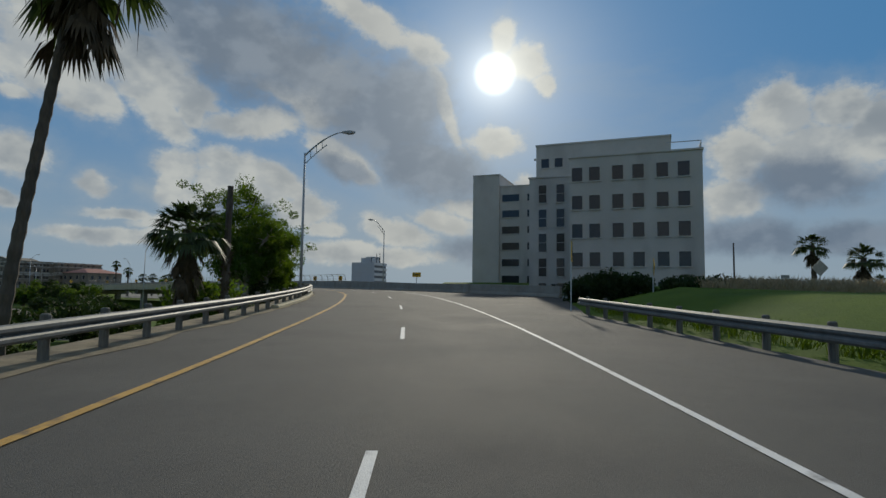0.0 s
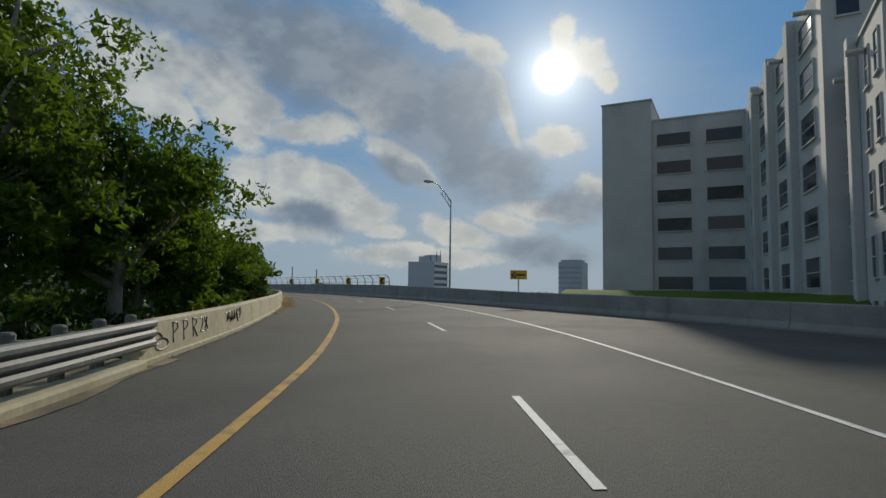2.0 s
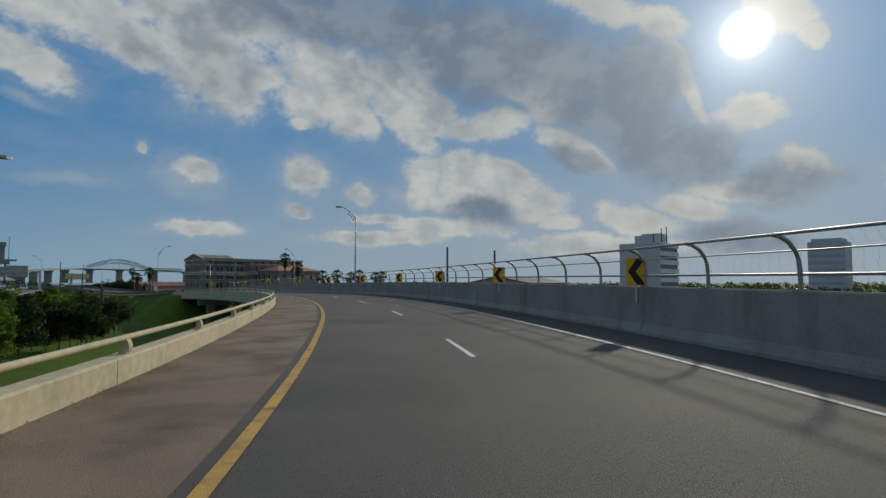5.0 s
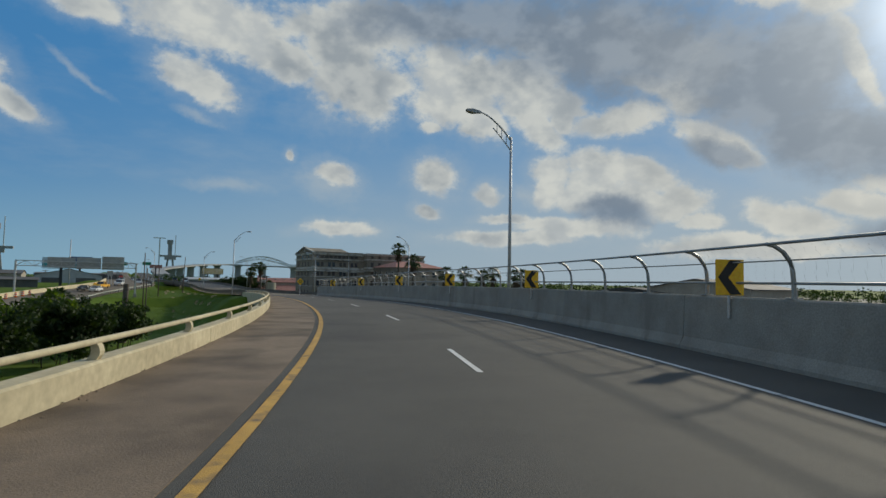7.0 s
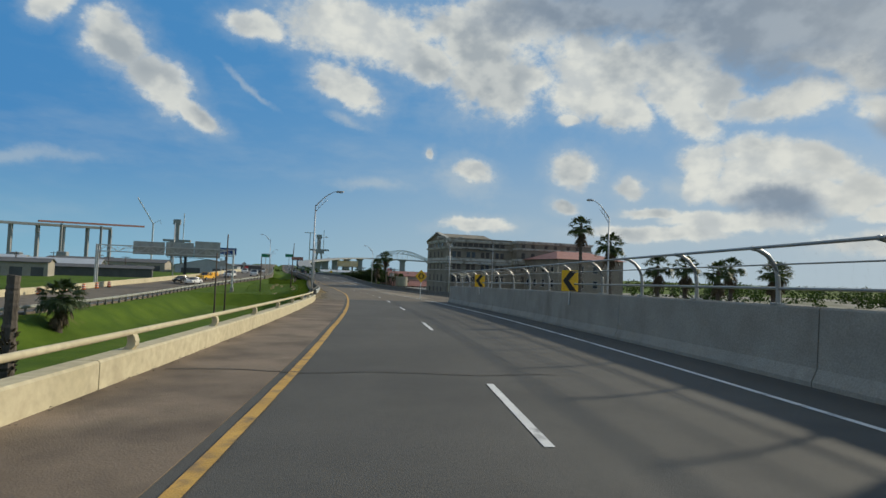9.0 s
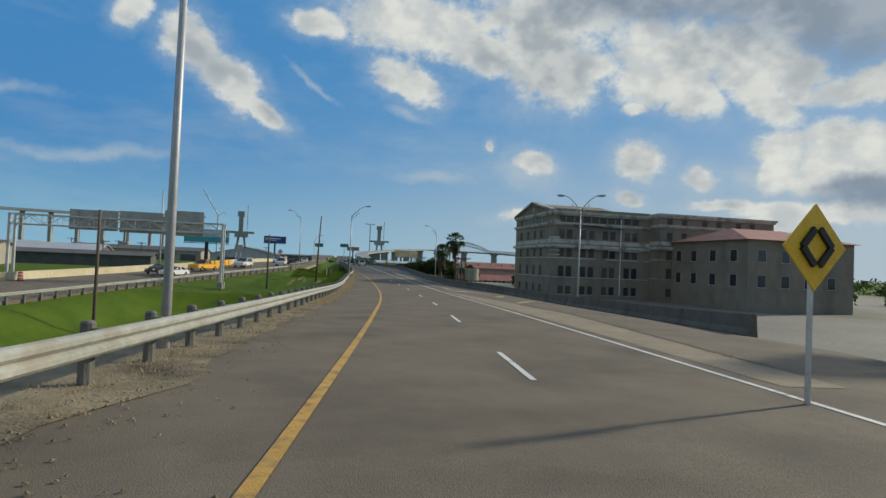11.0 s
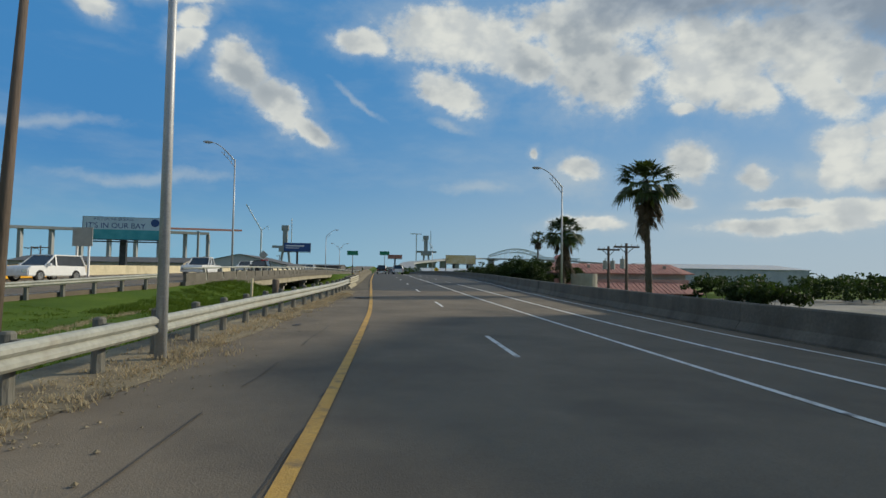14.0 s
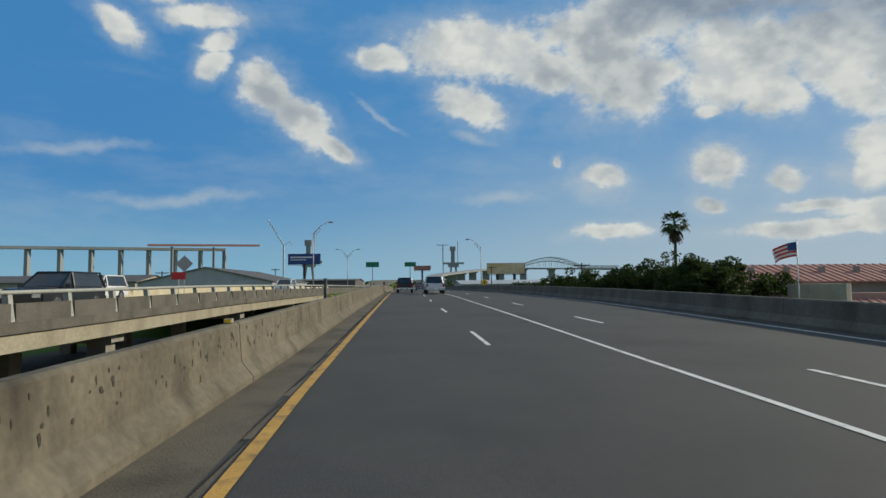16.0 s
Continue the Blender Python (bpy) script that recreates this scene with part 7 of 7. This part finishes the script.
def red_roof_building():
    b = empty("red_roof_building", pose(0, 0, 0), "long low building with two red tiled roofs and pink walls", "building")
    part("wall", boxes((33.5, 59.5, 52, 76, -3.8, 0.2)), PINK, b)
    part("wall", boxes((33.5, 60.5, 55, 80, 0.2, 1.6)), TANWALL, b)

    def tier(x0, x1, y0, y1, z0, z1, inset, label):
        """A roof slope to the road with a hipped end and rows of tile ribs."""
        bm = bmesh.new()
        top = [(x0, y1, z1), (x1 - inset, y1, z1)]
        for dz in (0, -0.18):
            for x, y, z in ((x0, y0, z0), (x1, y0, z0), *top[::-1], (x1, y1 + 14, z0), (x1 - inset, y1 + 14, z1)):
                bm.verts.new((x, y, z + dz))
        bm.verts.ensure_lookup_table()
        q = bm.verts
        for i in ((0, 1, 2, 3), (1, 4, 5, 2), (9, 8, 7, 6), (8, 11, 10, 7), (0, 6, 7, 1), (1, 7, 10, 4), (3, 2, 8, 9), (0, 3, 9, 6)):
            bm.faces.new([q[k] for k in i])
        roof = part("tile_roof", bm, TILE, b, label)
        n = int((x1 - x0 - inset) / 0.9)
        rib = None
        for k in range(n):
            x = x0 + 0.4 + 0.9 * k
            if rib is None:
                rib = part("tile_rib", beam(bmesh.new(), (0, y0, z0 + 0.03), (0, y1, z1 + 0.03), 0.16, 0.09), TILE, roof)
                o = rib
            else:
                o = new("tile_rib", rib.data)
                o.parent = roof
            o.matrix_basis = pose(x, 0, 0)
    tier(32.5, 60.0, 47.5, 53.0, -2.3, 0.1, 3.0, "lower faded red tiled veranda roof")
    tier(32.5, 62.0, 54.2, 60.0, 1.4, 3.3, 2.0, "upper faded red tiled roof")
    for k in range(9):
        part("veranda_post", boxes((34 + k * 3.1, 34.25 + k * 3.1, 48.2, 48.45, -3.8, -2.35)), SIGN_WHITE, b, "white veranda post")
        part("window", boxes((34.6 + k * 3.1, 36.6 + k * 3.1, 51.95, 52.0, -3.2, -1.9)), DARKGLASS, b)
    for k in range(6):
        part("roof_vent", boxes((37 + k * 4.0, 37.5 + k * 4.0, 57, 57.5, 2.2, 3.0), bevel=0.03), TANWALL, b)
    return b


red_roof_building()
bm = bmesh.new()
tube(bm, [(0, 0, 0), (0, 0, 3.6)], 2.3, 20)
tk = empty("round_wall", pose(36.0, 46.0, -2.4), "round pale concrete wall drum beside the red-roofed building", "wall")
part("drum", bm, TANWALL, tk)
gable_shed("warehouse", "wide white warehouse with a low sheet roof", 94, 150, 129, 165, -2.4, 3.6, 5.4, SHEET, SHEET, "x")
gable_shed("warehouse", "grey gabled warehouse with a pale sheet wall", -54, -27, 118, 160, -2.4, 2.6, 5.6, SHEET, DARKWALL, "y", 0, 2)
gable_shed("warehouse", "long low white-roofed shed beyond the highway", -125, -62, 20, 40, -2.4, 1.6, 3.4, DARKWALL, SHEET, "x", 8, 5)
gable_shed("warehouse", "long low dark shed beyond the highway", -90, -44, 2, 10, -2.4, 1.2, 1.9, DARKWALL, DARKWALL, "x", 8, 6)
gable_shed("warehouse", "grey shed with a flat pale roof", -150, -100, 70, 100, -2.4, 2.6, 4.2, SHEET, SHEET, "x", 10, 4)
gable_shed("small_building", "tan brick low building beyond the highway", -74, -62, -16, -8, -2.4, 2.2, 3.0, TANWALL, DARKWALL, "x", 8, 3)
gable_shed("warehouse", "dark long warehouse in the industrial area", -110, -60, 130, 150, -2.4, 3.0, 4.6, TANWALL, DARKWALL, "x", 0, 5)
gable_shed("warehouse", "low dark industrial building far along the road", -60, -16, 190, 230, -2.4, 3.4, 4.0, DARKWALL, DARKWALL, "x", 0, 5)
gable_shed("warehouse", "low pale industrial building far along the road", 16, 60, 150, 175, -2.4, 1.6, 2.6, SHEET, SHEET, "x", 0, 5)
gable_shed("house", "dark hip-roofed house behind the ramp fence", 62, 86, -152, -134, -3, 2.8, 4.4, TANWALL, DARKWALL, "x", 10, 3)
gable_shed("house", "low dark building behind the ramp fence", 60, 90, -140, -120, -3, 1.6, 2.6, DARKWALL, DARKWALL, "x", 10, 3)
for x, y, h in ((-300, 420, 16), (-330, 470, 12), (-260, 520, 9), (-230, 560, 12), (-360, 380, 10)):
    b = empty("silo", pose(x, y, -3), "distant pale concrete silo block", "silo")
    part("drum", boxes((-5, 5, -5, 5, 0, h + 3), bevel=0.8), HAZE_CONC, b)


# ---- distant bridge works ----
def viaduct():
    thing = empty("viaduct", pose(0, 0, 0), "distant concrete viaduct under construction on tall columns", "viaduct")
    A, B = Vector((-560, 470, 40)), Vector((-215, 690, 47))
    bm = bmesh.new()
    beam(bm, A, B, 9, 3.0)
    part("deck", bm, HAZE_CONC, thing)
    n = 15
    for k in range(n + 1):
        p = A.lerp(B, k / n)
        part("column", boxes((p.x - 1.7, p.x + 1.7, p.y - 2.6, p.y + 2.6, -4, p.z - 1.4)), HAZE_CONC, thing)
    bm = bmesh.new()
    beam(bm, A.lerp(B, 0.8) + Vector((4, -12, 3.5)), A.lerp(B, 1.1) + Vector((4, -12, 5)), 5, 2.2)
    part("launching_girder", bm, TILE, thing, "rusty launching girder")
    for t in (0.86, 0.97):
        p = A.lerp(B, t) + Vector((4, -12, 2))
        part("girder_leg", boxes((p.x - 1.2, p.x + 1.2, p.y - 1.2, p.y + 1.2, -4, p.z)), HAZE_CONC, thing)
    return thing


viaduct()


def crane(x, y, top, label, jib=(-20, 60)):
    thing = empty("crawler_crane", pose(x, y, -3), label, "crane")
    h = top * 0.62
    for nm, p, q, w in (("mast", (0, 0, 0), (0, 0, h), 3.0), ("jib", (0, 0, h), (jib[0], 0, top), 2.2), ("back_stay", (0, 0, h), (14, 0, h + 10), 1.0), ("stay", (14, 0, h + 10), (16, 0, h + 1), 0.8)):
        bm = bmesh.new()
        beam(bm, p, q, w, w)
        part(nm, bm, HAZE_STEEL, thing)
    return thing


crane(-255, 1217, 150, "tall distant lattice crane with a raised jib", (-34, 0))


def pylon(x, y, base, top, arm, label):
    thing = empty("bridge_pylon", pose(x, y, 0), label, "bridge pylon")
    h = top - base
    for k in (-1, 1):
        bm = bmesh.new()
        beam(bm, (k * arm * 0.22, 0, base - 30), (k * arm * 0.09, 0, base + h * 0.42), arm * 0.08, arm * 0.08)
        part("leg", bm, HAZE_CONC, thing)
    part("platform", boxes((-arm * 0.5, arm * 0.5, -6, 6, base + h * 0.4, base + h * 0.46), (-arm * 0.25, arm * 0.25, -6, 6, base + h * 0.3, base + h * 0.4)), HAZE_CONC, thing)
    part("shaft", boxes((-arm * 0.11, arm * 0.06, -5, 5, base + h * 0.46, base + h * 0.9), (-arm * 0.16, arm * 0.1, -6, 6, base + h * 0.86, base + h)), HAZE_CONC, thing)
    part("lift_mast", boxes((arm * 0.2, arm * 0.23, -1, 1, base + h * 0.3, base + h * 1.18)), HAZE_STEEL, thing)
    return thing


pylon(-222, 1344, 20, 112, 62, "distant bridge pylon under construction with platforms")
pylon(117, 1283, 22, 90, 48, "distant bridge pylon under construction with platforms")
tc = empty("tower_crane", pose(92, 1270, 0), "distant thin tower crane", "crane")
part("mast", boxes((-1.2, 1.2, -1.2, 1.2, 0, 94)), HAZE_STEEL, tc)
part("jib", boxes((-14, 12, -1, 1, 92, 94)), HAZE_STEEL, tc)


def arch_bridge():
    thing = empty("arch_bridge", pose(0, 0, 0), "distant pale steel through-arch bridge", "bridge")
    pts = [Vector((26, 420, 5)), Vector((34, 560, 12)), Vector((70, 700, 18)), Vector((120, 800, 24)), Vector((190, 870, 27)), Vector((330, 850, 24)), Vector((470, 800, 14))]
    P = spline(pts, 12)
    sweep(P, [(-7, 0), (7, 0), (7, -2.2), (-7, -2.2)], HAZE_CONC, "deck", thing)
    for k in range(0, len(P), 4):
        p = P[k]
        part("pier", boxes((p.x - 5, p.x + 5, p.y - 1.6, p.y + 1.6, -4, p.z - 2.2), (p.x - 7, p.x + 7, p.y - 1.8, p.y + 1.8, p.z - 4, p.z - 2.2)), HAZE_CONC, thing)
    for off in (-7, 7):
        bm = bmesh.new()
        A, B = Vector((185, 868 + off, 27)), Vector((335, 850 + off, 24))
        n = 16
        for k in range(n):
            a, b = k / n, (k + 1) / n
            hi = lambda t: A.lerp(B, t) + Vector((0, 0, 4 + 13 * max(0, math.sin(min(1, t / 0.62) * math.pi))))
            lo = lambda t: A.lerp(B, t) + Vector((0, 0, 1 + 10 * max(0, math.sin(min(1, t / 0.62) * math.pi))))
            beam(bm, hi(a), hi(b), 1.2, 1.2)
            beam(bm, lo(a), lo(b), 1.0, 1.0)
            beam(bm, lo(a), hi(b), 0.7, 0.7)
            beam(bm, A.lerp(B, b), hi(b), 0.6, 0.6)
        part("arch_truss", bm, HAZE_STEEL, thing)
    return thing


arch_bridge()
# far treeline and low roofs on the horizon
rf = random.Random(5)
cl = []
for k in range(900):
    a = rf.uniform(-115, 40)
    d = heading(a, 0) * rf.uniform(330, 620)
    cl.append((d.x - 20, d.y - 120, -2 + rf.uniform(0, 3.5), rf.uniform(2.5, 5)))
for k in range(420):
    a = rf.uniform(-120, -22)
    d = heading(a, 0) * rf.uniform(150, 330)
    cl.append((d.x - 10, d.y - 150, -3 + rf.uniform(0, 3.0), rf.uniform(1.6, 3.2)))
v, f = leaf_cloud(cl[:900], 26, 0.9, 91)
v2, f2 = leaf_cloud(cl[900:], 70, 0.5, 92)
f += [[i + len(v) for i in q] for q in f2]
v += v2
tagged(raw("far_trees", v, f, LEAF_DARK), "far dark line of trees on the horizon", "trees", kind="stuff")


# ---- vehicles ----
def vehicle(name, kind, material, label, m, category):
    """A road vehicle heading along +y, about 5 m long, from a side profile with bevelled body, glass, wheels and lights."""
    thing = empty(name, m, label, category)
    L, W = {"pickup": (5.8, 1.98), "suv": (5.0, 1.96), "sedan": (4.7, 1.82)}[kind]
    bm = bmesh.new()
    if kind == "pickup":
        body = [(-2.9, 0.5), (-2.9, 1.08), (-0.75, 1.08), (-0.7, 1.12), (1.0, 1.12), (2.75, 1.05), (2.9, 0.85), (2.9, 0.42), (-2.8, 0.42)]
        roof = [(-0.72, 1.1), (-0.58, 1.8), (0.35, 1.83), (1.15, 1.1)]
    elif kind == "suv":
        body = [(-2.5, 0.45), (-2.5, 1.05), (1.0, 1.1), (2.3, 1.02), (2.5, 0.8), (2.5, 0.38), (-2.4, 0.38)]
        roof = [(-2.46, 1.04), (-2.2, 1.72), (-1.9, 1.8), (0.2, 1.8), (1.15, 1.08)]
    else:
        body = [(-2.35, 0.4), (-2.35, 0.9), (-1.6, 0.95), (0.9, 0.95), (2.2, 0.82), (2.35, 0.65), (2.35, 0.3), (-2.3, 0.3)]
        roof = [(-1.75, 0.94), (-1.0, 1.38), (0.1, 1.42), (1.1, 0.94)]
    for prof, w0, w1, z0, z1, mt, nm in ((body, W / 2, W / 2 - 0.04, 0.3, 1.1, material, "body"), (roof, W / 2 - 0.06, W / 2 - 0.24, 0.95, 1.8, DARKGLASS, "glass")):
        bm = bmesh.new()
        sides = []
        for k in (-1, 1):
            sides.append([bm.verts.new((k * (w0 + (w1 - w0) * max(0, min(1, (z - z0) / (z1 - z0)))), y, z)) for y, z in prof])
        bm.faces.new(sides[0])
        bm.faces.new(sides[1][::-1])
        n = len(prof)
        for i in range(n):
            bm.faces.new((sides[0][i], sides[1][i], sides[1][(i + 1) % n], sides[0][(i + 1) % n]))
        bmesh.ops.recalc_face_normals(bm, faces=list(bm.faces))
        bmesh.ops.bevel(bm, geom=list(bm.edges), offset=0.05, segments=2, affect="EDGES")
        part(nm, bm, mt, thing, smooth=False)
    ys = [p[0] for p in roof]
    zt = max(p[1] for p in roof)
    y0, y1 = [p[0] for p in roof if p[1] > zt - 0.12][0], [p[0] for p in roof if p[1] > zt - 0.12][-1]
    part("roof", boxes((-W / 2 + 0.2, W / 2 - 0.2, y0 - 0.08, y1 + 0.08, zt - 0.05, zt + 0.03), bevel=0.02), material, thing)
    zb = roof[0][1]
    for k in (-1, 1):
        for ya, yb in ((roof[0][0], roof[1][0]), (0.2 if kind != "sedan" else -0.3, 0.15 if kind != "sedan" else -0.35), (roof[-1][0], roof[-2][0])):
            part("pillar", beam(bmesh.new(), (k * (W / 2 - 0.05), ya, zb), (k * (W / 2 - 0.21), yb, zt - 0.02), 0.07, 0.09), material, thing)
    if kind == "pickup":
        part("bed_floor", boxes((-W / 2 + 0.12, W / 2 - 0.12, -2.75, -0.85, 1.07, 1.095)), DARKMETAL, thing)
    wheel = None
    R = 0.39 if kind != "sedan" else 0.33
    for x in (-W / 2 + 0.12, W / 2 - 0.12):
        for y in (-L * 0.31, L * 0.31):
            rot = Matrix.Rotation(radians(90), 4, "Y")
            if wheel is None:
                bm = bmesh.new()
                bmesh.ops.create_cone(bm, cap_ends=True, segments=20, radius1=R, radius2=R, depth=0.26, matrix=rot)
                bmesh.ops.bevel(bm, geom=list(bm.edges), offset=0.03, segments=1, affect="EDGES")
                wheel = part("wheel", bm, TYRE, thing)
                bm = bmesh.new()
                bmesh.ops.create_cone(bm, cap_ends=True, segments=16, radius1=R * 0.62, radius2=R * 0.62, depth=0.275, matrix=rot)
                rim = part("rim", bm, CHROME, wheel)
                ob = wheel
            else:
                ob = new("wheel", wheel.data)
                ob.parent = thing
                r2 = new("rim", rim.data)
                r2.parent = ob
            ob.matrix_basis = pose(x, y, R)
    for k in (-1, 1):
        part("tail_light", boxes((k * (W / 2 - 0.16) - 0.09, k * (W / 2 - 0.16) + 0.09, -L / 2 - 0.015, -L / 2 + 0.05, 0.72, 1.02)), TAILLIGHT, thing)
        part("headlight", boxes((k * (W / 2 - 0.28) - 0.18, k * (W / 2 - 0.28) + 0.18, L / 2 - 0.08, L / 2 + 0.012, 0.62, 0.82)), CHROME, thing)
        part("mirror", boxes((k * (W / 2 + 0.1) - 0.1, k * (W / 2 + 0.1) + 0.1, 0.85, 0.98, zb, zb + 0.2), bevel=0.02), material, thing)
    part("bumper", boxes((-W / 2 + 0.03, W / 2 - 0.03, -L / 2 - 0.08, -L / 2 + 0.1, 0.42, 0.62), bevel=0.02), CHROME if kind == "pickup" else material, thing)
    part("number_plate", boxes((-0.16, 0.16, -L / 2 - 0.1, -L / 2 - 0.075, 0.48, 0.6)), SIGN_WHITE, thing)
    return thing


vehicle("pickup_truck", "pickup", BLACK_CAR, "black pickup truck driving ahead in traffic", road_pose(404, 0.25), "pickup truck")
vehicle("pickup_truck", "pickup", WHITE_CAR, "white pickup truck driving ahead in traffic", road_pose(394, 3.3), "pickup truck")
vehicle("car", "sedan", GREY_CAR, "grey car far ahead in traffic", road_pose(436, 3.2), "car")
vehicle("car", "suv", WHITE_CAR, "white car far ahead in traffic", road_pose(470, 0.3), "car")


def opp_pose(y, off):
    x, z = float(np.interp(y, OPPLINE[:, 1], OPPLINE[:, 0])), float(np.interp(y, OPPLINE[:, 1], OPPLINE[:, 2]))
    x2 = float(np.interp(y + 4, OPPLINE[:, 1], OPPLINE[:, 0]))
    return pose(x - off, y, z, 0, 0, 180 + math.degrees(math.atan2(-(x2 - x), 4)))


vehicle("car", "sedan", WHITE_CAR, "white sedan on the far carriageway", opp_pose(-34, 5.0), "car")
vehicle("pickup_truck", "pickup", YELLOW_CAR, "yellow pickup truck on the far carriageway", opp_pose(-21, 8.5), "pickup truck")
vehicle("car", "sedan", BLACK_CAR, "dark sedan on the far carriageway", opp_pose(-31, 8.8), "car")
vehicle("car", "suv", WHITE_CAR, "white family van on the far carriageway", opp_pose(-9, 8.3), "car")
vehicle("pickup_truck", "pickup", WHITE_CAR, "white pickup truck on the far bridge", opp_pose(6, 4.5), "pickup truck")
vehicle("car", "suv", BLACK_CAR, "black sport utility car on the far bridge", opp_pose(28, 4.2), "car")
vehicle("car", "suv", WHITE_CAR, "white sport utility car on the far bridge", opp_pose(74, 4.0), "car")
vehicle("box_truck", "suv", WHITE_CAR, "white vehicle far along the far carriageway", opp_pose(40, 9.0), "car")
for k in range(6):
    m = opp_pose(-13 + 2.1 * k, 13.2)
    w = empty("water_barrier", m, "yellow plastic water-filled barrier block", "barrier", "water barriers")
    bm = bmesh.new()
    box(bm, -0.3, 0.3, -1.0, 1.0, 0.0, 0.45)
    box(bm, -0.2, 0.2, -0.98, 0.98, 0.45, 1.0)
    bmesh.ops.bevel(bm, geom=list(bm.edges), offset=0.04, segments=1, affect="EDGES")
    part("shell", bm, YELLOW_CAR, w)
DRUM_ORANGE = paint("drum_orange", (0.75, 0.16, 0.03), 0.5)
for y in (-49.0, -53.5, -58.0, -64.0, -71.0):
    d = empty("traffic_drum", opp_pose(y, 13.4), "orange plastic traffic drum with white bands", "traffic drum", "traffic drums")
    part("base", tube(bmesh.new(), [(0, 0, 0), (0, 0, 0.06)], 0.33, 14), TYRE, d, "black rubber base ring")
    part("body", tube(bmesh.new(), [(0, 0, 0.06), (0, 0, 0.55), (0, 0, 0.98), (0, 0, 1.02)], [0.29, 0.26, 0.22, 0.14], 14), DRUM_ORANGE, d)
    for z, r in ((0.3, 0.281), (0.66, 0.254)):
        part("band", tube(bmesh.new(), [(0, 0, z), (0, 0, z + 0.14)], [r, r - 0.008], 14), SIGN_WHITE, d)
# debris and graffiti-like strokes
for s, l, r in ((313.3, -1.45, 0.28), (256, -2.4, 0.06), (300, -2.6, 0.1)):
    p = on_road(s, l)
    bm = bmesh.new()
    bmesh.ops.create_icosphere(bm, subdivisions=2, radius=r)
    for q in bm.verts:
        q.co.x *= 1.5
        q.co.z = q.co.z * 0.12 + 0.03 * noise.noise(q.co * 5)
    ob = part("road_debris", bm, DARKMETAL)
    ob.matrix_world = pose(p.x, p.y, p.z + 0.03, 0, 0, road_turn(s))
    tagged(ob, "dark flattened scrap of tyre on the pavement", "debris", "road debris")
gr = empty("graffiti", road_pose(47.5, LEFT_AT(47.5)), "dark scrawled paint strokes on the cream barrier", "graffiti")
inv = gr.matrix_world.inverted()


def scrawl(points):
    """A brushed line over the barrier's face through (along, up) points."""
    pts = [inv @ on_road(a, LEFT_AT(a) - 0.02 - 0.103 * (u - 0.1) + 0.004, u) for a, u in points]
    part("paint_stroke", tube(bmesh.new(), pts, 0.011, 5), SIGN_BLACK, gr)


for k, (a, u) in enumerate(((49.3, 0.55), (49.45, 0.6), (49.62, 0.5), (49.78, 0.58), (49.92, 0.52), (50.05, 0.6), (50.3, 0.56), (50.42, 0.5))):
    scrawl([(a, u), (a + 0.05, u - 0.12), (a + 0.02, u - 0.22)] if k % 2 else [(a - 0.04, u - 0.2), (a + 0.06, u - 0.02), (a + 0.12, u - 0.16)])
for a in (45.5, 46.05, 46.6):
    scrawl([(a, 0.24), (a + 0.02, 0.62), (a + 0.22, 0.6), (a + 0.26, 0.5), (a + 0.03, 0.42)])
scrawl([(46.66, 0.42), (46.86, 0.22)])
scrawl([(47.1, 0.58), (47.28, 0.6), (47.25, 0.45), (47.08, 0.3), (47.34, 0.29)])
scrawl([(47.5 + 0.08 * math.sin(2 * q), 0.44 + 0.15 * math.cos(q)) for q in np.linspace(0, 6.2, 16)])
for k in range(3):
    scrawl([(44.5 + 0.22 * k + (0.2 + 0.05 * k) * math.cos(q), 0.5 - 0.11 * k + 0.1 * math.sin(q)) for q in np.linspace(0.8 - k, 5.4, 12)])
scrawl([(49.15, 0.56), (49.6, 0.58)])
scrawl([(50.52 + 0.13 * math.cos(q), 0.5 + 0.1 * math.sin(q)) for q in np.linspace(0.4, 5.6, 12)])
scrawl([(50.6 + 0.14 * math.cos(q), 0.36 + 0.09 * math.sin(q)) for q in np.linspace(1.0, 5.0, 10)])
scrawl([(50.86 + 0.1 * math.cos(q), 0.52 + 0.1 * math.sin(q)) for q in np.linspace(0, 6.2, 14)])
scrawl([(50.78, 0.62), (50.76, 0.34)])
